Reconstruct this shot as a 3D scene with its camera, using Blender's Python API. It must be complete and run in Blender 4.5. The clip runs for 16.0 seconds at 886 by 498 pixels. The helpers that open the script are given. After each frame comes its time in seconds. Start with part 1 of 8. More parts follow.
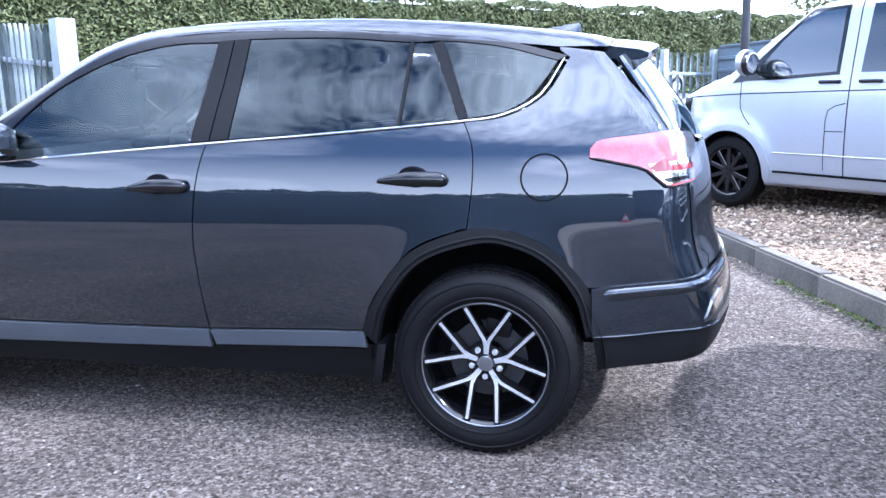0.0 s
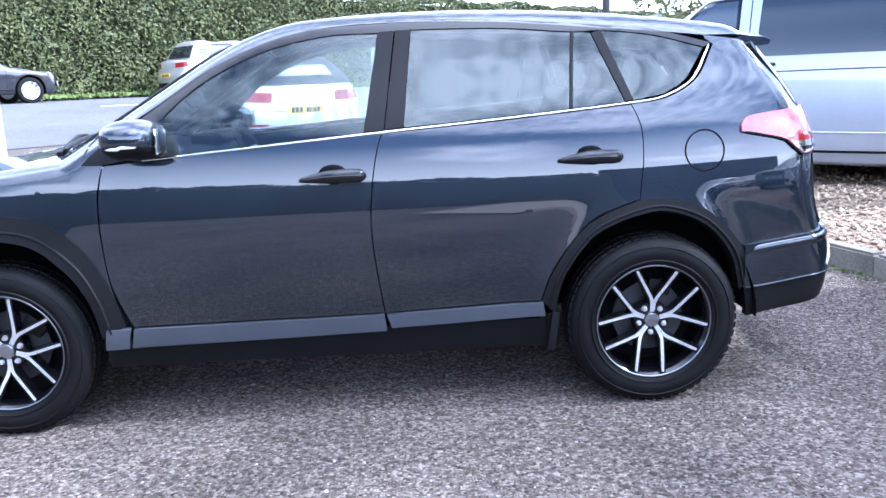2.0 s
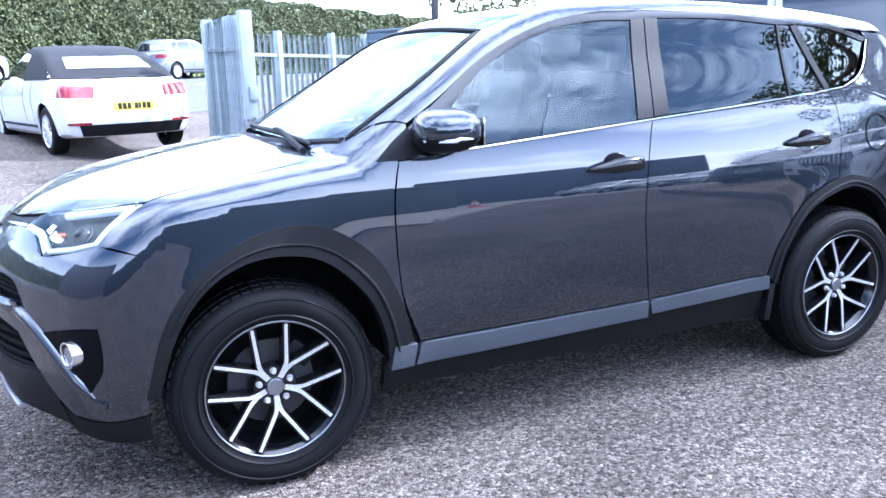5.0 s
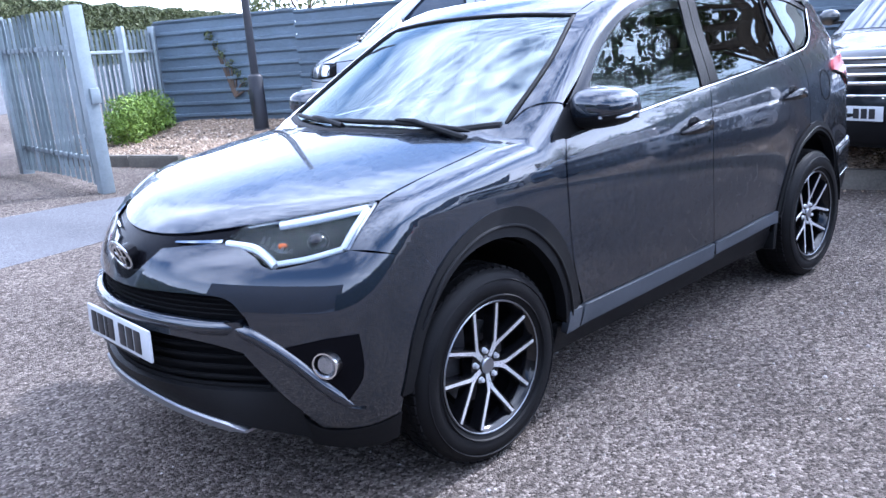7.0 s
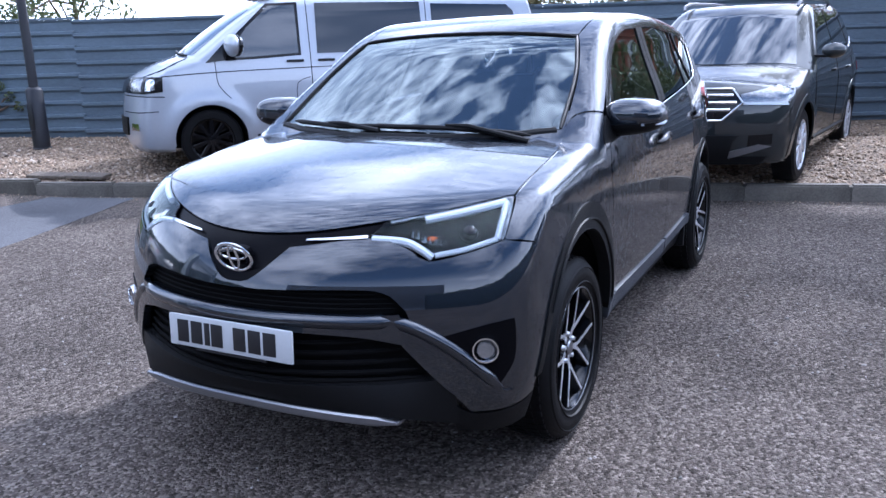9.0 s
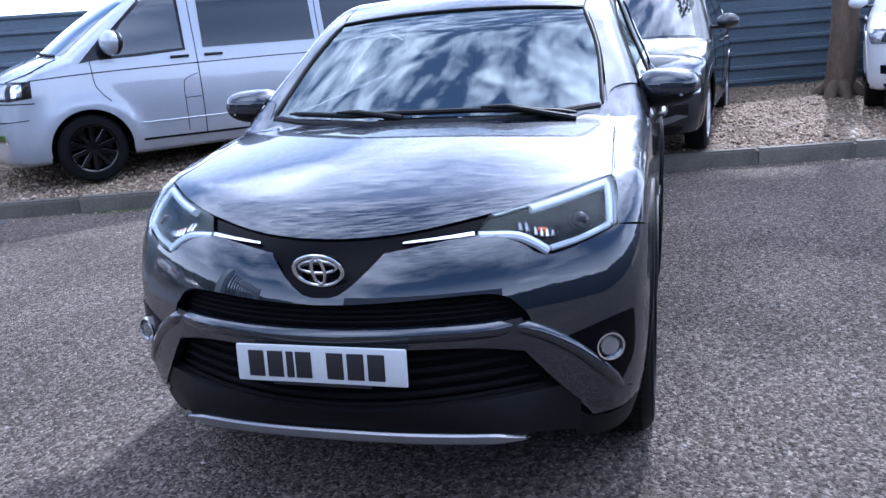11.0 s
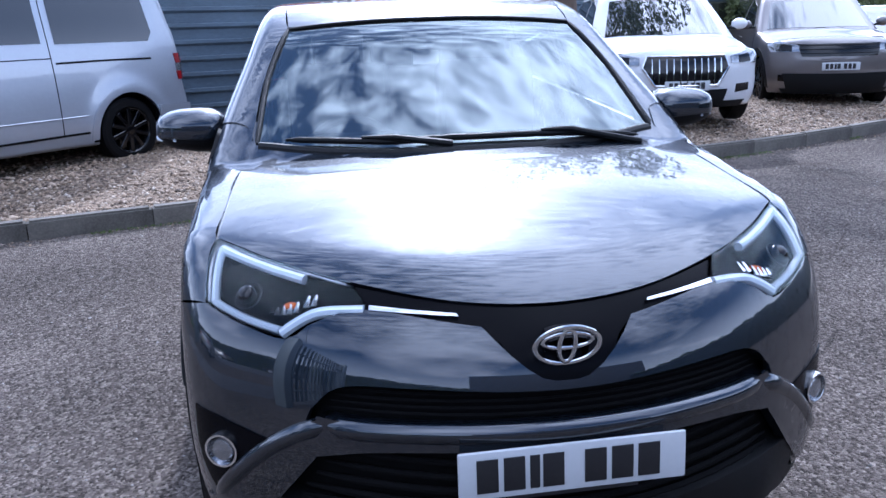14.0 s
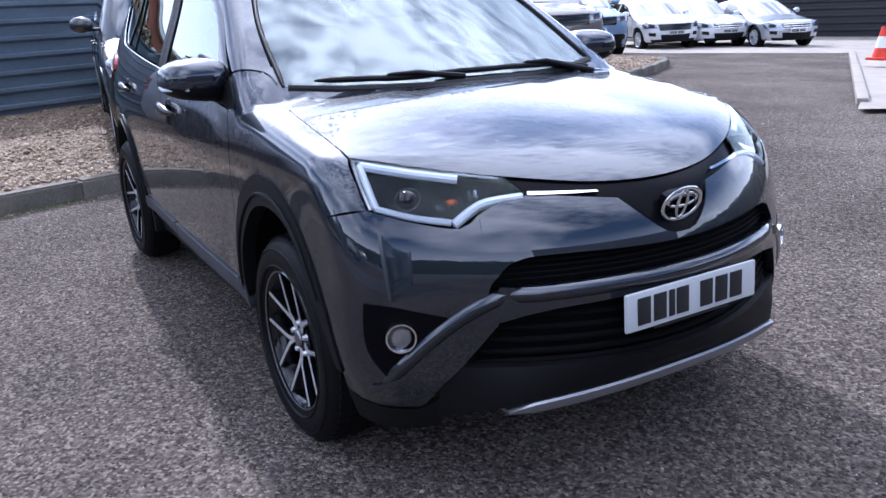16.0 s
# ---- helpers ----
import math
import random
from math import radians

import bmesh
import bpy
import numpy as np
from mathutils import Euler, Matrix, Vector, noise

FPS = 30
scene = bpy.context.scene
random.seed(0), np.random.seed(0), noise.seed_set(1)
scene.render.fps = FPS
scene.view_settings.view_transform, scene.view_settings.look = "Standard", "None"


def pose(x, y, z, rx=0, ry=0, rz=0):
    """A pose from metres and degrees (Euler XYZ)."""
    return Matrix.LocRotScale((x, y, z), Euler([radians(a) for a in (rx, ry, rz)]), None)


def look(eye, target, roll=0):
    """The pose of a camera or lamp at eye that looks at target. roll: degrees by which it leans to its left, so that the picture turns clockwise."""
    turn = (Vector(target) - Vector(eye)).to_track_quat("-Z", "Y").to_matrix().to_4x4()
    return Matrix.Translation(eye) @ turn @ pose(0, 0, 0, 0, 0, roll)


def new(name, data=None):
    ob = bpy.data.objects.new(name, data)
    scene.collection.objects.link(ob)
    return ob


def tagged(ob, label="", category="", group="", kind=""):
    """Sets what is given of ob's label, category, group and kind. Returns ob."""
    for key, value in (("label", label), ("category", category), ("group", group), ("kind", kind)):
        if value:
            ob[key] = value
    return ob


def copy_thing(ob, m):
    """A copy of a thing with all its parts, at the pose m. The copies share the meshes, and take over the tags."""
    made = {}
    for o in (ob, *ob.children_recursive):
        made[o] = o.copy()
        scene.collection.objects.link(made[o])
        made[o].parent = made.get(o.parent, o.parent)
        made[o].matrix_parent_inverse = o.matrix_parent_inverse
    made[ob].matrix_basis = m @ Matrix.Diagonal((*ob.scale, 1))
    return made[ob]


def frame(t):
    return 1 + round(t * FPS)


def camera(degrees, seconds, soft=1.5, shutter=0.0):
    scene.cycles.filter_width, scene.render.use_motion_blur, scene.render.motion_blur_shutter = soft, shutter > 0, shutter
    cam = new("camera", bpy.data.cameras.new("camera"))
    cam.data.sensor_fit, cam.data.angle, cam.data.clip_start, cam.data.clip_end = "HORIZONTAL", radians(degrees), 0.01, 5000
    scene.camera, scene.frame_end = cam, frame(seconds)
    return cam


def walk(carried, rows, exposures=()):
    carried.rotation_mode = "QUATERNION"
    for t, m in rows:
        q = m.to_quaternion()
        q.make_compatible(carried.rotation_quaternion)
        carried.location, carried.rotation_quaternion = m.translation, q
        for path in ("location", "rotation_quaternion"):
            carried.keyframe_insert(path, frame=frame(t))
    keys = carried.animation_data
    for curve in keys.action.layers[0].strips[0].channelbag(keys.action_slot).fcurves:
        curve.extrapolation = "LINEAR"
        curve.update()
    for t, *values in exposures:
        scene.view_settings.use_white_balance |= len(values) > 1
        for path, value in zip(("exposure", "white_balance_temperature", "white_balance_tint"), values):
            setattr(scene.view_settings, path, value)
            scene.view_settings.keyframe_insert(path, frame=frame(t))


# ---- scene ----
cam = camera(57.0, 16.0)
PATH = [
    (0, (1.829, -3.751, 1.361), (1.395, -1.836, 0.983), -1.0),
    (0.5, (1.462, -3.961, 1.389), (1.146, -2.024, 1.004), -2.4),
    (1, (1.07, -4.027, 1.411), (0.818, -2.08, 1.025), -3.4),
    (1.5, (0.704, -4.086, 1.396), (0.601, -2.124, 1.022), -2.5),
    (2, (0.343, -4.11, 1.385), (0.416, -2.154, 0.973), -2.2),
    (2.5, (-0.017, -4.05, 1.388), (0.177, -2.104, 0.969), -3.4),
    (3, (-0.39, -4.023, 1.377), (-0.056, -2.099, 0.949), -3.4),
    (3.5, (-0.74, -3.941, 1.375), (-0.28, -2.047, 0.928), -2.7),
    (4, (-1.116, -3.779, 1.419), (-0.582, -1.907, 0.958), -4.3),
    (4.5, (-1.488, -3.674, 1.437), (-0.827, -1.844, 0.977), -3.7),
    (5, (-1.858, -3.494, 1.417), (-1.067, -1.711, 0.975), -1.6),
    (5.2, (-1.985, -3.413, 1.447), (-1.148, -1.652, 1.005), -3.0),
    (7.3, (-3.429, -2.641, 1.513), (-2.052, -1.293, 0.976), -3.1),
    (7.5, (-3.543, -2.55, 1.506), (-2.122, -1.252, 0.962), -2.3),
    (8, (-3.801, -2.283, 1.513), (-2.28, -1.083, 1.016), -4.2),
    (8.5, (-4.023, -2.062, 1.505), (-2.409, -0.981, 1.03), -2.0),
    (9, (-4.206, -1.808, 1.513), (-2.482, -0.916, 1.028), -1.7),
    (9.2, (-4.244, -1.691, 1.502), (-2.489, -0.86, 1.024), -1.9),
    (11.3, (-4.229, -0.836, 1.491), (-2.359, -0.358, 0.967), -2.9),
    (11.5, (-4.185, -0.748, 1.484), (-2.303, -0.319, 0.962), -1.8),
    (12, (-4.078, -0.537, 1.458), (-2.2, -0.206, 0.856), -2.0),
    (12.5, (-4.001, -0.325, 1.455), (-2.123, -0.101, 0.805), -2.5),
    (13, (-3.86, -0.115, 1.457), (-1.963, -0.068, 0.827), -2.8),
    (13.5, (-3.785, 0.167, 1.502), (-1.884, 0.039, 0.895), -0.4),
    (14, (-3.809, 0.522, 1.541), (-1.905, 0.22, 1.009), -1.7),
    (14.5, (-3.776, 0.828, 1.501), (-1.868, 0.362, 1.122), -1.9),
    (15, (-3.718, 1.175, 1.469), (-1.888, 0.529, 0.987), -1.4),
    (15.5, (-3.742, 1.478, 1.466), (-2.024, 0.648, 0.868), -3.7),
    (16, (-3.808, 1.72, 1.44), (-2.155, 0.758, 0.855), -2.6),
]
EXPOSURES = [(0, 1.6, 5150, 17), (3.5, 1.7, 5150, 17), (5.0, 1.8, 5080, 17), (7.5, 0.92, 5180, 18), (9.0, 0.47, 5200, 18), (12.5, 0.5, 5050, 18), (14.5, 0.08, 5030, 18), (15.0, -0.08, 5080, 18), (15.5, -0.12, 5220, 19), (16.0, 0.32, 5400, 20)]
walk(cam, [(r[0], look(*r[1:])) for r in PATH], EXPOSURES)


# ---- sky and sun ----
SUN_ELEV, SUN_AZ = 38.0, -9.0   # degrees above the ground; bearing from +x towards +y
world = bpy.data.worlds.new("sky")
scene.world = world
world.use_nodes = True
wt = world.node_tree
wt.nodes.clear()


def wnode(kind, **values):
    n = wt.nodes.new(kind)
    for key, value in values.items():
        n.inputs[key.replace("_", " ")].default_value = value
    return n


sky = wt.nodes.new("ShaderNodeTexSky")
sky.sky_type, sky.sun_disc = "NISHITA", False
sky.sun_elevation, sky.sun_rotation = radians(SUN_ELEV), radians(90 - SUN_AZ)
sky.air_density, sky.dust_density, sky.ozone_density = 1.0, 0.35, 1.4
place = wt.nodes.new("ShaderNodeTexCoord")
link = wt.links.new
sun_way = Vector((math.cos(radians(SUN_ELEV)) * math.cos(radians(SUN_AZ)), math.cos(radians(SUN_ELEV)) * math.sin(radians(SUN_AZ)), math.sin(radians(SUN_ELEV))))


def wmath(op, a, b=None, c=None):
    n = wt.nodes.new("ShaderNodeMath")
    n.operation = op
    for i, v in enumerate((a, b, c)):
        if v is None:
            continue
        if isinstance(v, (int, float)):
            n.inputs[i].default_value = v
        else:
            link(v, n.inputs[i])
    return n.outputs[0]


def wrange(value, a, b, c, d):
    n = wt.nodes.new("ShaderNodeMapRange")
    link(value, n.inputs[0])
    for i, v in enumerate((a, b, c, d)):
        n.inputs[i + 1].default_value = v
    return n.outputs[0]


# a level layer of cloud: broad banks broken into small puffs, brighter towards the sun
axes = wt.nodes.new("ShaderNodeSeparateXYZ")
link(place.outputs["Generated"], axes.inputs[0])
rise = wmath("ADD", wmath("MAXIMUM", axes.outputs["Z"], 0.0), 0.20)
flat_way = wt.nodes.new("ShaderNodeCombineXYZ")
link(wmath("DIVIDE", axes.outputs["X"], rise), flat_way.inputs[0])
link(wmath("DIVIDE", axes.outputs["Y"], rise), flat_way.inputs[1])
banks = wnode("ShaderNodeTexNoise", Scale=1.05, Detail=4.0, Roughness=0.5, Distortion=0.3)
puffs = wnode("ShaderNodeTexNoise", Scale=13.0, Detail=4.0, Roughness=0.55, Distortion=0.4)
streets = wt.nodes.new("ShaderNodeMapping")
streets.inputs["Scale"].default_value = (2.6, 1.0, 1.0)
link(flat_way.outputs[0], streets.inputs[0])
link(flat_way.outputs[0], banks.inputs["Vector"])
link(streets.outputs[0], puffs.inputs["Vector"])
near_sun = wt.nodes.new("ShaderNodeVectorMath")
near_sun.operation = "DOT_PRODUCT"
near_sun.inputs[1].default_value = sun_way
link(place.outputs["Generated"], near_sun.inputs[0])
toward = wrange(near_sun.outputs["Value"], -0.7, 1.0, 0.0, 1.0)
dense = wmath("ADD", wmath("MULTIPLY", banks.outputs["Fac"], 0.67), wmath("MULTIPLY_ADD", wmath("MULTIPLY", wmath("SUBTRACT", puffs.outputs["Fac"], 0.5), wmath("MULTIPLY", toward, wrange(axes.outputs["Z"], 0.40, 0.85, 0.14, 1.0))), 0.46, 0.165))
dense = wmath("ADD", dense, wmath("ADD", wmath("MULTIPLY", toward, 0.03), wrange(axes.outputs["Z"], 0.5, 0.95, 0.0, 0.05)))
ramp = wt.nodes.new("ShaderNodeValToRGB")
ramp.color_ramp.elements[0].position, ramp.color_ramp.elements[1].position = 0.47, 0.64
link(dense, ramp.inputs["Fac"])
haze = wrange(axes.outputs["Z"], 0.04, 0.42, 0.9, 0.0)
cover = wmath("MAXIMUM", ramp.outputs["Color"], haze)
glow = wmath("POWER", wmath("MAXIMUM", near_sun.outputs["Value"], 0.0), 5.0)
lit = wmath("ADD", wmath("MULTIPLY", glow, 2.5), wmath("MULTIPLY_ADD", toward, 9.0, 15.0))
white = wt.nodes.new("ShaderNodeVectorMath")
white.operation = "SCALE"
white.inputs[0].default_value = (1.0, 1.015, 1.04)
link(lit, white.inputs["Scale"])
cloud = wt.nodes.new("ShaderNodeMixRGB")
link(cover, cloud.inputs["Fac"])
link(sky.outputs["Color"], cloud.inputs["Color1"])
link(white.outputs[0], cloud.inputs["Color2"])
bg = wnode("ShaderNodeBackground", Strength=0.15)
out = wt.nodes.new("ShaderNodeOutputWorld")
link(cloud.outputs["Color"], bg.inputs["Color"])
link(bg.outputs["Background"], out.inputs["Surface"])
lamp = bpy.data.lights.new("sun", "SUN")
lamp.energy, lamp.angle, lamp.color = 4.6, radians(1.6), (1.0, 0.95, 0.87)
sun = new("sun", lamp)
sun.matrix_world = look(sun_way * 60, (0, 0, 0))


# ---- materials ----
def material(name, colour, rough=0.5, metal=0.0, coat=0.0, vary=0.15, scale=6.0, fine=90.0, bump=0.0, bump_scale=250.0,
             spec=0.5, other=None, spots=None, pieces=0.0, flakes=0.0, stretch=None):
    """A surface with broad and fine variation of colour and roughness, and fine relief."""
    m = bpy.data.materials.new(name)
    m.use_nodes = True
    t = m.node_tree
    b = t.nodes["Principled BSDF"]
    put = b.inputs
    put["Roughness"].default_value, put["Metallic"].default_value = rough, metal
    put["Coat Weight"].default_value, put["Coat Roughness"].default_value = coat, 0.02
    put["Specular IOR Level"].default_value = spec
    at = t.nodes.new("ShaderNodeTexCoord")
    source = at.outputs["Object"]
    if stretch:
        mp = t.nodes.new("ShaderNodeMapping")
        mp.inputs["Scale"].default_value = stretch
        t.links.new(source, mp.inputs["Vector"])
        source = mp.outputs["Vector"]
    wide = t.nodes.new("ShaderNodeTexNoise")
    wide.inputs["Scale"].default_value, wide.inputs["Detail"].default_value = scale, 4
    tight = t.nodes.new("ShaderNodeTexNoise")
    tight.inputs["Scale"].default_value, tight.inputs["Detail"].default_value = fine, 3
    for n in (wide, tight):
        t.links.new(source, n.inputs["Vector"])
    mixed = t.nodes.new("ShaderNodeMath")
    mixed.operation = "MULTIPLY_ADD"
    t.links.new(tight.outputs["Fac"], mixed.inputs[0])
    mixed.inputs[1].default_value = 0.6
    t.links.new(wide.outputs["Fac"], mixed.inputs[2])
    span = t.nodes.new("ShaderNodeMapRange")
    span.inputs[1].default_value, span.inputs[2].default_value = 0.5, 1.1
    t.links.new(mixed.outputs[0], span.inputs[0])
    tone = t.nodes.new("ShaderNodeMixRGB")
    a = Vector(colour)
    z = Vector(other) if other else a * (1 - vary)
    tone.inputs["Color1"].default_value = (*(a * (1 + vary * 0.5) if not other else a), 1)
    tone.inputs["Color2"].default_value = (*z, 1)
    t.links.new(span.outputs[0], tone.inputs["Fac"])
    last = tone.outputs[0]
    if pieces:
        info = t.nodes.new("ShaderNodeObjectInfo")
        hue = t.nodes.new("ShaderNodeHueSaturation")
        rng = t.nodes.new("ShaderNodeMapRange")
        rng.inputs[3].default_value, rng.inputs[4].default_value = 1 - pieces, 1 + pieces
        t.links.new(info.outputs["Random"], rng.inputs[0])
        t.links.new(rng.outputs[0], hue.inputs["Value"])
        t.links.new(last, hue.inputs["Color"])
        last = hue.outputs[0]
    t.links.new(last, put["Base Color"])
    if rough > 0.25:
        rg = t.nodes.new("ShaderNodeMapRange")
        rg.inputs[3].default_value, rg.inputs[4].default_value = max(rough - 0.08, 0.02), min(rough + 0.1, 1)
        t.links.new(tight.outputs["Fac"], rg.inputs[0])
        t.links.new(rg.outputs[0], put["Roughness"])
    if bump:
        grain = t.nodes.new("ShaderNodeTexNoise")
        grain.inputs["Scale"].default_value, grain.inputs["Detail"].default_value = bump_scale, 2
        t.links.new(source, grain.inputs["Vector"])
        bp = t.nodes.new("ShaderNodeBump")
        bp.inputs["Strength"].default_value, bp.inputs["Distance"].default_value = bump, 0.01
        t.links.new(grain.outputs["Fac"], bp.inputs["Height"])
        t.links.new(bp.outputs[0], put["Normal"])
    return m


def stony(name, size, tones, rough=0.9, relief=0.5, patch=0.25, depth=0.006, spec=0.35, clumps=0.5):
    """Loose or bound stones: cells of the given size in several tones, with broad patches and relief."""
    m = bpy.data.materials.new(name)
    m.use_nodes = True
    t = m.node_tree
    b = t.nodes["Principled BSDF"]
    b.inputs["Roughness"].default_value = rough
    b.inputs["Specular IOR Level"].default_value = spec
    at = t.nodes.new("ShaderNodeTexCoord")
    cells = t.nodes.new("ShaderNodeTexVoronoi")
    cells.inputs["Scale"].default_value = 1 / size
    t.links.new(at.outputs["Object"], cells.inputs["Vector"])
    pick = t.nodes.new("ShaderNodeSeparateColor")
    t.links.new(cells.outputs["Color"], pick.inputs[0])
    shade = t.nodes.new("ShaderNodeValToRGB")
    el = shade.color_ramp.elements
    while len(el) < len(tones):
        el.new(0.5)
    for i, c in enumerate(tones):
        el[i].position, el[i].color = i / (len(tones) - 1), (*c, 1)
    t.links.new(pick.outputs[0], shade.inputs[0])
    wide = t.nodes.new("ShaderNodeTexNoise")
    wide.inputs["Scale"].default_value, wide.inputs["Detail"].default_value = 0.7, 6
    t.links.new(at.outputs["Object"], wide.inputs["Vector"])
    rng = t.nodes.new("ShaderNodeMapRange")
    for i, v in ((1, 0.3), (2, 0.7), (3, 1 - patch), (4, 1 + patch)):
        rng.inputs[i].default_value = v
    t.links.new(wide.outputs["Fac"], rng.inputs[0])
    clump = t.nodes.new("ShaderNodeTexNoise")
    clump.inputs["Scale"].default_value, clump.inputs["Detail"].default_value = 0.30 / size, 3
    t.links.new(at.outputs["Object"], clump.inputs["Vector"])
    both_ = t.nodes.new("ShaderNodeMath")
    both_.operation = "MULTIPLY_ADD"
    both_.inputs[1].default_value = clumps
    off_ = t.nodes.new("ShaderNodeMath")
    off_.operation = "SUBTRACT"
    off_.inputs[1].default_value = 0.5
    t.links.new(clump.outputs["Fac"], off_.inputs[0])
    t.links.new(off_.outputs[0], both_.inputs[0])
    t.links.new(rng.outputs[0], both_.inputs[2])
    hue = t.nodes.new("ShaderNodeHueSaturation")
    t.links.new(both_.outputs[0], hue.inputs["Value"])
    t.links.new(shade.outputs[0], hue.inputs["Color"])
    t.links.new(hue.outputs[0], b.inputs["Base Color"])
    fine = t.nodes.new("ShaderNodeTexNoise")
    fine.inputs["Scale"].default_value, fine.inputs["Detail"].default_value = 2.2 / size, 3
    t.links.new(at.outputs["Object"], fine.inputs["Vector"])
    add = t.nodes.new("ShaderNodeMath")
    add.operation = "SUBTRACT"
    t.links.new(fine.outputs["Fac"], add.inputs[0])
    t.links.new(cells.outputs["Distance"], add.inputs[1])
    bp = t.nodes.new("ShaderNodeBump")
    bp.inputs["Strength"].default_value, bp.inputs["Distance"].default_value = relief, depth
    t.links.new(add.outputs[0], bp.inputs["Height"])
    t.links.new(bp.outputs[0], b.inputs["Normal"])
    return m


def glazing(name, tint, through_amount, ior=1.95):
    """Glass: a tinted clear pane with a mirror coat that follows Fresnel."""
    m = bpy.data.materials.new(name)
    m.use_nodes = True
    t = m.node_tree
    t.nodes.clear()
    clear = t.nodes.new("ShaderNodeBsdfTransparent")
    clear.inputs[0].default_value = (*(c * through_amount for c in tint), 1)
    shine = t.nodes.new("ShaderNodeBsdfGlossy")
    shine.inputs["Roughness"].default_value = 0.012
    shine.inputs["Color"].default_value = (0.90, 1.0, 1.0, 1)
    fr = t.nodes.new("ShaderNodeFresnel")
    fr.inputs[0].default_value = ior
    mix = t.nodes.new("ShaderNodeMixShader")
    o = t.nodes.new("ShaderNodeOutputMaterial")
    t.links.new(fr.outputs[0], mix.inputs[0])
    t.links.new(clear.outputs[0], mix.inputs[1])
    t.links.new(shine.outputs[0], mix.inputs[2])
    t.links.new(mix.outputs[0], o.inputs[0])
    return m


def car_paint(name, colour, metal=0.6, rough=0.32, flake=0.5, coat_ior=1.6):
    """Metallic lacquer: tiny flakes under a clear coat."""
    m = material(name, colour, rough, metal, 1.0, vary=0.05, scale=1.5, fine=30)
    t = m.node_tree
    b = t.nodes["Principled BSDF"]
    b.inputs["Coat IOR"].default_value = coat_ior
    at = t.nodes["Texture Coordinate"]
    v = t.nodes.new("ShaderNodeTexVoronoi")
    v.inputs["Scale"].default_value = 900
    t.links.new(at.outputs["Object"], v.inputs["Vector"])
    bp = t.nodes.new("ShaderNodeBump")
    bp.inputs["Strength"].default_value, bp.inputs["Distance"].default_value = 0.05 * flake, 0.002
    t.links.new(v.outputs["Distance"], bp.inputs["Height"])
    t.links.new(bp.outputs[0], b.inputs["Normal"])
    return m


ASPHALT = stony("asphalt", 0.0115, [(0.046, 0.038, 0.032), (0.104, 0.087, 0.076), (0.146, 0.123, 0.107), (0.27, 0.233, 0.202)], rough=1.0, relief=1.0, patch=0.30, depth=0.015, spec=0.12, clumps=1.5)
ROAD = stony("road_asphalt", 0.014, [(0.042, 0.042, 0.045), (0.075, 0.075, 0.079), (0.115, 0.115, 0.117)], relief=0.3, patch=0.15)
GRAVEL = stony("gravel", 0.026, [(0.045, 0.031, 0.021), (0.155, 0.110, 0.073), (0.23, 0.168, 0.112), (0.34, 0.268, 0.20)], relief=1.0, patch=0.2, depth=0.018)
CONCRETE = material("kerb_concrete", (0.145, 0.132, 0.112), 0.9, vary=0.5, scale=3.5, fine=60, bump=0.5, bump_scale=120, pieces=0.12)
SLABS = material("pale_concrete", (0.29, 0.26, 0.225), 0.9, vary=0.25, scale=2, fine=40, bump=0.3)
GRAPHITE = car_paint("graphite_metallic_paint", (0.0125, 0.0185, 0.0290), 0.80, 0.40, coat_ior=1.72)
GRAPHITE.node_tree.nodes["Principled BSDF"].inputs["Specular IOR Level"].default_value = 0.1
SILVER = car_paint("silver_metallic_paint", (0.38, 0.41, 0.46), 0.45, 0.35)
WHITE = car_paint("white_paint", (0.60, 0.61, 0.63), 0.0, 0.35, 0)
DARK_GREY = car_paint("dark_grey_metallic_paint", (0.011, 0.016, 0.019), 0.6, 0.4)
BRONZE = car_paint("grey_bronze_metallic_paint", (0.135, 0.120, 0.117), 0.5, 0.35)
BLUE = car_paint("pale_blue_metallic_paint", (0.22, 0.33, 0.50), 0.6, 0.35)
BEIGE = car_paint("beige_silver_metallic_paint", (0.46, 0.45, 0.43), 0.6, 0.35)
MID_GREY = car_paint("grey_metallic_paint", (0.17, 0.18, 0.20), 0.6, 0.35)
BLACK_PAINT = car_paint("black_metallic_paint", (0.012, 0.014, 0.02), 0.3, 0.3)
PLASTIC = material("black_textured_plastic", (0.0055, 0.0057, 0.0065), 0.5, vary=0.2, scale=4, fine=150, bump=0.12, bump_scale=700, spec=0.16)
SILL = material("grey_plastic_sill", (0.045, 0.052, 0.064), 0.48, vary=0.2, scale=4, fine=150, bump=0.1, bump_scale=700)
GLOSS_BLACK = material("gloss_black", (0.004, 0.004, 0.005), 0.14, coat=0.15, vary=0.1, spec=0.35)
RUBBER = material("tyre_rubber", (0.0045, 0.0045, 0.0052), 0.55, vary=0.3, scale=8, fine=120, bump=0.15, bump_scale=300, spec=0.14)
LINER = material("dark_liner", (0.004, 0.004, 0.0045), 0.9, vary=0.2, spec=0.1)
CHROME = material("chrome", (0.76, 0.77, 0.79), 0.08, 1.0, vary=0.05)
ALLOY = material("machined_alloy", (0.66, 0.67, 0.70), 0.28, 0.6, vary=0.12, scale=20, fine=300)
SATIN = material("satin_silver_plastic", (0.26, 0.265, 0.285), 0.32, 0.9, vary=0.08)
GLASS = glazing("clear_glass", (0.88, 0.95, 0.94), 0.90, 2.35)
DOOR_GLASS = glazing("clear_door_glass", (0.88, 0.95, 0.94), 0.92, 1.68)
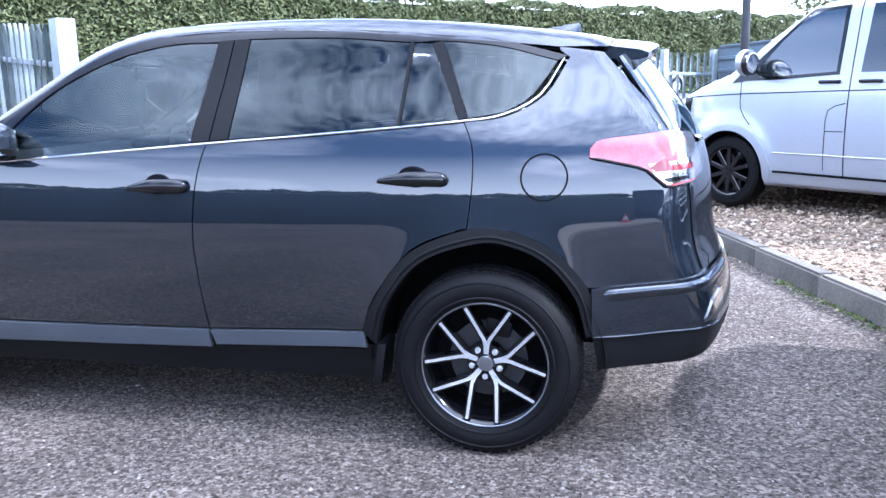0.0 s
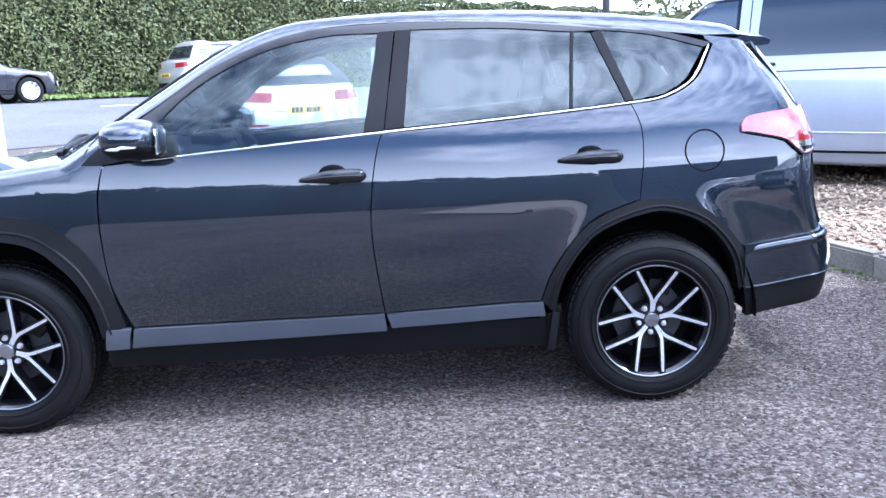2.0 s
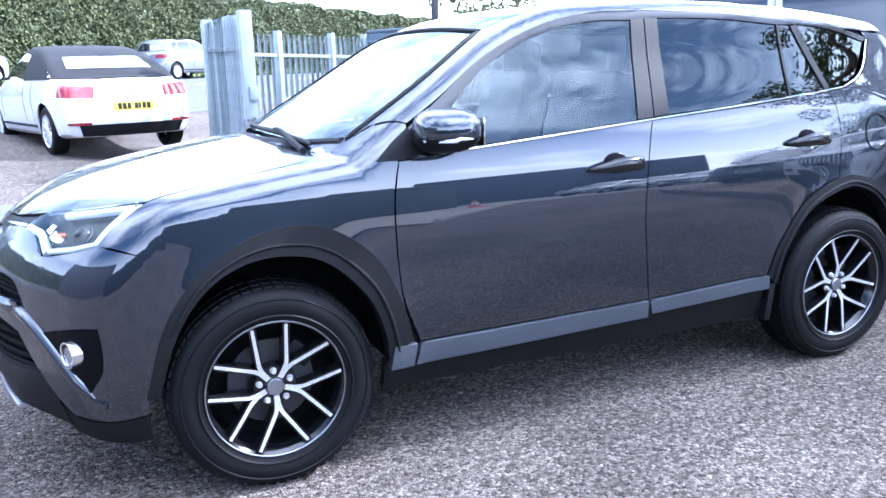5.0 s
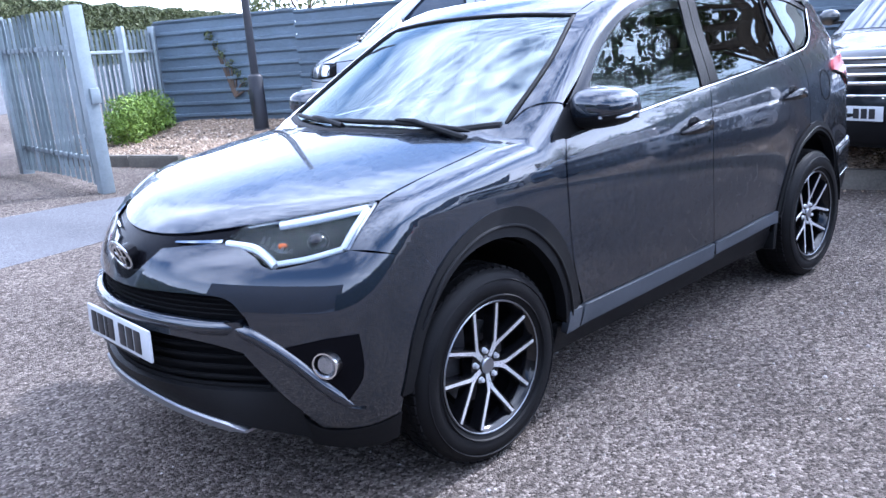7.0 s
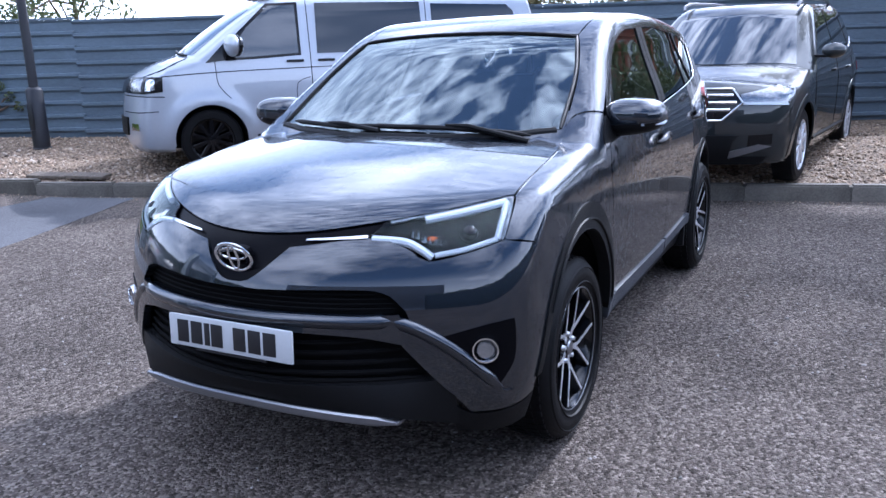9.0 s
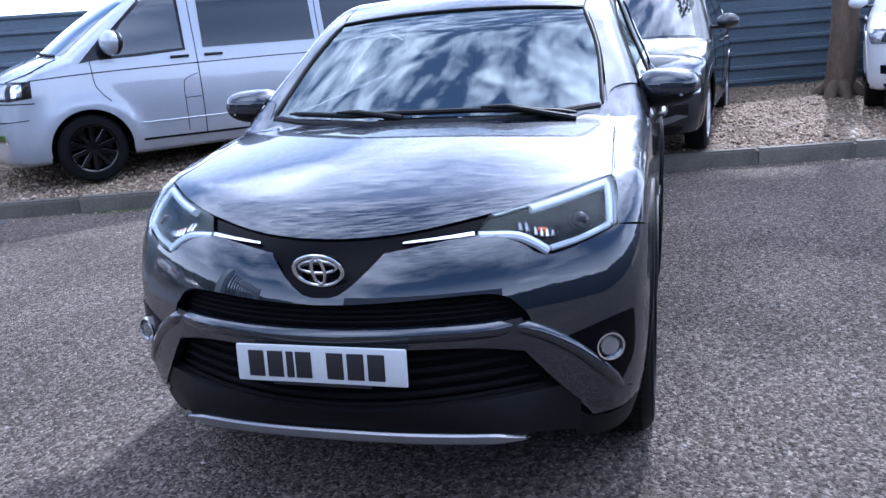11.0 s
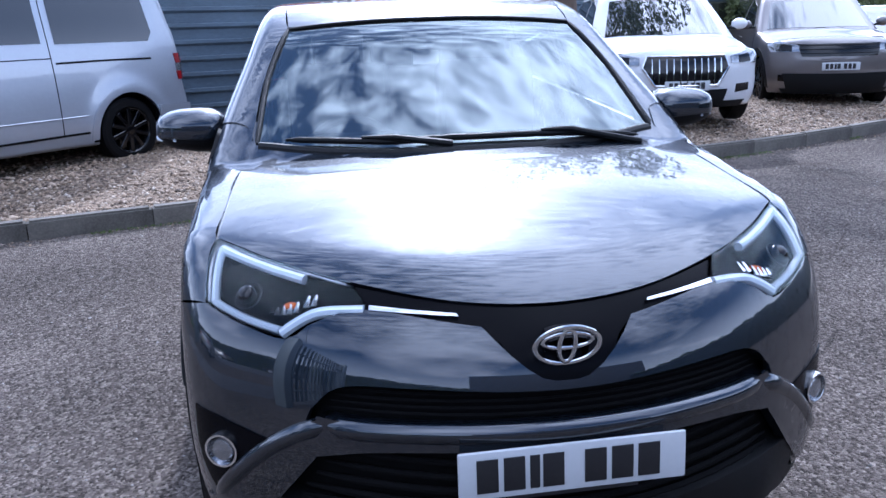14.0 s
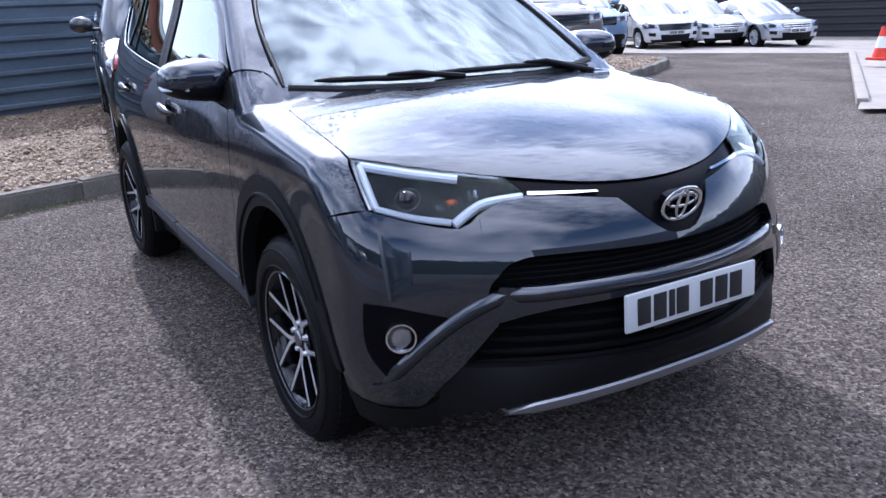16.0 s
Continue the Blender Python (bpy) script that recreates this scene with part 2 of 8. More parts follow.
PRIVACY = glazing("privacy_glass", (0.5, 0.52, 0.56), 0.16, 1.62)
SCREEN_GLASS = material("windscreen_glass", (0.015, 0.019, 0.021), 0.03, coat=1.0, vary=0.1, spec=1.0)
SCREEN_GLASS.node_tree.nodes["Principled BSDF"].inputs["Coat IOR"].default_value = 1.65
DARK_GLASS = material("dark_window_glass", (0.012, 0.015, 0.018), 0.03, coat=0.5, vary=0.1, spec=0.8)
LENS = glazing("lamp_lens", (1, 1, 1), 0.97, 1.30)
RED_LENS = material("red_lamp_lens", (0.22, 0.008, 0.011), 0.12, coat=1.0, vary=0.2, scale=30)
PINK_LENS = material("pale_red_lamp_lens", (0.70, 0.125, 0.135), 0.10, coat=1.0, vary=0.25, scale=25)
AMBER = material("amber_lamp", (0.75, 0.16, 0.02), 0.25, coat=0.5)
LAMP_WHITE = material("lamp_light_guide", (0.58, 0.64, 0.72), 0.25, coat=0.4, vary=0.05)
REFLECTOR = material("lamp_reflector", (0.72, 0.74, 0.78), 0.12, 1.0, vary=0.2, scale=40)
CABIN = material("dark_cabin_trim", (0.05, 0.05, 0.053), 0.75, vary=0.3, scale=5, bump=0.1)
SEAT_CLOTH = material("grey_seat_leather", (0.07, 0.07, 0.075), 0.55, vary=0.3, scale=6, bump=0.1)
PALE_TRIM = material("pale_cabin_trim", (0.33, 0.33, 0.32), 0.7, vary=0.15)
PLATE_WHITE = material("white_plate", (0.50, 0.52, 0.54), 0.35, vary=0.05, coat=0.3)
PLATE_YELLOW = material("yellow_plate", (0.80, 0.58, 0.05), 0.35, vary=0.05, coat=0.3)
BAND_BLACK = material("satin_black_band", (0.003, 0.003, 0.004), 0.22, vary=0.1, spec=0.05)
WORN = stony("worn_entrance_tarmac", 0.006, [(0.055, 0.055, 0.06), (0.08, 0.08, 0.087), (0.115, 0.116, 0.123)], relief=0.25, patch=0.3, clumps=1.2)
LAMP_GREY = material("lamp_reflector_grey", (0.34, 0.35, 0.37), 0.15, 0.8, vary=0.3, scale=30)
INK = material("black_ink", (0.01, 0.01, 0.012), 0.5, vary=0.1)
GALV = material("galvanised_steel", (0.25, 0.29, 0.31), 0.5, 0.3, vary=0.18, scale=9, fine=60)
SHEET = material("blue_grey_steel_sheet", (0.115, 0.155, 0.195), 0.5, 0.0, vary=0.3, scale=1.2, fine=15, stretch=(1, 1, 3), pieces=0.06)
DARK_SHEET = material("dark_steel_sheet", (0.022, 0.022, 0.026), 0.5, vary=0.3, scale=1.5, fine=20)
POST_BLACK = material("black_post_paint", (0.012, 0.013, 0.018), 0.4, vary=0.3, scale=5)
BRICK = material("red_brick", (0.30, 0.098, 0.062), 0.85, vary=0.3, scale=1.5, fine=30, bump=0.2)
BLUE_BRICK = material("blue_grey_brick", (0.10, 0.115, 0.15), 0.8, vary=0.3, scale=2, fine=30)
FRAME_WHITE = material("white_window_frame", (0.78, 0.80, 0.82), 0.4, vary=0.05)
ROOF_TILE = material("dark_roof_tiles", (0.07, 0.06, 0.055), 0.85, vary=0.3, scale=3, fine=20)
BARK = material("tree_bark", (0.12, 0.085, 0.06), 0.95, vary=0.5, scale=9, fine=50, bump=0.9, bump_scale=30, stretch=(1, 1, 0.3))
SOFT_TOP = material("black_fabric_hood", (0.008, 0.008, 0.010), 0.9, vary=0.25, scale=4, bump=0.1, bump_scale=600)
ORANGE = material("orange_cone_plastic", (0.70, 0.05, 0.02), 0.5, vary=0.2)
WOOD = material("weathered_wood", (0.16, 0.13, 0.10), 0.9, vary=0.5, scale=5, fine=60, stretch=(1, 6, 6), bump=0.4)
LINE_WHITE = material("road_line_paint", (0.55, 0.55, 0.54), 0.8, vary=0.35, scale=8, fine=60)


def foliage(name, a, b, c):
    m = material(name, a, 0.55, vary=0.3, spec=0.3, other=b, scale=3, fine=12)
    t = m.node_tree
    p = t.nodes["Principled BSDF"]
    g = t.nodes.new("ShaderNodeNewGeometry")
    mix = t.nodes.new("ShaderNodeMixRGB")
    old = p.inputs["Base Color"].links[0].from_socket
    t.links.new(g.outputs["Random Per Island"], mix.inputs[0])
    t.links.new(old, mix.inputs[1])
    mix.inputs[2].default_value = (*c, 1)
    t.links.new(mix.outputs[0], p.inputs["Base Color"])
    return m


HEDGE = foliage("hedge_leaves", (0.052, 0.069, 0.023), (0.027, 0.039, 0.014), (0.098, 0.110, 0.041))
SHRUB = foliage("bright_shrub_leaves", (0.10, 0.17, 0.02), (0.05, 0.10, 0.012), (0.17, 0.25, 0.03))
LEAVES = foliage("tree_leaves", (0.085, 0.112, 0.036), (0.050, 0.070, 0.022), (0.14, 0.16, 0.06))
DRY = foliage("dry_creeper", (0.15, 0.10, 0.05), (0.08, 0.06, 0.03), (0.16, 0.15, 0.05))
GRASS = foliage("grass_blades", (0.07, 0.12, 0.022), (0.05, 0.085, 0.018), (0.12, 0.16, 0.04))


# ---- vehicle bodies: smooth surfaces on which every panel is laid ----
class Curve:
    """A natural cubic through a few (u, v) pairs, straight beyond its ends."""

    def __init__(self, pairs):
        u, v = np.array(pairs, float).T
        n, h = len(u), np.diff(u)
        a, b = np.eye(n), np.zeros(n)
        for i in range(1, n - 1):
            a[i, i - 1:i + 2] = h[i - 1], 2 * (h[i - 1] + h[i]), h[i]
            b[i] = 3 * ((v[i + 1] - v[i]) / h[i] - (v[i] - v[i - 1]) / h[i - 1])
        self.u, self.v, self.h, self.c = u, v, h, np.linalg.solve(a, b)

    def __call__(self, x):
        u, v, h, c = self.u, self.v, self.h, self.c
        i = np.clip(np.searchsorted(u, x) - 1, 0, len(h) - 1)
        d = np.clip(x, u[0], u[-1]) - u[i]
        b = (v[i + 1] - v[i]) / h[i] - h[i] * (2 * c[i] + c[i + 1]) / 3
        y = v[i] + d * (b + d * (c[i] + d * (c[i + 1] - c[i]) / (3 * h[i])))
        e = x - np.clip(x, u[0], u[-1])
        end = b + d * (2 * c[i] + d * (c[i + 1] - c[i]) / h[i])
        return y + e * end


def smax(a, b, k):
    return np.maximum(a, b) + k / 4 * (np.maximum(k - np.abs(a - b), 0) / k) ** 2


def smin(a, b, k):
    return -smax(-a, -b, k)


class Body:
    """A vehicle's outer surface: side sections, plan, bonnet, screen, roof and both ends. The nose points to -x."""

    def __init__(self, section, plan, bonnet, screen, roof, front, rear, bow=0.5, stern=0.25, crown=0.05, dome=0.08,
                 edge=0.07, nose=0.10, tail=0.09, arches=(), flare=0.02, squareness=2.0):
        self.section, self.plan, self.bonnet, self.roof = Curve(section), Curve(plan), Curve(bonnet), Curve(roof)
        self.front, self.rear, self.screen = Curve(front), Curve(rear), screen
        self.bow, self.stern, self.crown, self.dome = bow, stern, crown, dome
        self.edge, self.nose, self.tail, self.arches, self.flare = edge, nose, tail, arches, flare
        self.squareness = squareness

    def f(self, p):
        x, y, z = p[..., 0], np.abs(p[..., 1]), p[..., 2]
        half = self.section(z) * self.plan(x)
        for ax, az, ar in self.arches:
            r = np.hypot(x - ax, z - az)
            half = half + self.flare * np.exp(-((r - ar) / 0.10) ** 2) * (r > ar) + self.flare * (r <= ar)
        side = y - half
        x0, z0, slope = self.screen
        c = 1 / math.hypot(1, slope)
        glass = (z - z0 - slope * (x - x0) + 0.30 * slope * y * y) * c
        roof = z - (self.roof(x) - self.crown * y * y)
        cabin = smax(glass, roof, 0.10)
        bonnet = z - (self.bonnet(x) - self.dome * y * y)
        top = np.minimum(cabin, bonnet)
        g = smax(side, top, self.edge)
        g = smax(g, self.front(z) + self.bow * y ** self.squareness - x, self.nose)
        return smax(g, x - self.rear(z) + self.stern * y * y, self.tail)

    def normal(self, p):
        e = 1e-3
        g = np.stack([self.f(p + d) - self.f(p - d) for d in np.eye(3) * e], -1)
        return g / np.maximum(np.linalg.norm(g, axis=-1, keepdims=True), 1e-9)

    def cast(self, p, way, reach=3.0, steps=70):
        """From points p outside along the unit way: where each ray meets the surface."""
        s = np.linspace(0, reach, steps)
        v = np.stack([self.f(p + way * a) for a in s], -1)
        inside = v < 0
        i = np.where(inside.any(-1), inside.argmax(-1), v.argmin(-1))
        lo, hi = s[np.maximum(i - 1, 0)], s[i]
        for _ in range(17):
            m = (lo + hi) / 2
            neg = self.f(p + way * m[..., None]) < 0
            hi, lo = np.where(neg, m, hi), np.where(neg, lo, m)
        return p + way * hi[..., None]


# ---- building helpers ----
from mathutils import geometry


def thing(name, label, category, group="", kind="", at=None):
    ob = tagged(new(name), label, category, group, kind)
    ob.empty_display_size = 0.1
    if at is not None:
        ob.matrix_world = at
    return ob


def mesh_object(name, verts, faces, mat, parent=None, label="", normals=None, smooth=False):
    me = bpy.data.meshes.new(name)
    me.from_pydata([tuple(v) for v in verts], [], [tuple(f) for f in faces])
    me.materials.append(mat)
    if smooth or normals is not None:
        me.polygons.foreach_set("use_smooth", [True] * len(me.polygons))
    me.update()
    if normals is not None:
        me.normals_split_custom_set_from_vertices([tuple(n) for n in normals])
    ob = new(name, me)
    if parent is not None:
        ob.parent = parent
    if label:
        tagged(ob, label)
    return ob


def part(name, bm, mat, parent=None, label="", smooth=30):
    me = bpy.data.meshes.new(name)
    bm.normal_update()
    if smooth:
        for e in bm.edges:
            e.smooth = len(e.link_faces) != 2 or e.calc_face_angle(0) < radians(smooth)
        for f in bm.faces:
            f.smooth = True
    bm.to_mesh(me)
    bm.free()
    me.materials.append(mat)
    ob = new(name, me)
    if parent is not None:
        ob.parent = parent
    if label:
        tagged(ob, label)
    return ob


def box(bm, centre, size, turn=(0, 0, 0), bevel=0.0, segments=2):
    """A bevelled block added to bm."""
    r = bmesh.ops.create_cube(bm, size=1)
    vs = r["verts"]
    m = pose(*centre, *turn) @ Matrix.Diagonal((*size, 1))
    bmesh.ops.transform(bm, matrix=m, verts=vs)
    if bevel:
        es = list({e for v in vs for e in v.link_edges})
        bmesh.ops.bevel(bm, geom=es, offset=bevel, segments=segments, profile=0.6, affect="EDGES")
    return bm


def boxed(name, centre, size, mat, parent=None, turn=(0, 0, 0), bevel=0.004, label=""):
    return part(name, box(bmesh.new(), centre, size, turn, bevel), mat, parent, label)


def lathe(bm, profile, centre=(0, 0, 0), axis="y", count=48, close=False):
    """A turned shape from (radius, along) pairs about the axis through centre."""
    rings = []
    for r, a in profile:
        ring = []
        for i in range(count):
            t = 2 * math.pi * i / count
            c, s = r * math.cos(t), r * math.sin(t)
            p = {"y": (c, a, s), "z": (c, s, a), "x": (a, c, s)}[axis]
            ring.append(bm.verts.new(Vector(p) + Vector(centre)))
        rings.append(ring)
    pairs = list(zip(rings, rings[1:])) + ([(rings[-1], rings[0])] if close else [])
    for a, b in pairs:
        for i in range(count):
            j = (i + 1) % count
            bm.faces.new((a[i], a[j], b[j], b[i]))
    bmesh.ops.recalc_face_normals(bm, faces=bm.faces)
    return bm


def tube(bm, points, radii, sides=10, caps=True):
    """A tapered round bar through points."""
    pts = [Vector(p) for p in points]
    radii = [radii] * len(pts) if not hasattr(radii, "__len__") else radii
    rings = []
    side = None
    for i, p in enumerate(pts):
        d = (pts[min(i + 1, len(pts) - 1)] - pts[max(i - 1, 0)]).normalized()
        if side is None:
            side = d.orthogonal().normalized()
        side = (side - d * side.dot(d)).normalized()
        up = d.cross(side)
        rings.append([bm.verts.new(p + (side * math.cos(a) + up * math.sin(a)) * radii[i]) for a in (2 * math.pi * k / sides for k in range(sides))])
    for a, b in zip(rings, rings[1:]):
        for k in range(sides):
            j = (k + 1) % sides
            bm.faces.new((a[k], a[j], b[j], b[k]))
    if caps:
        bm.faces.new(rings[0][::-1])
        bm.faces.new(rings[-1])
    return bm


def rounded(points, gap=0.03):
    """An even line through points (Catmull-Rom)."""
    p = np.array(points, float)
    if len(p) == 2:
        n = max(int(np.linalg.norm(p[1] - p[0]) / gap), 1)
        return p[0] + (p[1] - p[0]) * np.linspace(0, 1, n + 1)[:, None]
    ext = np.vstack([2 * p[0] - p[1], p, 2 * p[-1] - p[-2]])
    got = []
    for a, b, c, d in zip(ext, ext[1:], ext[2:], ext[3:]):
        n = max(int(np.linalg.norm(c - b) / gap), 2)
        for t in np.arange(n) / n:
            got.append(0.5 * (2 * b + (c - a) * t + (2 * a - 5 * b + 4 * c - d) * t * t + (3 * b - a - 3 * c + d) * t ** 3))
    return np.array(got + [p[-1]])


def outline(parts, gap=0.03):
    """A closed line from runs of points; the runs meet in corners."""
    pts = np.vstack([rounded(r, gap)[:-1] if np.allclose(r[-1], nxt[0]) else rounded(r, gap) for r, nxt in zip(parts, parts[1:] + parts[:1])])
    return pts


def inside(poly, q):
    x, y = q[:, 0], q[:, 1]
    hit = np.zeros(len(q), bool)
    for (ax, ay), (bx, by) in zip(poly, np.roll(poly, -1, 0)):
        if ay != by:
            hit ^= ((ay > y) != (by > y)) & (x < (bx - ax) * (y - ay) / (by - ay) + ax)
    return hit


def panel(body, runs, way, step=0.035, lift=0.0, lip=0.015, gap=None, shrink=0.0):
    """Sheet whose outline, seen along way, is the closed line of runs, laid on the body. Returns verts, faces, normals."""
    way = np.array(way, float)
    way /= np.linalg.norm(way)
    a = np.cross(way, (0, 0, 1.0)) if abs(way[2]) < 0.95 else np.array((1.0, 0, 0))
    a /= np.linalg.norm(a)
    b = np.cross(a, way)
    line = outline(runs, gap or step)
    flat = np.stack([line @ a, line @ b], 1)
    area = 0.5 * np.sum(flat[:, 0] * np.roll(flat[:, 1], -1) - np.roll(flat[:, 0], -1) * flat[:, 1])
    if area < 0:
        flat = flat[::-1]
    if shrink:
        d = np.roll(flat, -1, 0) - np.roll(flat, 1, 0)
        d /= np.maximum(np.linalg.norm(d, axis=1, keepdims=True), 1e-9)
        flat = flat + np.stack([-d[:, 1], d[:, 0]], 1) * shrink
    lo, hi = flat.min(0), flat.max(0)
    gx, gy = np.meshgrid(np.arange(lo[0] + step / 2, hi[0], step), np.arange(lo[1] + step / 2, hi[1], step))
    grid = np.stack([gx.ravel(), gy.ravel()], 1)
    if len(grid):
        grid = grid[inside(flat, grid)]
    if len(grid):
        near = np.min(np.linalg.norm(grid[:, None] - flat[None], axis=2), axis=1)
        grid = grid[near > step * 0.45]
    n = len(flat)
    allp = np.vstack([flat, grid]) if len(grid) else flat
    got = geometry.delaunay_2d_cdt([Vector(p) for p in allp], [(i, (i + 1) % n) for i in range(n)], [], 1, 1e-6)
    v2 = np.array([tuple(v) for v in got[0]])
    faces = [tuple(f) for f in got[2]]
    start = a * v2[:, :1] + b * v2[:, 1:2] - way * 2.9
    p = body.cast(start, way, 2.9 if abs(way[2]) < 0.95 else 2.8)
    nrm = body.normal(p)
    p = p + nrm * (lift(p)[:, None] if callable(lift) else lift)
    turned = []
    for f in faces:
        q = p[list(f)]
        turned.append(f if np.cross(q[1] - q[0], q[2] - q[0]) @ nrm[f[0]] > 0 else f[::-1])
    faces = turned
    if lip:
        edges = {}
        for f in faces:
            for i, j in zip(f, f[1:] + f[:1]):
                edges[(i, j)] = edges.get((i, j), 0) + 1
        rim = [(i, j) for (i, j) in edges if (j, i) not in edges]
        ids = sorted({i for e in rim for i in e})
        top = {v: len(p) + k for k, v in enumerate(ids)}
        low = {v: len(p) + len(ids) + k for k, v in enumerate(ids)}
        outw = {}
        for i, j in rim:
            o = np.cross(p[j] - p[i], nrm[i])
            for v in (i, j):
                outw[v] = outw.get(v, 0) + o
        on = np.array([outw[v] / max(np.linalg.norm(outw[v]), 1e-9) for v in ids])
        p = np.vstack([p, p[ids], p[ids] - nrm[ids] * lip])
        nrm = np.vstack([nrm, on, on])
        faces = faces + [(top[j], top[i], low[i], low[j]) for i, j in rim]
    return p, faces, nrm


def mirrored(data):
    p, f, n = data
    k = np.array((1, -1, 1))
    return p * k, [q[::-1] for q in f], n * k


def lay(name, data, mat, parent, label=""):
    return mesh_object(name, data[0], data[1], mat, parent, label, data[2])


def shell(body, xs, mat, parent, name="body", lift=0.0, low=0.22, holes=(), around=40, core=0.7, label=""):
    """The whole body skin by rays from a line along its middle, open at the wheel arches."""
    ang = np.linspace(-0.5 * math.pi, 1.5 * math.pi, around, endpoint=False)
    ring_way = np.stack([np.zeros(around), np.cos(ang), np.sin(ang)], 1)
    rows = []
    for x in np.array_split(np.asarray(xs), max(len(xs) // 12, 1)):
        o = np.column_stack([np.repeat(x, around), np.zeros(len(x) * around), np.full(len(x) * around, core)])
        way = np.tile(ring_way, (len(x), 1))
        reach = np.linspace(0, 1.9, 48)
        v = np.stack([body.f(o + way * s) for s in reach], -1)
        out_i = np.where((v > 0).any(-1), (v > 0).argmax(-1), 47)
        lo, hi = reach[np.maximum(out_i - 1, 0)], reach[out_i]
        for _ in range(14):
            m = (lo + hi) / 2
            neg = body.f(o + way * m[:, None]) < 0
            lo, hi = np.where(neg, m, lo), np.where(neg, hi, m)
        q = o + way * lo[:, None]
        q[:, 2] = np.maximum(q[:, 2], low)
        rows.append(q)
    p = np.vstack(rows)
    nrm = body.normal(p)
    nrm[p[:, 2] < low + 0.01] = (0, 0, -1)
    p = p + nrm * lift
    faces = []
    for i in range(len(xs) - 1):
        for j in range(around):
            k = (j + 1) % around
            f = (i * around + j, i * around + k, (i + 1) * around + k, (i + 1) * around + j)
            c = p[list(f)].mean(0)
            if any(math.hypot(c[0] - hx, c[2] - hz) < hr and abs(c[1]) > 0.45 for hx, hz, hr in holes):
                continue
            q = p[list(f)]
            g = np.cross(q[2] - q[0], q[3] - q[1])
            faces.append(f if g @ nrm[f[0]] > 0 else f[::-1])
    for i, way in ((0, (1.0, 0, 0)), (len(xs) - 1, (-1.0, 0, 0))):
        ring = p[i * around:(i + 1) * around]
        mid = ring.mean(0)
        last = list(range(i * around, (i + 1) * around))
        for k in (0.72, 0.40, 0.0):
            q = mid + (ring - mid) * k if k else mid[None]
            q = body.cast(q - np.array(way) * 1.0, np.array(way), 2.2)
            first = len(p)
            p, nrm = np.vstack([p, q]), np.vstack([nrm, body.normal(q)])
            here = list(range(first, first + len(q))) if k else [first] * around
            for j in range(around):
                m = (j + 1) % around
                f = (last[j], last[m], here[m], here[j]) if k else (last[j], last[m], here[0])
                g = np.cross(p[f[1]] - p[f[0]], p[f[2]] - p[f[0]])
                faces.append(f if g[0] * way[0] < 0 else f[::-1])
            last = here
    return mesh_object(name, p, faces, mat, parent, label, nrm)


def text(name, words, size, mat, parent, m, label="", thick=0.002, squeeze=1.0):
    """Raised lettering as a mesh."""
    cu = bpy.data.curves.new(name, "FONT")
    cu.body, cu.size, cu.extrude, cu.align_x, cu.align_y = words, size, thick, "CENTER", "CENTER"
    tmp = bpy.data.objects.new(name, cu)
    me = bpy.data.meshes.new_from_object(tmp)
    bpy.data.objects.remove(tmp)
    me.transform(m @ Matrix.Diagonal((squeeze, 1, 1, 1)))
    me.materials.clear()
    me.materials.append(mat)
    ob = new(name, me)
    ob.parent = parent
    return ob


def leaf_cloud(rng, centres, count, size, flat=0.5):
    """Many small two-triangle leaves spread round the centres (x, y, z, radius)."""
    c = np.array(centres, float)
    pick = rng.integers(0, len(c), count)
    d = rng.normal(size=(count, 3))
    d /= np.linalg.norm(d, axis=1, keepdims=True)
    pos = c[pick, :3] + d * (c[pick, 3:4] * rng.uniform(0.45, 1.0, (count, 1)) ** 0.6)
    return leaves_at(rng, pos, size, d, flat)


def leaves_at(rng, pos, size, lean, flat=0.5):
    n = len(pos)
    nrm = lean * flat + rng.normal(size=(n, 3)) * (1 - flat) + np.array((0, 0, 0.25))
    nrm /= np.linalg.norm(nrm, axis=1, keepdims=True)
    a = np.cross(nrm, rng.normal(size=(n, 3)))
    a /= np.linalg.norm(a, axis=1, keepdims=True)
    b = np.cross(nrm, a)
    s = size * rng.uniform(0.6, 1.4, (n, 1))
    v = np.stack([pos - a * s, pos - b * s * 0.42 + nrm * s * 0.15, pos + a * s, pos + b * s * 0.42 + nrm * s * 0.15], 1).reshape(-1, 3)
    f = np.arange(n * 4).reshape(-1, 4)
    return v, f


def land(x, y):
    """The lie of the ground: level round the car, rising to the road, falling gently the other way."""
    n, u = (y - x) * 0.7071, (x + y) * 0.7071
    up = np.clip(n - 2.6, 0, 14.2)
    held = 1 - 0.75 * np.clip((u - 4.9) / 2.2, 0, 1) * np.clip((9.5 - n) / 3.0, 0, 1)
    return 0.079 * up * np.clip(up / 1.6, 0.2, 1) * held - 0.028 * np.clip(-y - 8.0, 0, 40.0)


# ---- ground, road, gravel bed, kerb ----
def grid_lines(near, far, step):
    a = np.arange(-near, near + 1e-6, step)
    g = near * np.geomspace(1.12, far / near, 22)
    return np.concatenate([-g[::-1], a, g])


gx, gy = grid_lines(26, 1500, 0.8), grid_lines(30, 1500, 0.8)
GX, GY = np.meshgrid(gx, gy)
GZ = land(GX, GY)
n = len(gx)
mesh_faces = [(r * n + c, r * n + c + 1, (r + 1) * n + c + 1, (r + 1) * n + c) for r in range(len(gy) - 1) for c in range(n - 1)]
tagged(mesh_object("ground", np.stack([GX, GY, GZ], -1).reshape(-1, 3), mesh_faces, ASPHALT, smooth=True),
       "worn grey tarmac of the sales yard, speckled with aggregate", "ground", kind="structure")

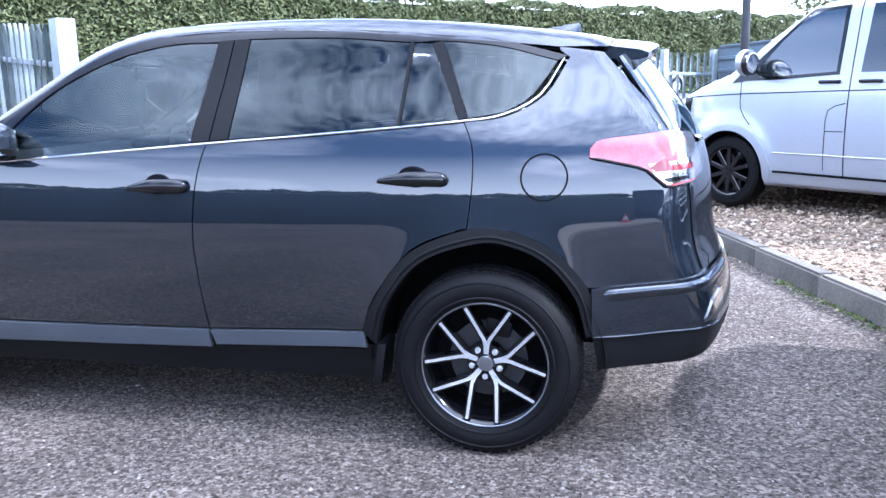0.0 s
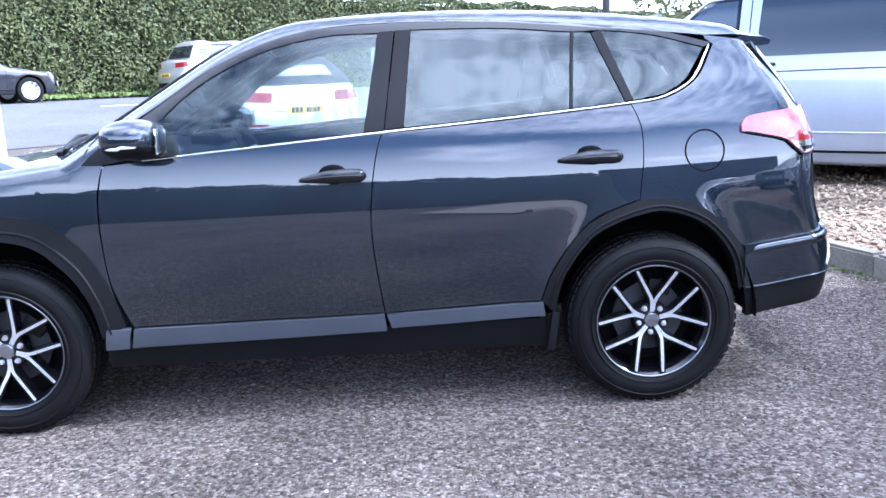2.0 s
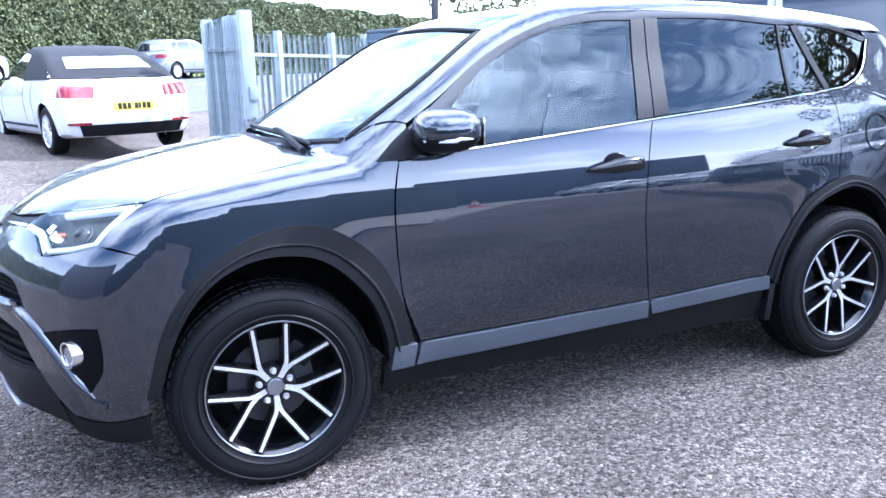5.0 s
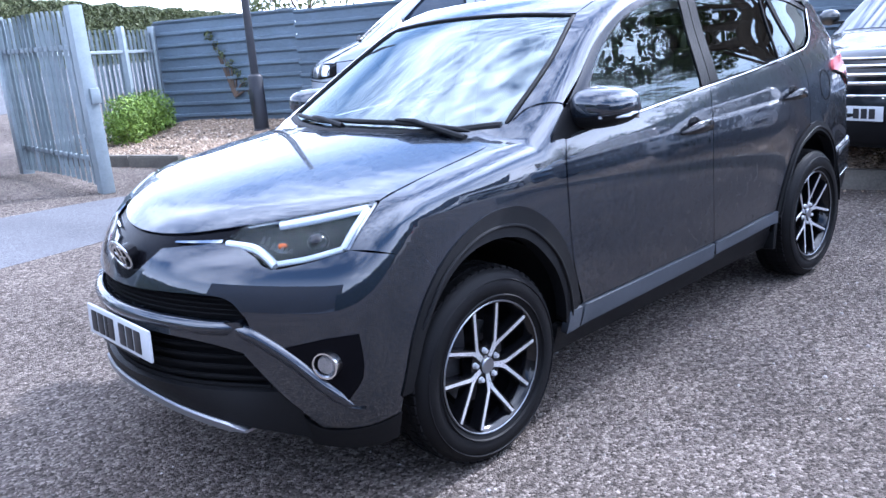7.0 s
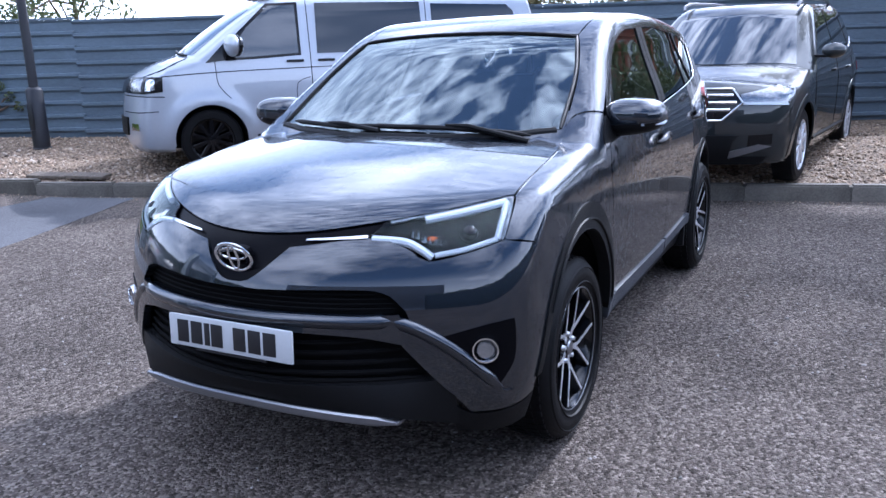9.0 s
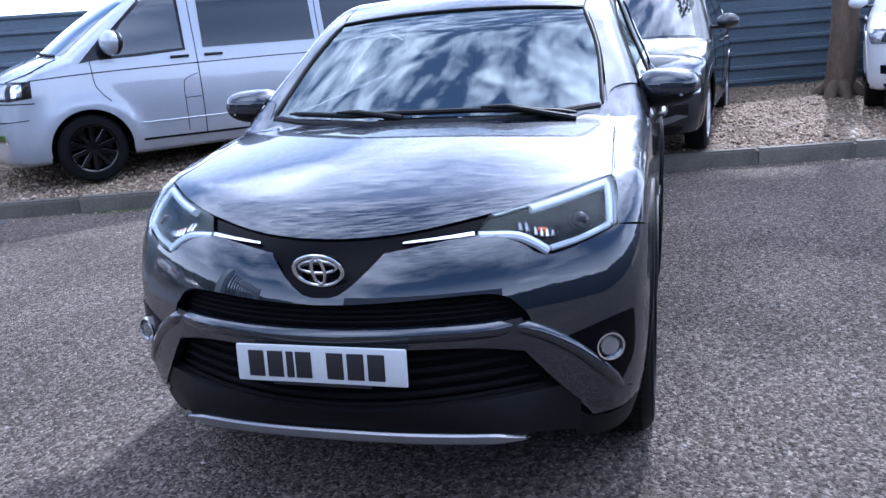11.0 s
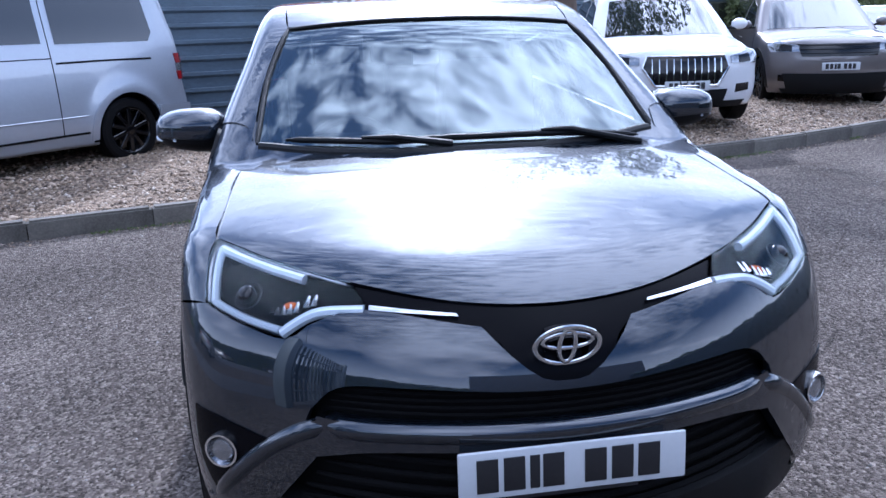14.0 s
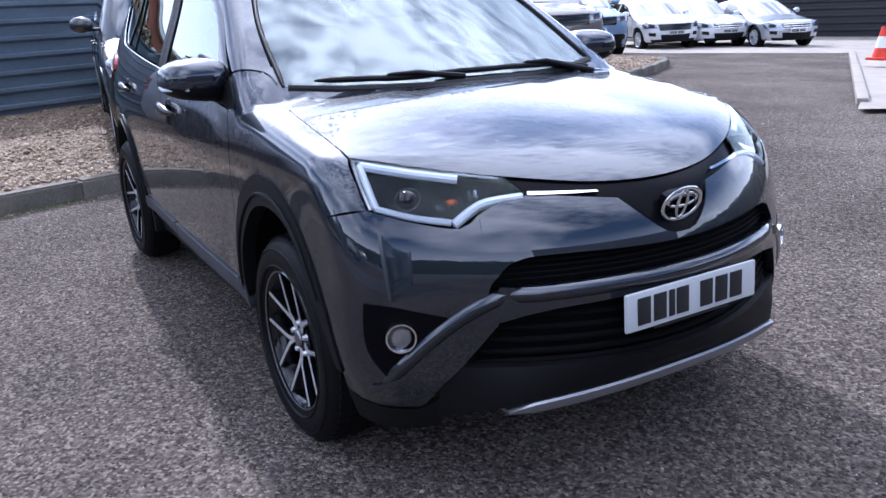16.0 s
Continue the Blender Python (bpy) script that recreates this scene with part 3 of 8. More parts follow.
KERB = rounded([(0.55, 9.9, 0), (1.75, 6.2, 0), (3.40, 0.7, 0), (4.33, -2.7, 0), (4.85, -4.6, 0), (6.2, -7.6, 0), (8.2, -10.6, 0), (9.2, -11.6, 0)], 0.12)


def along(line, s):
    d = np.concatenate([[0], np.cumsum(np.linalg.norm(np.diff(line[:, :2], axis=0), axis=1))])
    s = np.asarray(s)
    return np.stack([np.interp(s, d, line[:, 0]), np.interp(s, d, line[:, 1])], -1), d[-1]


def kerb_frame(s):
    """A point of the kerb's front foot and the way across it, into the bed."""
    p, _ = along(KERB, s)
    q, _ = along(KERB, np.asarray(s) + 0.2)
    o, _ = along(KERB, np.asarray(s) - 0.2)
    t = (q - o) / np.linalg.norm(q - o, axis=-1, keepdims=True)
    return p, np.stack([-t[..., 1], t[..., 0]], -1)


KERB_LEN = along(KERB, 0)[1]


def bed_height(u):
    return 0.135 + 0.165 * np.clip((u - 0.1) / 2.6, 0, 1) ** 0.8


ss, us = np.linspace(0, KERB_LEN, 90), np.concatenate([np.linspace(0.10, 3.2, 22), np.linspace(3.6, 26, 16)])
kp, kn = kerb_frame(ss)
bed = []
wob = np.random.default_rng(5)
for u in us:
    xy = kp + kn * u
    bed.append(np.column_stack([xy, land(xy[:, 0], xy[:, 1]) + bed_height(u) + wob.normal(0, 0.006 if u > 0.15 else 0, len(xy))]))
bed = np.array(bed)
m2 = len(ss)
tagged(mesh_object("gravel_bed", bed.reshape(-1, 3), [(r * m2 + c, r * m2 + c + 1, (r + 1) * m2 + c + 1, (r + 1) * m2 + c) for r in range(len(us) - 1) for c in range(m2 - 1)], GRAVEL, smooth=True),
       "raised bed of tan pea gravel behind the kerb", "gravel bed", kind="structure")



def slant(u, n):
    """A place on the plan from distances along and across the road."""
    return (u - n) * 0.7071, (u + n) * 0.7071


def strip(name, us, ns, lift, mat, label, category):
    vs = []
    for n_ in ns:
        for u_ in us:
            x, y = slant(u_, n_)
            vs.append((x, y, float(land(x, y)) + lift))
    k = len(us)
    return tagged(mesh_object(name, vs, [(a * k + b, a * k + b + 1, (a + 1) * k + b + 1, (a + 1) * k + b) for a in range(len(ns) - 1) for b in range(k - 1)], mat, smooth=True), label, category, kind="structure")


strip("road", np.linspace(-70, 90, 60), np.linspace(9.8, 20.9, 9), 0.012, ROAD, "grey tarmac public road past the yard entrance", "road")
strip("verge", np.linspace(-70, 90, 60), (20.9, 20.95, 21.8, 24.0), 0.07, material("verge_soil", (0.10, 0.11, 0.05), 0.95, vary=0.4, scale=2), "grassy verge at the foot of the hedge", "verge")
for i in range(9):
    u0 = -18 + i * 6.0
    strip("road_line", (u0, u0 + 1.3, u0 + 2.6), (15.3, 15.42), 0.017, LINE_WHITE, "worn white centre line on the road", "road line")

worn = []
for a in np.linspace(0, 1, 8):
    for b in np.linspace(0, 1, 16):
        x = (-5.0 + 7.02 * b) * (1 - a) + (-5.0 + 6.7 * b) * a
        y = (2.5 + 2.65 * b) * (1 - a) + (4.6 + 1.5 * b) * a
        worn.append((x, y, float(land(x, y)) + 0.005))
tagged(mesh_object("entrance_strip", worn, [(r_ * 16 + c, r_ * 16 + c + 1, (r_ + 1) * 16 + c + 1, (r_ + 1) * 16 + c) for r_ in range(7) for c in range(15)], WORN, smooth=True), "smoother worn tarmac strip across the yard entrance", "tarmac strip", kind="structure")

# ---- steel sheet hoarding ----
FENCE_A, FENCE_B = Vector((3.35, 11.50, 0)), Vector((11.4, -7.6, 0))


def rib_sheet(name, a, b, low, high, pitch, deep, mat, parent):
    """A steel sheet with level trapezoid ribs from a to b."""
    way = (b - a).normalized()
    out = Vector((-way.y, way.x, 0))
    if out.x > 0:
        out = -out
    prof, z = [], low
    while z < high - 0.01:
        for dz, d in ((0.0, 0.0), (0.60, 0.004), (0.76, deep), (0.95, deep), (1.0, 0.0)):
            prof.append((min(z + dz * pitch, high), d))
        z += pitch
    vs = []
    for d in (0, 0.004):
        for p in (a, b):
            vs += [p + out * (q[1] - d) + Vector((0, 0, q[0])) for q in prof]
    k = len(prof)
    fs = [(i, k + i, k + i + 1, i + 1) for i in range(k - 1)] + [(2 * k + i + 1, 3 * k + i + 1, 3 * k + i, 2 * k + i) for i in range(k - 1)]
    fs += [(k - 1, 2 * k - 1, 4 * k - 1, 3 * k - 1)]
    return mesh_object(name, vs, fs, mat, parent)


hoarding = thing("hoarding_fence", "blue-grey corrugated steel sheet hoarding behind the gravel bed", "fence", kind="structure")
flen = (FENCE_B - FENCE_A).length
for i in range(7):
    a, b = FENCE_A.lerp(FENCE_B, i / 7), FENCE_A.lerp(FENCE_B, (i + 1) / 7)
    mid = (a + b) / 2
    base = 0.22 + float(land(mid.x, mid.y))
    rib_sheet("sheet", a, b + (b - a).normalized() * 0.02 - Vector((0.0015 * (i % 2), 0, 0)), base, base + 1.78 + 0.012 * ((i * 5) % 3), 0.203, 0.046, SHEET, hoarding)
    bm = bmesh.new()
    box(bm, (mid.x + 0.03, mid.y, base + 1.80), (0.06, (b - a).length, 0.03), (0, 0, math.degrees(math.atan2(b.y - a.y, b.x - a.x)) - 90), 0.005)
    part("capping", bm, SHEET, hoarding)

# ---- palisade gates and fence ----
def pale(name, at, mat, parent, top, foot):
    """A corrugated steel pale with a notched top."""
    bm = bmesh.new()
    w = 0.034
    prof = [(-w, 0.0), (-w * 0.45, 0.028), (w * 0.45, 0.028), (w, 0.0)]
    rows = []
    for z in (foot, top - 0.10, top):
        k = 1.0 if z < top else 0.25
        rows.append([bm.verts.new((x * k, y, z)) for x, y in prof])
    for a, b in zip(rows, rows[1:]):
        for c in range(3):
            bm.faces.new((a[c], a[c + 1], b[c + 1], b[c]))
    bmesh.ops.solidify(bm, geom=bm.faces[:], thickness=0.003)
    o = part(name, bm, mat, parent, "", 0)
    o.matrix_local = at
    return o


def palisade(name, label, a, b, kind="", posts=(0.0, 1.0), post_w=0.10, pitch=0.152):
    t = thing(name, label, "gate" if "gate" in name else "fence", kind=kind)
    a, b = Vector(a), Vector(b)
    d = b - a
    yaw = math.degrees(math.atan2(d.y, d.x))
    first, n_ = None, int(d.length / pitch)
    for i in range(n_):
        p = a + d * ((i + 0.5) / n_)
        g = float(land(p.x, p.y))
        m = pose(p.x, p.y, g, 0, 0, yaw)
        if first is None:
            first = pale("pale", m, GALV, t, 1.88, 0.06)
        else:
            o = new("pale", first.data)
            o.parent, o.matrix_local = t, m
    for h in (0.35, 1.52):
        bm = bmesh.new()
        m0, m1 = a.copy(), b.copy()
        m0.z, m1.z = float(land(a.x, a.y)) + h, float(land(b.x, b.y)) + h
        mid = (m0 + m1) / 2
        box(bm, mid, ((m1 - m0).length, 0.04, 0.05), (0, -math.degrees(math.asin((m1.z - m0.z) / (m1 - m0).length)), yaw), 0.004)
        part("rail", bm, GALV, t)
    for k in posts:
        p = a + d * k
        g = float(land(p.x, p.y))
        part("post", box(bmesh.new(), (p.x, p.y, g + 0.96), (post_w, post_w, 1.94), (0, 0, yaw), 0.006), GALV, t)
    return t


def off(p, deg, dist):
    return (p[0] + dist * math.cos(radians(deg)), p[1] + dist * math.sin(radians(deg)), 0)


palisade("palisade_fence", "galvanised steel palisade fence meeting the hoarding", (0.35, 8.92, 0), (3.28, 11.40, 0), "structure", (0.30, 0.70, 0.99))
gate_a = palisade("palisade_gate", "open galvanised steel palisade gate leaf", (0.02, 6.05, 0), off((0.02, 6.05), 91, 2.45), "", (0.0, 1.0), 0.14)
boxed("lock_box", (0.05, 5.96, 1.15), (0.10, 0.05, 0.16), GALV, gate_a, bevel=0.01)
palisade("palisade_gate", "open galvanised steel palisade gate leaf", (-3.12, 2.86, 0), off((-3.12, 2.86), 148, 2.6), "", (0.0, 1.0), 0.17)

# ---- kerb ----
kerb = thing("kerb", "weathered concrete kerb along the gravel bed", "kerb", kind="structure")
stone = None
count = int(KERB_LEN / 0.915)
for i in range(count):
    s0 = (i + 0.5) * KERB_LEN / count
    p, across = kerb_frame(s0)
    yaw = math.degrees(math.atan2(across[1], across[0])) - 90
    m = pose(p[0] + across[0] * 0.065, p[1] + across[1] * 0.065, float(land(*p)) + 0.03 + random.uniform(-0.004, 0.004), random.uniform(-0.5, 0.5), 0, yaw + random.uniform(-0.4, 0.4))
    if stone is None:
        bm = bmesh.new()
        r0 = bmesh.ops.create_cube(bm, size=1)
        bmesh.ops.scale(bm, vec=(KERB_LEN / count - 0.008, 0.125, 0.25), verts=bm.verts)
        bmesh.ops.bevel(bm, geom=[e for e in bm.edges if all(v.co.z > 0 for v in e.verts)], offset=0.018, segments=2, affect="EDGES")
        stone = part("kerb_stone", bm, CONCRETE, kerb, "", 40)
        stone.matrix_local = m
    else:
        o = new("kerb_stone", stone.data)
        o.parent, o.matrix_local = kerb, m

# ---- loose stones, moss and litter ----
rng = np.random.default_rng(11)


def pebbles(name, spots, size, mat, label, category):
    base = np.array([(1, 0, 0), (-1, 0, 0), (0, 1, 0), (0, -1, 0), (0, 0, 0.7), (0, 0, -0.7)], float)
    fc = np.array([(0, 2, 4), (2, 1, 4), (1, 3, 4), (3, 0, 4), (2, 0, 5), (1, 2, 5), (3, 1, 5), (0, 3, 5)])
    k = len(spots)
    ang = rng.uniform(0, 6.28, k)
    sz = size * rng.lognormal(0, 0.35, k)
    v = base[None] * rng.uniform(0.6, 1.2, (k, 6, 1)) * sz[:, None, None]
    c, sn = np.cos(ang)[:, None], np.sin(ang)[:, None]
    v = np.stack([v[..., 0] * c - v[..., 1] * sn, v[..., 0] * sn + v[..., 1] * c, v[..., 2]], -1) + spots[:, None]
    return tagged(mesh_object(name, v.reshape(-1, 3), (fc[None] + np.arange(k)[:, None, None] * 6).reshape(-1, 3), mat, smooth=True), label, category, kind="stuff")


def island_stone(name, cols):
    m = material(name, cols[0], 0.85, vary=0.2, scale=20, fine=200)
    t = m.node_tree
    g = t.nodes.new("ShaderNodeNewGeometry")
    rp = t.nodes.new("ShaderNodeValToRGB")
    while len(rp.color_ramp.elements) < len(cols):
        rp.color_ramp.elements.new(0.5)
    for i, c in enumerate(cols):
        rp.color_ramp.elements[i].position, rp.color_ramp.elements[i].color = i / (len(cols) - 1), (*c, 1)
    t.links.new(g.outputs["Random Per Island"], rp.inputs[0])
    t.links.new(rp.outputs[0], t.nodes["Principled BSDF"].inputs["Base Color"])
    return m


STONES = island_stone("loose_gravel_stones", [(0.07, 0.052, 0.038), (0.21, 0.152, 0.106), (0.32, 0.235, 0.162), (0.40, 0.30, 0.205), (0.50, 0.43, 0.35)])
GRIT = island_stone("loose_grit", [(0.10, 0.095, 0.09), (0.30, 0.28, 0.26), (0.45, 0.42, 0.40)])
uu = np.minimum(0.13 + np.abs(rng.normal(0, 2.0, 26000)), 5.5)
p, a = kerb_frame(rng.uniform(0.2, KERB_LEN - 0.2, 26000))
q = p + a * uu[:, None]
pebbles("gravel_stones", np.column_stack([q, land(q[:, 0], q[:, 1]) + bed_height(uu) + 0.004]), 0.017, STONES, "loose tan and grey gravel stones", "gravel")
sp = np.column_stack([rng.uniform(-6, 4, 5200), rng.uniform(-6, 5, 5200), np.full(5200, 0.001)])
pebbles("tarmac_grit", sp, 0.0055, GRIT, "loose pale grit on the tarmac", "grit")
p, a = kerb_frame(rng.uniform(1, KERB_LEN - 6, 500))
q = p - a * np.abs(rng.normal(0, 0.10, (500, 1)))
pebbles("kerb_litter", np.column_stack([q, land(q[:, 0], q[:, 1]) + 0.003]), 0.009, STONES, "stray gravel at the foot of the kerb", "gravel")
s_ = rng.uniform(0.5, KERB_LEN - 6, 2600)
s_ = s_[np.sin(s_ * 2.3) + np.sin(s_ * 0.9 + 1) > 0.4]
p, a = kerb_frame(s_)
q = p - a * np.abs(rng.normal(0, 0.05, (len(s_), 1)))
sp = np.column_stack([q, land(q[:, 0], q[:, 1]) + 0.008])
ln = np.tile((0.0, 0.0, 1.0), (len(sp), 1))
v, fc = leaves_at(rng, np.array(sp), 0.014, np.array(ln, float), 0.3)
tagged(mesh_object("moss", v, fc, GRASS), "thin moss and weeds along the kerb foot", "moss", kind="stuff")
for i, (dx, dy) in enumerate(((1.86, 6.42), (1.98, 5.93))):
    boxed("timber_board", (dx + 0.12, dy, 0.20), (0.20, 0.46, 0.035), WOOD, None, (2, -4, 17), 0.004)
    tagged(scene.objects["timber_board" + ("" if i == 0 else ".001")], "weathered board lying on the gravel beside the kerb", "board", "boards by the kerb")

# ---- lamp post ----
lp = thing("lamp_post", "black steel lamp post with a thicker base", "lamp post", at=pose(3.36, 8.32, 0.27))
part("base_sleeve", lathe(bmesh.new(), [(0.001, -0.03), (0.130, -0.03), (0.130, 0.02), (0.112, 0.03), (0.112, 0.80), (0.095, 0.83), (0.06, 0.85)], axis="z", count=24), POST_BLACK, lp)
part("shaft", lathe(bmesh.new(), [(0.062, 0.84), (0.055, 3.2), (0.050, 5.2), (0.001, 5.22)], axis="z", count=20), POST_BLACK, lp)
part("door_plate", box(bmesh.new(), (-0.112, -0.01, 0.45), (0.012, 0.09, 0.36), (0, 0, 8), 0.004), POST_BLACK, lp)

# ---- hedges, shrubs, trees ----
def hedge(name, label, a, b, base, top, thick, n_, size, mat, seed):
    g = np.random.default_rng(seed)
    a, b = np.array(a, float), np.array(b, float)
    d = b - a
    L = np.linalg.norm(d)
    d /= L
    nn = np.array((d[1], -d[0]))
    u = g.uniform(0, L, n_)
    face = g.uniform(0, 1, n_)
    hgt = top - base
    wav = 0.10 * np.sin(u * 1.1) + 0.07 * np.sin(u * 2.7 + 1) + 0.05 * np.sin(u * 6.1 + 2)
    z = np.where(face < 0.80, g.uniform(0, 1, n_) * hgt, hgt + g.normal(0, 0.05, n_))
    depth = np.where(face < 0.80, np.abs(g.normal(0, 0.10, n_)) + 0.05 * np.sin(u * 3 + z * 2.5), g.uniform(0, thick, n_))
    pos = np.column_stack([a[0] + d[0] * u - nn[0] * depth, a[1] + d[1] * u - nn[1] * depth, z])
    pos[:, 2] += land(pos[:, 0], pos[:, 1]) * (base > 0.001) * 0 + base + wav * (z / hgt)
    lean = np.tile(np.array((nn[0], nn[1], 0.5)), (n_, 1))
    v, fc = leaves_at(g, pos, size, lean, 0.45)
    h = thing(name, label, "hedge", kind="structure" if n_ > 50000 else "")
    mesh_object("leaves", v, fc, mat, h)["kind"] = "stuff"
    # solid near-black block: the shade between the leaves is put into its colour
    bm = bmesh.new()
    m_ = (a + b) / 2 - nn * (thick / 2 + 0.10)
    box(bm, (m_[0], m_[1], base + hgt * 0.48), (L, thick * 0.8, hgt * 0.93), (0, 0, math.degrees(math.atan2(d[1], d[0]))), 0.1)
    part("shade_core", bm, material("hedge_inside_shade", (0.018, 0.022, 0.010), 0.95, vary=0.5, scale=6), h)
    return h


ha, hb = slant(-16, 22.0), slant(42, 22.0)
hedge("hedge", "tall dense green clipped hedge along the far side of the road", ha, hb, 1.12, 4.68, 1.2, 130000, 0.078, HEDGE, 3)
hedge("hedge", "tall green hedge running on along the road", slant(42, 22.0), slant(96, 22.0), 1.12, 4.6, 1.2, 42000, 0.15, HEDGE, 4)
ga = np.random.default_rng(8)
uu, nv = ga.uniform(-16, 36, 9000), 20.95 + np.abs(ga.normal(0, 0.45, 9000))
gp = np.column_stack([(uu - nv) * 0.7071, (uu + nv) * 0.7071, np.full(9000, 1.24)])
v, fc = leaves_at(ga, gp, 0.09, np.tile((0.6, -0.4, 0.1), (9000, 1)), 0.6)
tagged(mesh_object("verge_grass", v, fc, GRASS), "rough grass on the verge under the hedge", "grass", kind="stuff")


def shrub(name, label, blobs, n_, size, mat, seed, category="shrub"):
    g = np.random.default_rng(seed)
    v, fc = leaf_cloud(g, blobs, n_, size, 0.55)
    t = thing(name, label, category)
    mesh_object("leaves", v, fc, mat, t)
    bm = bmesh.new()
    c = np.array(blobs, float)
    foot = Vector((c[:, 0].mean(), c[:, 1].mean(), min(c[:, 2] - c[:, 3])))
    for b in c:
        tube(bm, [foot, foot.lerp(Vector(b[:3]), 0.6) + Vector((0.02, 0.03, 0.05)), Vector(b[:3])], [0.02, 0.014, 0.005], 6)
    part("stem", bm, BARK, t)
    return t


shrub("box_shrub", "small bright green clipped shrub behind the kerb by the gate", [(1.72 + 0.24 * i, 9.45 + 0.24 * i + 0.06 * (i % 2), 0.40 + 0.14 * j, 0.31) for i in range(5) for j in range(3)], 9000, 0.030, SHRUB, 21)


def tree(name, label, foot, height, radius, crown, n_, size, mat, seed, limbs=7):
    """A tapered, leaning trunk with limbs that carry clumps of leaves."""
    g = np.random.default_rng(seed)
    t = thing(name, label, "tree", at=pose(*foot))
    bm = bmesh.new()
    top = Vector((g.normal(0, 0.2), g.normal(0, 0.2), height))
    spine = [Vector((0, 0, -0.1)), Vector((g.normal(0, 0.03), g.normal(0, 0.03), height * 0.25)), top * 0.55 + Vector((g.normal(0, 0.08), g.normal(0, 0.08), 0)), top]
    tube(bm, rounded(spine, 0.25), list(np.linspace(radius, radius * 0.45, len(rounded(spine, 0.25)))), 14)
    for i in range(6):
        a = i * 1.05 + g.uniform(0, 0.5)
        tube(bm, [Vector((0, 0, 0.28)), Vector((math.cos(a) * radius * 1.2, math.sin(a) * radius * 1.2, 0.08)), Vector((math.cos(a) * radius * 2.2, math.sin(a) * radius * 2.2, -0.08))], [radius * 0.5, radius * 0.42, radius * 0.15], 8)
    part("trunk", bm, BARK, t, "rough brown trunk", 60)
    clumps = []
    bm = bmesh.new()
    for i in range(limbs):
        c = crown[i % len(crown)]
        tip = Vector(c[:3]) + Vector(g.normal(0, c[3] * 0.35, 3))
        st = top * g.uniform(0.45, 0.98)
        mid = st.lerp(tip, 0.5) + Vector((0, 0, 0.15))
        tube(bm, rounded([st, mid, tip], 0.3), list(np.linspace(radius * 0.30, 0.012, len(rounded([st, mid, tip], 0.3)))), 7)
        for k in range(4):
            q = mid.lerp(tip, g.uniform(0.2, 1.1)) + Vector(g.normal(0, c[3] * 0.45, 3))
            clumps.append((*q, c[3] * g.uniform(0.28, 0.5)))
    part("branching", bm, BARK, t, "", 60)
    v, fc = leaf_cloud(g, clumps, n_, size, 0.3)
    mesh_object("crown", v, fc, mat, t, "small green leaves")
    return t


tree("tree", "tree with a rough bare trunk standing in the gravel", (7.30, -3.02, 0.27), 4.2, 0.19, [(0.9, -1.2, 4.4, 1.2), (0.2, -2.2, 4.1, 1.0), (1.2, 1.8, 3.2, 0.9), (1.8, -0.8, 5.2, 1.2), (-0.2, 0.6, 5.2, 1.0), (1.6, 0.9, 5.6, 1.1)], 11000, 0.055, LEAVES, 31, 12)
for k, (x, y, h, w) in enumerate(((13.0, -4.4, 3.2, 1.5), (14.6, -8.0, 3.6, 1.8), (17.5, -11.8, 2.5, 1.6), (15.3, -6.4, 4.0, 1.7))):
    tree("tree", "leafy green tree behind the hoarding", (x, y, 0.1), h * 0.62, 0.10, [(0, 0, h, w), (0.7, 0.9, h - 0.9, w * 0.8), (-0.6, -0.8, h - 0.5, w * 0.8), (0.5, -1.2, h - 1.3, w * 0.8), (-0.4, 1.2, h - 1.2, w * 0.8), (0, 0, h * 0.45, w * 0.8)], 21000, 0.052, LEAVES, 40 + k, 14)
hedge("hedge", "dark green shrubs behind the parked cars", (10.6, -7.2), (19.5, -18.0), -0.1, 1.9, 1.2, 40000, 0.055, LEAVES, 50)
for k, (x, y, h) in enumerate(((24.0, -23.5, 3.9), (27.5, -24.5, 4.6), (22.5, -20.3, 3.0), (29.5, -27.0, 3.9))):
    tree("tree", "thin sparse tree far beyond the yard", (x, y, -0.3), h * 0.7, 0.07, [(0, 0, h, 1.2), (0.6, -0.7, h - 0.8, 1.0), (-0.6, 0.8, h - 1.0, 1.0), (0, 0, h * 0.5, 0.9)], 1300, 0.065, LEAVES, 60 + k, 9)
tree("tree", "small-leaved tree reaching over the hoarding", (6.0, 10.4, 0.2), 2.4, 0.07, [(-0.6, 0.4, 2.75, 0.75), (-1.0, -0.5, 2.6, 0.65), (-0.2, -1.2, 2.75, 0.7), (0.4, 0.4, 3.0, 0.7), (-1.15, 0.9, 2.3, 0.5), (-1.2, 0.1, 2.0, 0.4)], 3000, 0.05, LEAVES, 71, 12)
hedge("hedge", "dark green shrubs along the far side of the yard", (-16.0, -8.5), (6.5, -19.2), -0.2, 2.5, 1.4, 27000, 0.11, LEAVES, 93)
cre = []
g = np.random.default_rng(77)
for i in range(26):
    k = g.uniform(0.44, 0.66)
    p = FENCE_A.lerp(FENCE_B, k)
    cre.append((p.x + 0.25 + g.uniform(0, 0.4), p.y, 1.98 + g.uniform(-0.05, 0.30) * (1 - abs(k - 0.56) * 6), 0.26))
shrub("creeper", "brown dry creeper tangled along the top of the hoarding", cre, 5200, 0.045, DRY, 78, "creeper")
iv = []
for i in range(7):
    p = FENCE_A.lerp(FENCE_B, 0.06 + 0.006 * i)
    iv.append((p.x - 0.05, p.y, 1.75 - 0.16 * i, 0.08))
shrub("ivy", "ivy spray hanging on the hoarding", iv, 260, 0.035, HEDGE, 79, "ivy")

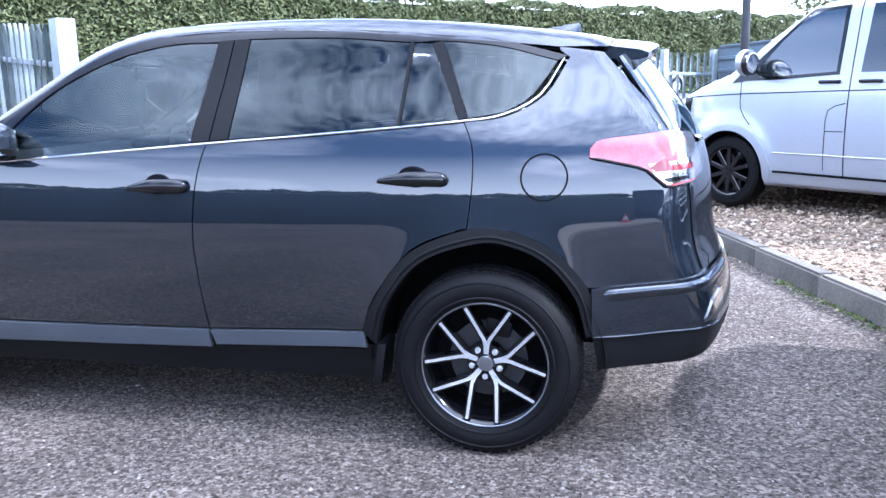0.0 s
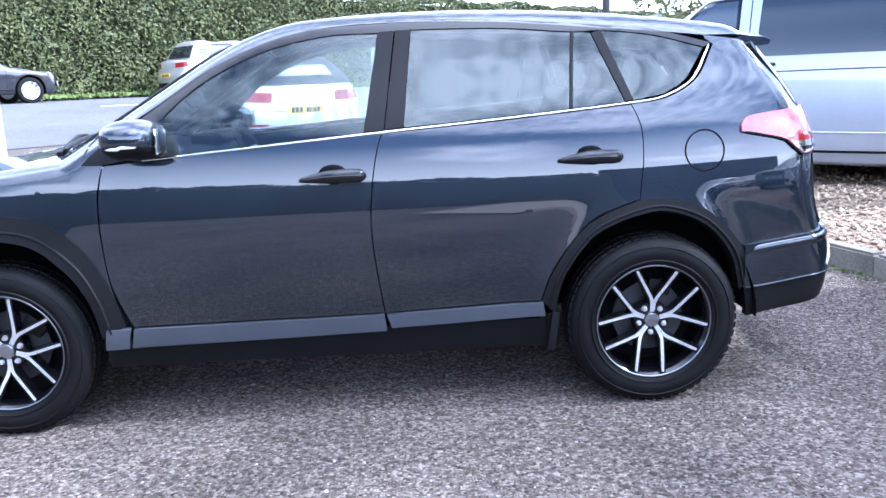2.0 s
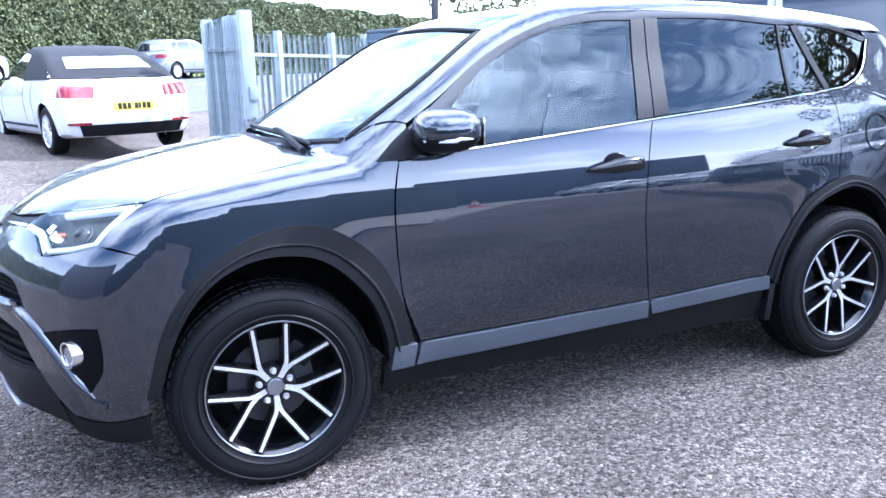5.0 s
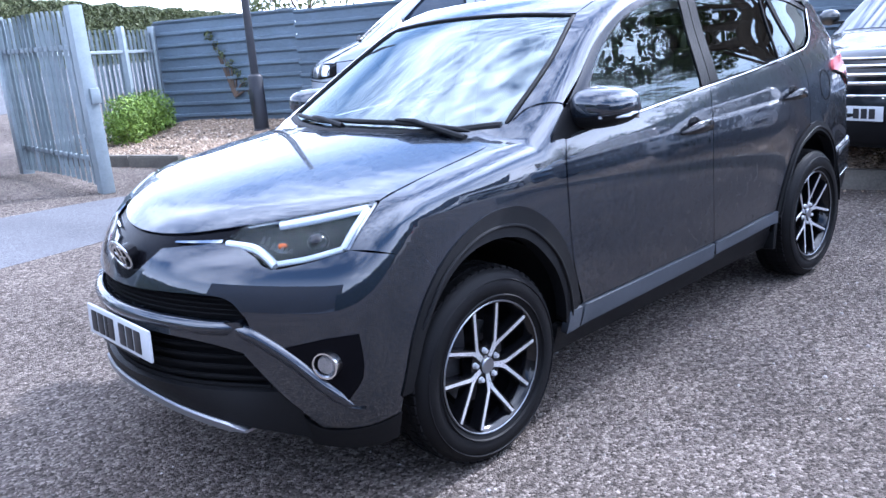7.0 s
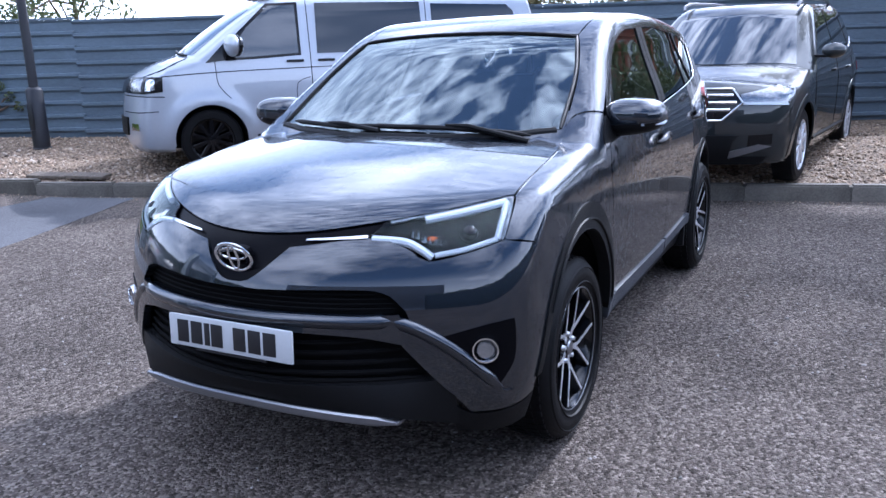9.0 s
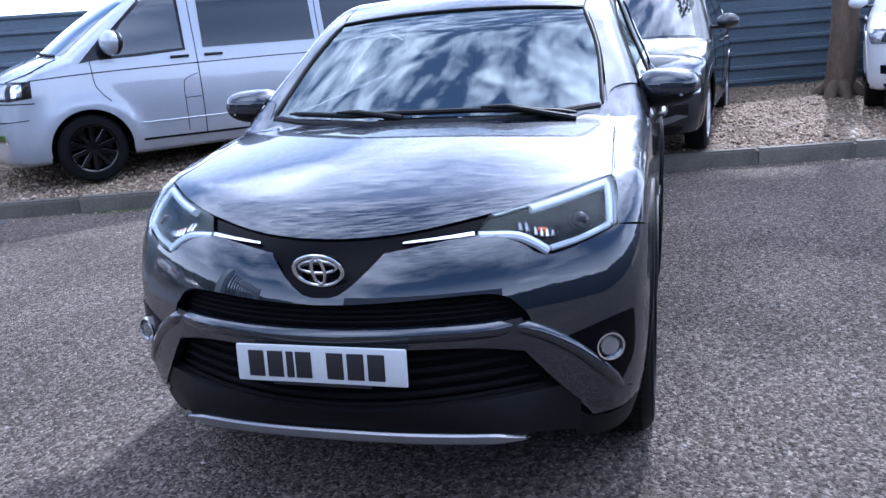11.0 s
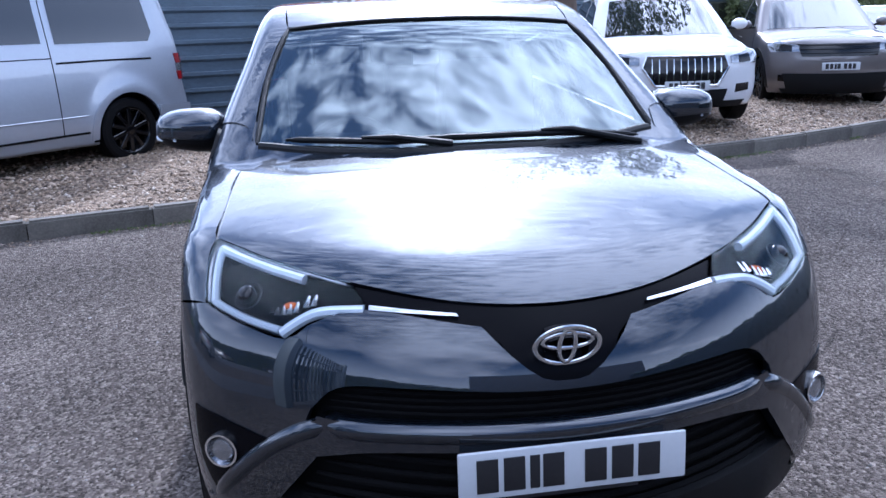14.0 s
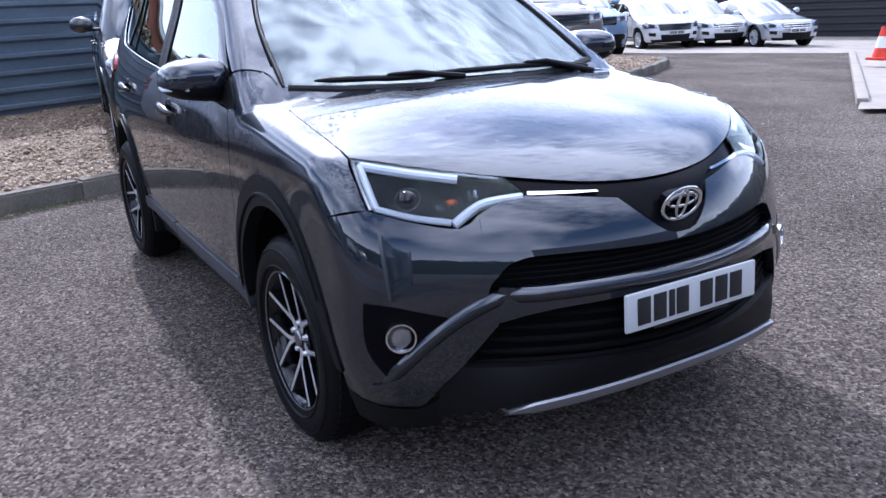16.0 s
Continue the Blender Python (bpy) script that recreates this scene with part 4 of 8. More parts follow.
# ---- brick office building ----
office = thing("office_building", "two-storey red brick office building with blue brick bands behind the hoarding", "building")
CORNER = Vector((21.3, 0.75, 0))


def wall_run(a, b, openings, high=5.5, thick=0.3):
    """A brick wall with window holes: openings are (from, to, sill, head) along it."""
    d = (b - a)
    L = d.length
    d.normalize()
    yaw = math.degrees(math.atan2(d.y, d.x))
    back = Vector((-d.y, d.x, 0))
    if back.x < 0:
        back = -back
    cells = sorted({0.0, L, *(v for o in openings for v in o[:2])})
    for x0, x1 in zip(cells, cells[1:]):
        hole = [o for o in openings if o[0] <= x0 + 1e-4 and o[1] >= x1 - 1e-4]
        spans = [(-0.5, 2.93, BRICK), (2.93, 3.20, BLUE_BRICK)]
        if hole:
            spans += [(3.20, hole[0][2], BRICK), (hole[0][3], high, BRICK)]
        else:
            spans += [(3.20, high, BRICK)]
        for z0, z1, mt in spans:
            c = a + d * (x0 + x1) / 2 + back * (thick / 2 - (0.02 if mt is BLUE_BRICK else 0))
            part("wall", box(bmesh.new(), (c.x, c.y, (z0 + z1) / 2), (x1 - x0, thick, z1 - z0), (0, 0, yaw), 0), mt, office, "", 0)
        if hole:
            z0, z1 = hole[0][2:]
            c = a + d * (x0 + x1) / 2 + back * 0.10
            win = tagged(new("window"), "white-framed casement window")
            win.parent = office
            w, h = x1 - x0, z1 - z0
            m = pose(c.x, c.y, (z0 + z1) / 2, 0, 0, yaw)
            for nm, ctr, sz, mt in (("frame", (-w / 2 + 0.04, 0, 0), (0.08, 0.09, h), FRAME_WHITE), ("frame", (w / 2 - 0.04, 0, 0), (0.08, 0.09, h), FRAME_WHITE), ("frame", (0, 0, h / 2 - 0.04), (w - 0.16, 0.09, 0.08), FRAME_WHITE), ("frame", (0, 0, -h / 2 + 0.04), (w - 0.16, 0.09, 0.08), FRAME_WHITE),
                                    ("mullion", (-w * 0.08, 0, 0), (0.07, 0.08, h - 0.16), FRAME_WHITE), ("pane", (0, 0.02, 0), (w - 0.1, 0.02, h - 0.1), DARK_GLASS), ("sill", (0, -0.14, -h / 2 - 0.05), (w + 0.16, 0.16, 0.10), BLUE_BRICK)):
                bm = box(bmesh.new(), ctr, sz, (0, 0, 0), 0)
                bmesh.ops.transform(bm, matrix=m, verts=bm.verts)
                part(nm, bm, mt, win, "", 0)


right_end = Vector((21.6, -9.5, 0))
left_end = Vector((37.6, 8.9, 0))
wall_run(CORNER, right_end, [(0.75 + 1.58 * i, 1.78 + 1.58 * i, 3.62, 4.95) for i in range(5)])
wall_run(CORNER, left_end, [(u, u + 1.70, 3.62, 4.95) for u in (2.3, 4.95, 7.65, 10.6, 13.4)])
feet = [CORNER, right_end, Vector((38.0, -12.0, 0)), Vector((44.0, -1.0, 0)), left_end]
heart = sum(feet, Vector()) / 5
for nm, z0, z1, out_by, mt, label in (("eaves", 5.5, 5.68, 0.45, FRAME_WHITE, "white eaves board"), ("roof", 5.685, 8.2, 0.5, ROOF_TILE, "dark tiled roof")):
    bm = bmesh.new()
    low_ring = [bm.verts.new((v + (v - heart).normalized() * out_by).to_tuple()[:2] + (z0,)) for v in feet]
    k = 1.0 if nm == "eaves" else 0.35
    top_ring = [bm.verts.new((heart + (v + (v - heart).normalized() * out_by - heart) * k).to_tuple()[:2] + (z1,)) for v in feet]
    for a in range(5):
        bm.faces.new((low_ring[a], low_ring[(a + 1) % 5], top_ring[(a + 1) % 5], top_ring[a]))
    bm.faces.new(low_ring)
    bm.faces.new(top_ring)
    bmesh.ops.recalc_face_normals(bm, faces=bm.faces)
    part(nm, bm, mt, office, label, 0)
house = thing("house", "brick house with a dark tiled roof beyond the trees", "house")
part("wall", box(bmesh.new(), (36.5, -21.0, 1.5), (7, 8.5, 4.0), (0, 0, 20), 0), BRICK, house, "", 0)
bm = bmesh.new()
q = [bm.verts.new(pose(36.5, -21.0, 3.5, 0, 0, 20) @ Vector(c)) for c in ((-4.2, -4.9, 0), (4.2, -4.9, 0), (4.2, 4.9, 0), (-4.2, 4.9, 0), (0, -3.2, 2.0), (0, 3.2, 2.0))]
for fcs in ((0, 1, 4), (1, 2, 5, 4), (2, 3, 5), (3, 0, 4, 5), (3, 2, 1, 0)):
    bm.faces.new([q[i] for i in fcs])
part("roof", bm, ROOF_TILE, house, "dark tiled hipped roof", 0)
for y in (-3.0, -1.2, 1.2, 3.0):
    c = pose(36.5, -21.0, 0, 0, 0, 20) @ Vector((-3.52, y, 2.45))
    w = boxed("window", c, (0.06, 0.95, 1.2), FRAME_WHITE, house, (0, 0, 20), 0.01)
    boxed("pane", c + Vector((-0.03, 0, 0)), (0.03, 0.75, 1.0), DARK_GLASS, w, (0, 0, 20), 0)

# ---- unseen wall added behind the walk to darken the car's reflections ----
unseen_wall = thing("wall_west", "unseen dark steel-clad wall added to darken the reflections in the car's nose", "wall", kind="structure")
boxed("cladding", (-13.4, -3.6, 2.1), (0.33, 13.0, 4.6), DARK_SHEET, unseen_wall, bevel=0)
boxed("plinth", (-13.4, -3.6, 0.15), (0.40, 13.04, 0.50), BLUE_BRICK, unseen_wall, bevel=0.01)
boxed("coping", (-13.4, -3.6, 4.45), (0.46, 13.1, 0.10), SHEET, unseen_wall, bevel=0.01)

# ---- far end of the yard ----
shed = thing("dark_shed", "long dark ribbed steel building at the far end of the yard", "building")
sa, sb = Vector((21.7, -23.86, 0)), Vector((10.2, -29.2, 0))
for i in range(4):
    rib_sheet("sheet", sa.lerp(sb, i / 4), sa.lerp(sb, (i + 1) / 4), -0.5, 4.4, 0.26, 0.05, DARK_SHEET, shed)
part("roof_edge", box(bmesh.new(), (15.95 + 1.2, -26.5 - 2.6, 4.45), (12.6, 6.0, 0.15), (0, 0, 24.9), 0.02), DARK_SHEET, shed)
white_shed = thing("white_shed", "pale ribbed steel unit at the far end of the yard", "building")
rib_sheet("sheet", Vector((9.9, -29.3, 0)), Vector((0.5, -33.5, 0)), -0.5, 4.0, 0.3, 0.04, GALV, white_shed)
part("roof_edge", box(bmesh.new(), (5.6, -33.5, 4.05), (10.0, 4.0, 0.12), (0, 0, 24.1), 0.02), GALV, white_shed)


def slab_area(name, pts, lift, mat, label, category):
    return tagged(mesh_object(name, [(x, y, float(land(x, y)) + lift) for x, y in pts], [tuple(range(len(pts)))], mat), label, category, kind="structure")


slab_area("apron", [(15.0, -13.0), (12.0, -14.5), (10.6, -15.6), (8.7, -17.0), (8.6, -20.0), (10.0, -28.8), (27.0, -21.0), (24.0, -12.6)], 0.016, SLABS, "pale concrete apron in front of the far sheds", "apron")
slab_area("pavement", [(1.75, -7.0), (2.2, -7.75), (8.3, -16.8), (8.5, -20.0), (4.4, -20.0), (0.5, -8.6)], 0.055, SLABS, "pale concrete pavement beside the yard", "pavement")
rk = thing("kerb", "low pale concrete edging of the pavement", "kerb", kind="structure")
ka, kb = Vector((2.05, -7.55, 0)), Vector((8.3, -16.8, 0))
for i in range(12):
    c = ka.lerp(kb, (i + 0.5) / 12)
    part("kerb_stone", box(bmesh.new(), (c.x, c.y, float(land(c.x, c.y)) + 0.03), (0.90, 0.13, 0.14), (0, 0, math.degrees(math.atan2(kb.y - ka.y, kb.x - ka.x))), 0.012), SLABS, rk)
cone = thing("traffic_cone", "orange and white traffic cone on the pavement", "cone", at=pose(5.15, -12.85, 0.02))
part("foot", box(bmesh.new(), (0, 0, 0.05), (0.36, 0.36, 0.05), (0, 0, 0), 0.02), ORANGE, cone)
part("body", lathe(bmesh.new(), [(0.145, 0.07), (0.105, 0.24)], axis="z", count=24), ORANGE, cone)
part("sleeve", lathe(bmesh.new(), [(0.106, 0.24), (0.065, 0.44)], axis="z", count=24), FRAME_WHITE, cone, "white reflective sleeve")
part("tip", lathe(bmesh.new(), [(0.064, 0.44), (0.032, 0.60), (0.001, 0.61)], axis="z", count=24), ORANGE, cone)


hero = Body(
    section=[(0.15, 0.80), (0.35, 0.868), (0.50, 0.890), (0.72, 0.900), (0.92, 0.897), (1.05, 0.882), (1.20, 0.843), (1.45, 0.737), (1.60, 0.680), (1.75, 0.60)],
    plan=[(-2.3, 0.92), (-1.9, 0.972), (-1.5, 0.992), (-1.0, 1.0), (0.4, 1.0), (1.2, 0.98), (1.7, 0.935), (2.1, 0.865), (2.4, 0.78)],
    bonnet=[(-2.3, 0.86), (-2.1, 0.955), (-1.8, 1.045), (-1.4, 1.115), (-1.0, 1.165), (-0.6, 1.19)],
    screen=(-1.19, 1.135, 0.585),
    roof=[(-0.8, 1.525), (-0.3, 1.622), (0.3, 1.670), (0.9, 1.660), (1.5, 1.605), (2.0, 1.53)],
    front=[(0.15, -2.13), (0.32, -2.225), (0.5, -2.25), (0.66, -2.245), (0.85, -2.188), (0.95, -2.11), (1.1, -1.95)],
    rear=[(0.2, 2.15), (0.4, 2.25), (0.62, 2.26), (0.8, 2.20), (1.0, 2.18), (1.2, 2.12), (1.5, 1.90), (1.7, 1.75)],
    arches=[(-1.33, 0.355, 0.40), (1.33, 0.355, 0.40)], flare=0.015, edge=0.06)


# ---- the graphite car ----
car = thing("graphite_suv", "dark graphite metallic sport utility car with black alloy wheels on tarmac", "car")
core = Body(
    section=[(0.15, 0.80), (0.35, 0.855), (0.50, 0.872), (0.72, 0.880), (0.92, 0.877), (1.10, 0.84)],
    plan=[(-2.3, 0.92), (-1.9, 0.972), (-1.5, 0.992), (-1.0, 1.0), (0.4, 1.0), (1.2, 0.98), (1.7, 0.935), (2.1, 0.865), (2.4, 0.78)],
    bonnet=[(-2.3, 0.82), (-2.1, 0.92), (-1.8, 1.01), (-1.4, 1.075), (-1.15, 1.07), (-0.95, 0.86), (-0.6, 0.78), (2.3, 0.78)],
    screen=(-1.19, 0.3, 0.1), roof=[(-0.8, 0.5), (2.3, 0.5)],
    front=[(0.15, -2.06), (0.32, -2.13), (0.5, -2.16), (0.66, -2.155), (0.85, -2.11), (0.95, -2.06), (1.1, -1.95)],
    rear=[(0.2, 2.08), (0.4, 2.16), (0.62, 2.17), (0.8, 2.14), (1.2, 2.05)], nose=0.16)
shell(core, np.linspace(-2.13, 2.0, 106), LINER, car, "underbody", holes=[(-1.33, 0.355, 0.47), (1.33, 0.355, 0.47)], around=72, core=0.5, low=0.385)

LEFT, OBL, FRONT = (0, 1, 0), (0.60, 0.80, 0), (1, 0, 0)


def s(*xz):
    """Points of the near side from (x, z) pairs."""
    return [(x, -0.9, z) for x, z in xz]


def f(*yz):
    return [(-2.2, y, z) for y, z in yz]


def both(name, runs, way, mat, label="", parent=None, **kw):
    """The panel on the near side and its mirror image; returns the two objects."""
    d = panel(hero, runs, way, **kw)
    return lay(name, d, mat, parent or car, label), lay(name, mirrored(d), mat, parent or car, label)


def on_side(pts, lift=0.0, way=(0, 1, 0)):
    """Points laid on the body along way."""
    p = np.array(pts, float)
    w = np.array(way, float) / np.linalg.norm(way)
    q = hero.cast(p - w * 2.0, w, 3.5, 200)
    return q + hero.normal(q) * lift


def bead(name, pts, radius, mat, lift=0.0, way=(0, 1, 0), parent=None, label="", sides=8, gap=0.04, taper=True, pair=True):
    """A thin round strip along the body, on both sides."""
    q = on_side(rounded(pts, gap), lift, way)
    r = [radius] * len(q)
    if taper:
        r[0] = r[-1] = radius * 0.5
    got = []
    for k in ((1, 1, 1), (1, -1, 1))[:2 if pair else 1]:
        got.append(part(name, tube(bmesh.new(), q * np.array(k), r, sides), mat, parent or car, label))
    return got


# arch lines
R_OUT = s((0.862, 0.470), (0.915, 0.602), (1.054, 0.779), (1.273, 0.868), (1.423, 0.862), (1.572, 0.798), (1.702, 0.657), (1.752, 0.500))
R_IN = s((0.915, 0.42), (0.958, 0.578), (1.090, 0.742), (1.300, 0.818), (1.430, 0.808), (1.560, 0.742), (1.658, 0.62), (1.700, 0.47))
F_OUT = s((-0.828, 0.452), (-0.874, 0.609), (-0.959, 0.772), (-1.103, 0.885), (-1.252, 0.915), (-1.400, 0.882), (-1.557, 0.785), (-1.676, 0.624), (-1.745, 0.400))
F_IN = s((-0.925, 0.40), (-0.945, 0.52), (-1.005, 0.650), (-1.130, 0.775), (-1.270, 0.818), (-1.420, 0.802), (-1.545, 0.725), (-1.640, 0.590), (-1.705, 0.400))

F_EDGE = s((-0.801, 0.440), (-0.866, 0.628), (-0.882, 0.848), (-0.875, 0.993), (-0.852, 1.095))
B_EDGE = s((0.244, 1.178), (0.227, 1.144), (0.198, 1.014), (0.181, 0.834), (0.190, 0.67), (0.217, 0.449))
C_EDGE = s((1.248, 1.250), (1.282, 1.165), (1.286, 1.03), (1.268, 0.872))

# doors, with their grey foot strips
front_door = both("front_door", [F_EDGE, s((-0.852, 1.095), (-0.60, 1.116), (-0.2, 1.146), (0.244, 1.178)), B_EDGE, s((0.217, 0.449), (-0.27, 0.445), (-0.801, 0.440))],
                  LEFT, GRAPHITE, shrink=0.0025)
rear_door = both("rear_door", [B_EDGE[::-1], s((0.244, 1.178), (0.718, 1.208), (1.248, 1.250)), C_EDGE,
                               s((1.268, 0.872), (1.20, 0.852), (1.054, 0.785), (0.912, 0.606), (0.860, 0.470)), s((0.860, 0.470), (0.681, 0.466), (0.217, 0.449))],
                 LEFT, GRAPHITE, shrink=0.0025)
for door, runs in ((front_door, [s((-0.80, 0.436), (-0.27, 0.441), (0.215, 0.446)), s((0.215, 0.446), (0.222, 0.372)), s((0.222, 0.372), (-0.27, 0.362), (-0.82, 0.352)), s((-0.82, 0.352), (-0.80, 0.436))]),
                   (rear_door, [s((0.222, 0.446), (0.68, 0.462), (0.87, 0.468)), s((0.87, 0.468), (0.878, 0.405)), s((0.878, 0.405), (0.68, 0.398), (0.24, 0.384)), s((0.24, 0.384), (0.222, 0.446))])):
    d = panel(hero, runs, LEFT, lift=0.010, lip=0.02, shrink=0.002)
    lay("foot_strip", d, SILL, door[0], "grey plastic strip along the foot of the door")
    lay("foot_strip", mirrored(d), SILL, door[1], "grey plastic strip along the foot of the door")
both("sill_end", [s((-0.905, 0.44), (-0.815, 0.436)), s((-0.815, 0.436), (-0.828, 0.352)), s((-0.828, 0.352), (-0.92, 0.352)), s((-0.92, 0.352), (-0.905, 0.44))], LEFT, SILL, lift=0.010, lip=0.03)
both("rocker", [s((-0.93, 0.37), (0.92, 0.40)), s((0.92, 0.40), (0.93, 0.24)), s((0.93, 0.24), (-0.93, 0.24)), s((-0.93, 0.24), (-0.93, 0.37))], LEFT, PLASTIC, lift=-0.03, lip=0.03)

# seams that two panels share
def seam(pts, way):
    return [tuple(map(float, q)) for q in on_side(pts, 0.0, way)]


DOWN, LAMPWAY = (0, 0, -1), (0.72, 0.62, -0.30)
roof_side = seam([(-0.375, -0.577, 0), (-0.1, -0.583, 0), (0.3, -0.587, 0), (0.7, -0.584, 0), (1.1, -0.577, 0), (1.45, -0.558, 0), (1.76, -0.532, 0)], DOWN)
wing_top = seam([(-1.676, -0.782, 0), (-1.45, -0.771, 0), (-1.168, -0.754, 0), (-0.985, -0.720, 0)], DOWN)
wing_foot = seam([(-1.835, -0.812, 0.895), (-1.702, -0.865, 0.865), (-1.60, -0.89, 0.821), (-1.575, -0.90, 0.766)], OBL)
lamp_foot = seam([(-2.0, -0.612, 0.846), (-1.92, -0.714, 0.864)], LAMPWAY) + wing_foot[:1]
lamp_in = seam([(-2.042, -0.415, 0.916), (-2.022, -0.497, 0.904), (-2.012, -0.558, 0.879)], LAMPWAY) + lamp_foot[:1]
nose_seam = seam([(-2.012, -0.558, 0.879), (-2.04, -0.563, 0.82), (-2.06, -0.569, 0.76), (-2.085, -0.575, 0.70)], OBL)
nose_seam[0] = lamp_in[2]
lamp_top = seam([(-1.676, -0.779, 0), (-1.74, -0.722, 0), (-1.836, -0.628, 0), (-1.972, -0.449, 0)], DOWN)
lamp_back = [wing_foot[0]] + seam([tuple((a * 0.5 + b * 0.5) for a, b in zip(wing_foot[0], lamp_top[0]))], LAMPWAY) + lamp_top[:1]

# wings and quarters
WING = (0, 0.86, -0.51)
both("front_wing", [wing_top + [(-0.885, -0.735, 1.215)],
                    [(-0.885, -0.735, 1.215), (-0.91, -0.79, 1.165), (-0.936, -0.84, 1.098)],
                    [(-0.936, -0.84, 1.098), (-0.852, -0.865, 1.088)],
                    [(-0.854, -0.865, 1.088), (-0.878, -0.885, 0.993), (-0.885, -0.893, 0.848), (-0.869, -0.895, 0.628), (-0.832, -0.89, 0.470)],
                    [(x, -0.905, z) for x, _, z in F_OUT[:7]] + wing_foot[3:],
                    wing_foot[::-1],
                    lamp_back[:-1] + wing_top[:1]], WING, GRAPHITE, shrink=0.001)
both("pillar_foot", [[(-1.06, -0.70, 1.15), (-0.90, -0.695, 1.235), (-0.80, -0.80, 1.225)], [(-0.80, -0.80, 1.225), (-0.82, -0.83, 1.14), (-0.86, -0.86, 1.08)], [(-0.86, -0.86, 1.08), (-0.95, -0.85, 1.08)], [(-0.95, -0.85, 1.08), (-1.06, -0.70, 1.15)]], WING, GRAPHITE, lift=-0.0045, step=0.02)
both("rear_quarter", [s((1.252, 1.252), (1.40, 1.272), (1.535, 1.345), (1.618, 1.478)), s((1.618, 1.478), (1.58, 1.515), (1.74, 1.495)), s((1.74, 1.495), (1.86, 1.36), (2.01, 1.19), (2.04, 1.0), (2.07, 0.80), (2.06, 0.69)),
                      s((2.06, 0.69), (1.90, 0.672), (1.73, 0.657)), R_OUT[:7][::-1][:4] + s((1.268, 0.868)), C_EDGE[::-1]], LEFT, GRAPHITE, shrink=0.002)
both("arch_trim", [F_OUT, [F_OUT[-1], F_IN[-1]], F_IN[::-1], [F_IN[0], F_OUT[0]]], LEFT, PLASTIC, "black plastic wheel arch trim", lift=0.006, lip=0.05, step=0.025)
both("arch_trim", [R_OUT, [R_OUT[-1], R_IN[-1]], R_IN[::-1], [R_IN[0], R_OUT[0]]], LEFT, PLASTIC, "black plastic wheel arch trim", lift=0.006, lip=0.05, step=0.025)

for o_, i_ in ((F_OUT[:8], F_IN[:8]), (R_OUT, R_IN)):
    bead("arch_ridge", [tuple(0.38 * p + 0.62 * q for p, q in zip(a, b)) for a, b in zip(o_, i_)], 0.0065, PLASTIC, 0.009, gap=0.03)

# bonnet, roof, pillars
hood_front = [(-1.676, -0.779, 0), (-1.836, -0.628, 0), (-1.972, -0.449, 0), (-2.078, -0.228, 0), (-2.113, 0, 0), (-2.078, 0.228, 0), (-1.972, 0.449, 0), (-1.836, 0.628, 0), (-1.676, 0.779, 0)]
hood_side = [(-1.676, 0.779, 0), (-1.45, 0.768, 0), (-1.168, 0.751, 0), (-0.985, 0.717, 0)]
hood_rear = [(-0.985, 0.717, 0), (-1.085, 0.5, 0), (-1.150, 0.25, 0), (-1.168, 0, 0), (-1.150, -0.25, 0), (-1.085, -0.5, 0), (-0.985, -0.717, 0)]
bonnet = lay("bonnet", panel(hero, [hood_front, hood_side, hood_rear, [(x, -y, z) for x, y, z in hood_side[::-1]]], (0, 0, -1), step=0.04, shrink=0.0015, lip=0.02), GRAPHITE, car)
lay("roof", panel(hero, [[(-0.375, -0.575, 0), (-0.41, -0.28, 0), (-0.42, 0, 0), (-0.41, 0.28, 0), (-0.375, 0.575, 0)],
                         [(x, -y, z) for x, y, z in roof_side], [(1.76, 0.53, 0), (1.80, 0, 0), (1.76, -0.53, 0)],
                         roof_side[::-1]], (0, 0, -1), step=0.05, lip=0.02, shrink=0.001), GRAPHITE, car)
both("cant_rail", [[(-0.965, -0.715, 1.175), (-0.66, -0.668, 1.365), roof_side[0]], roof_side,
                   [roof_side[-1], (1.75, -0.62, 1.495), (1.59, -0.665, 1.505)],
                   [(1.59, -0.665, 1.505), (1.37, -0.69, 1.545), (1.137, -0.70, 1.572), (0.723, -0.69, 1.606), (0.306, -0.685, 1.618), (0.021, -0.69, 1.604), (-0.218, -0.705, 1.545), (-0.461, -0.742, 1.438), (-0.659, -0.79, 1.300), (-0.80, -0.81, 1.205)],
                   [(-0.80, -0.81, 1.205), (-0.885, -0.735, 1.215), (-0.965, -0.715, 1.175)]], (0, 0.75, -0.66), GRAPHITE, step=0.02, lip=0.02, shrink=0.001)

for pts, name in ((wing_top, "bonnet_seal"),):
    bead(name, pts, 0.007, GRAPHITE, -0.010, DOWN, gap=0.06)

# glass
SCREEN = (0.5, 0, -0.86)
screen_line = [[(-0.985, -0.70, 1.165), (-0.66, -0.655, 1.37), (-0.40, -0.575, 1.545)], [(-0.40, -0.575, 1.545), (-0.43, -0.28, 1.575), (-0.44, 0, 1.58), (-0.43, 0.28, 1.575), (-0.40, 0.575, 1.545)],
               [(-0.40, 0.575, 1.545), (-0.66, 0.655, 1.37), (-0.985, 0.70, 1.165)], [(-0.985, 0.70, 1.165), (-1.10, 0.48, 1.16), (-1.175, 0.2, 1.155), (-1.185, 0, 1.15), (-1.175, -0.2, 1.155), (-1.10, -0.48, 1.16), (-0.985, -0.70, 1.165)]]
windscreen = lay("windscreen", panel(hero, screen_line, SCREEN, step=0.03, lip=0.004, lift=-0.003), GLASS, car, "clear glass windscreen reflecting clouds")
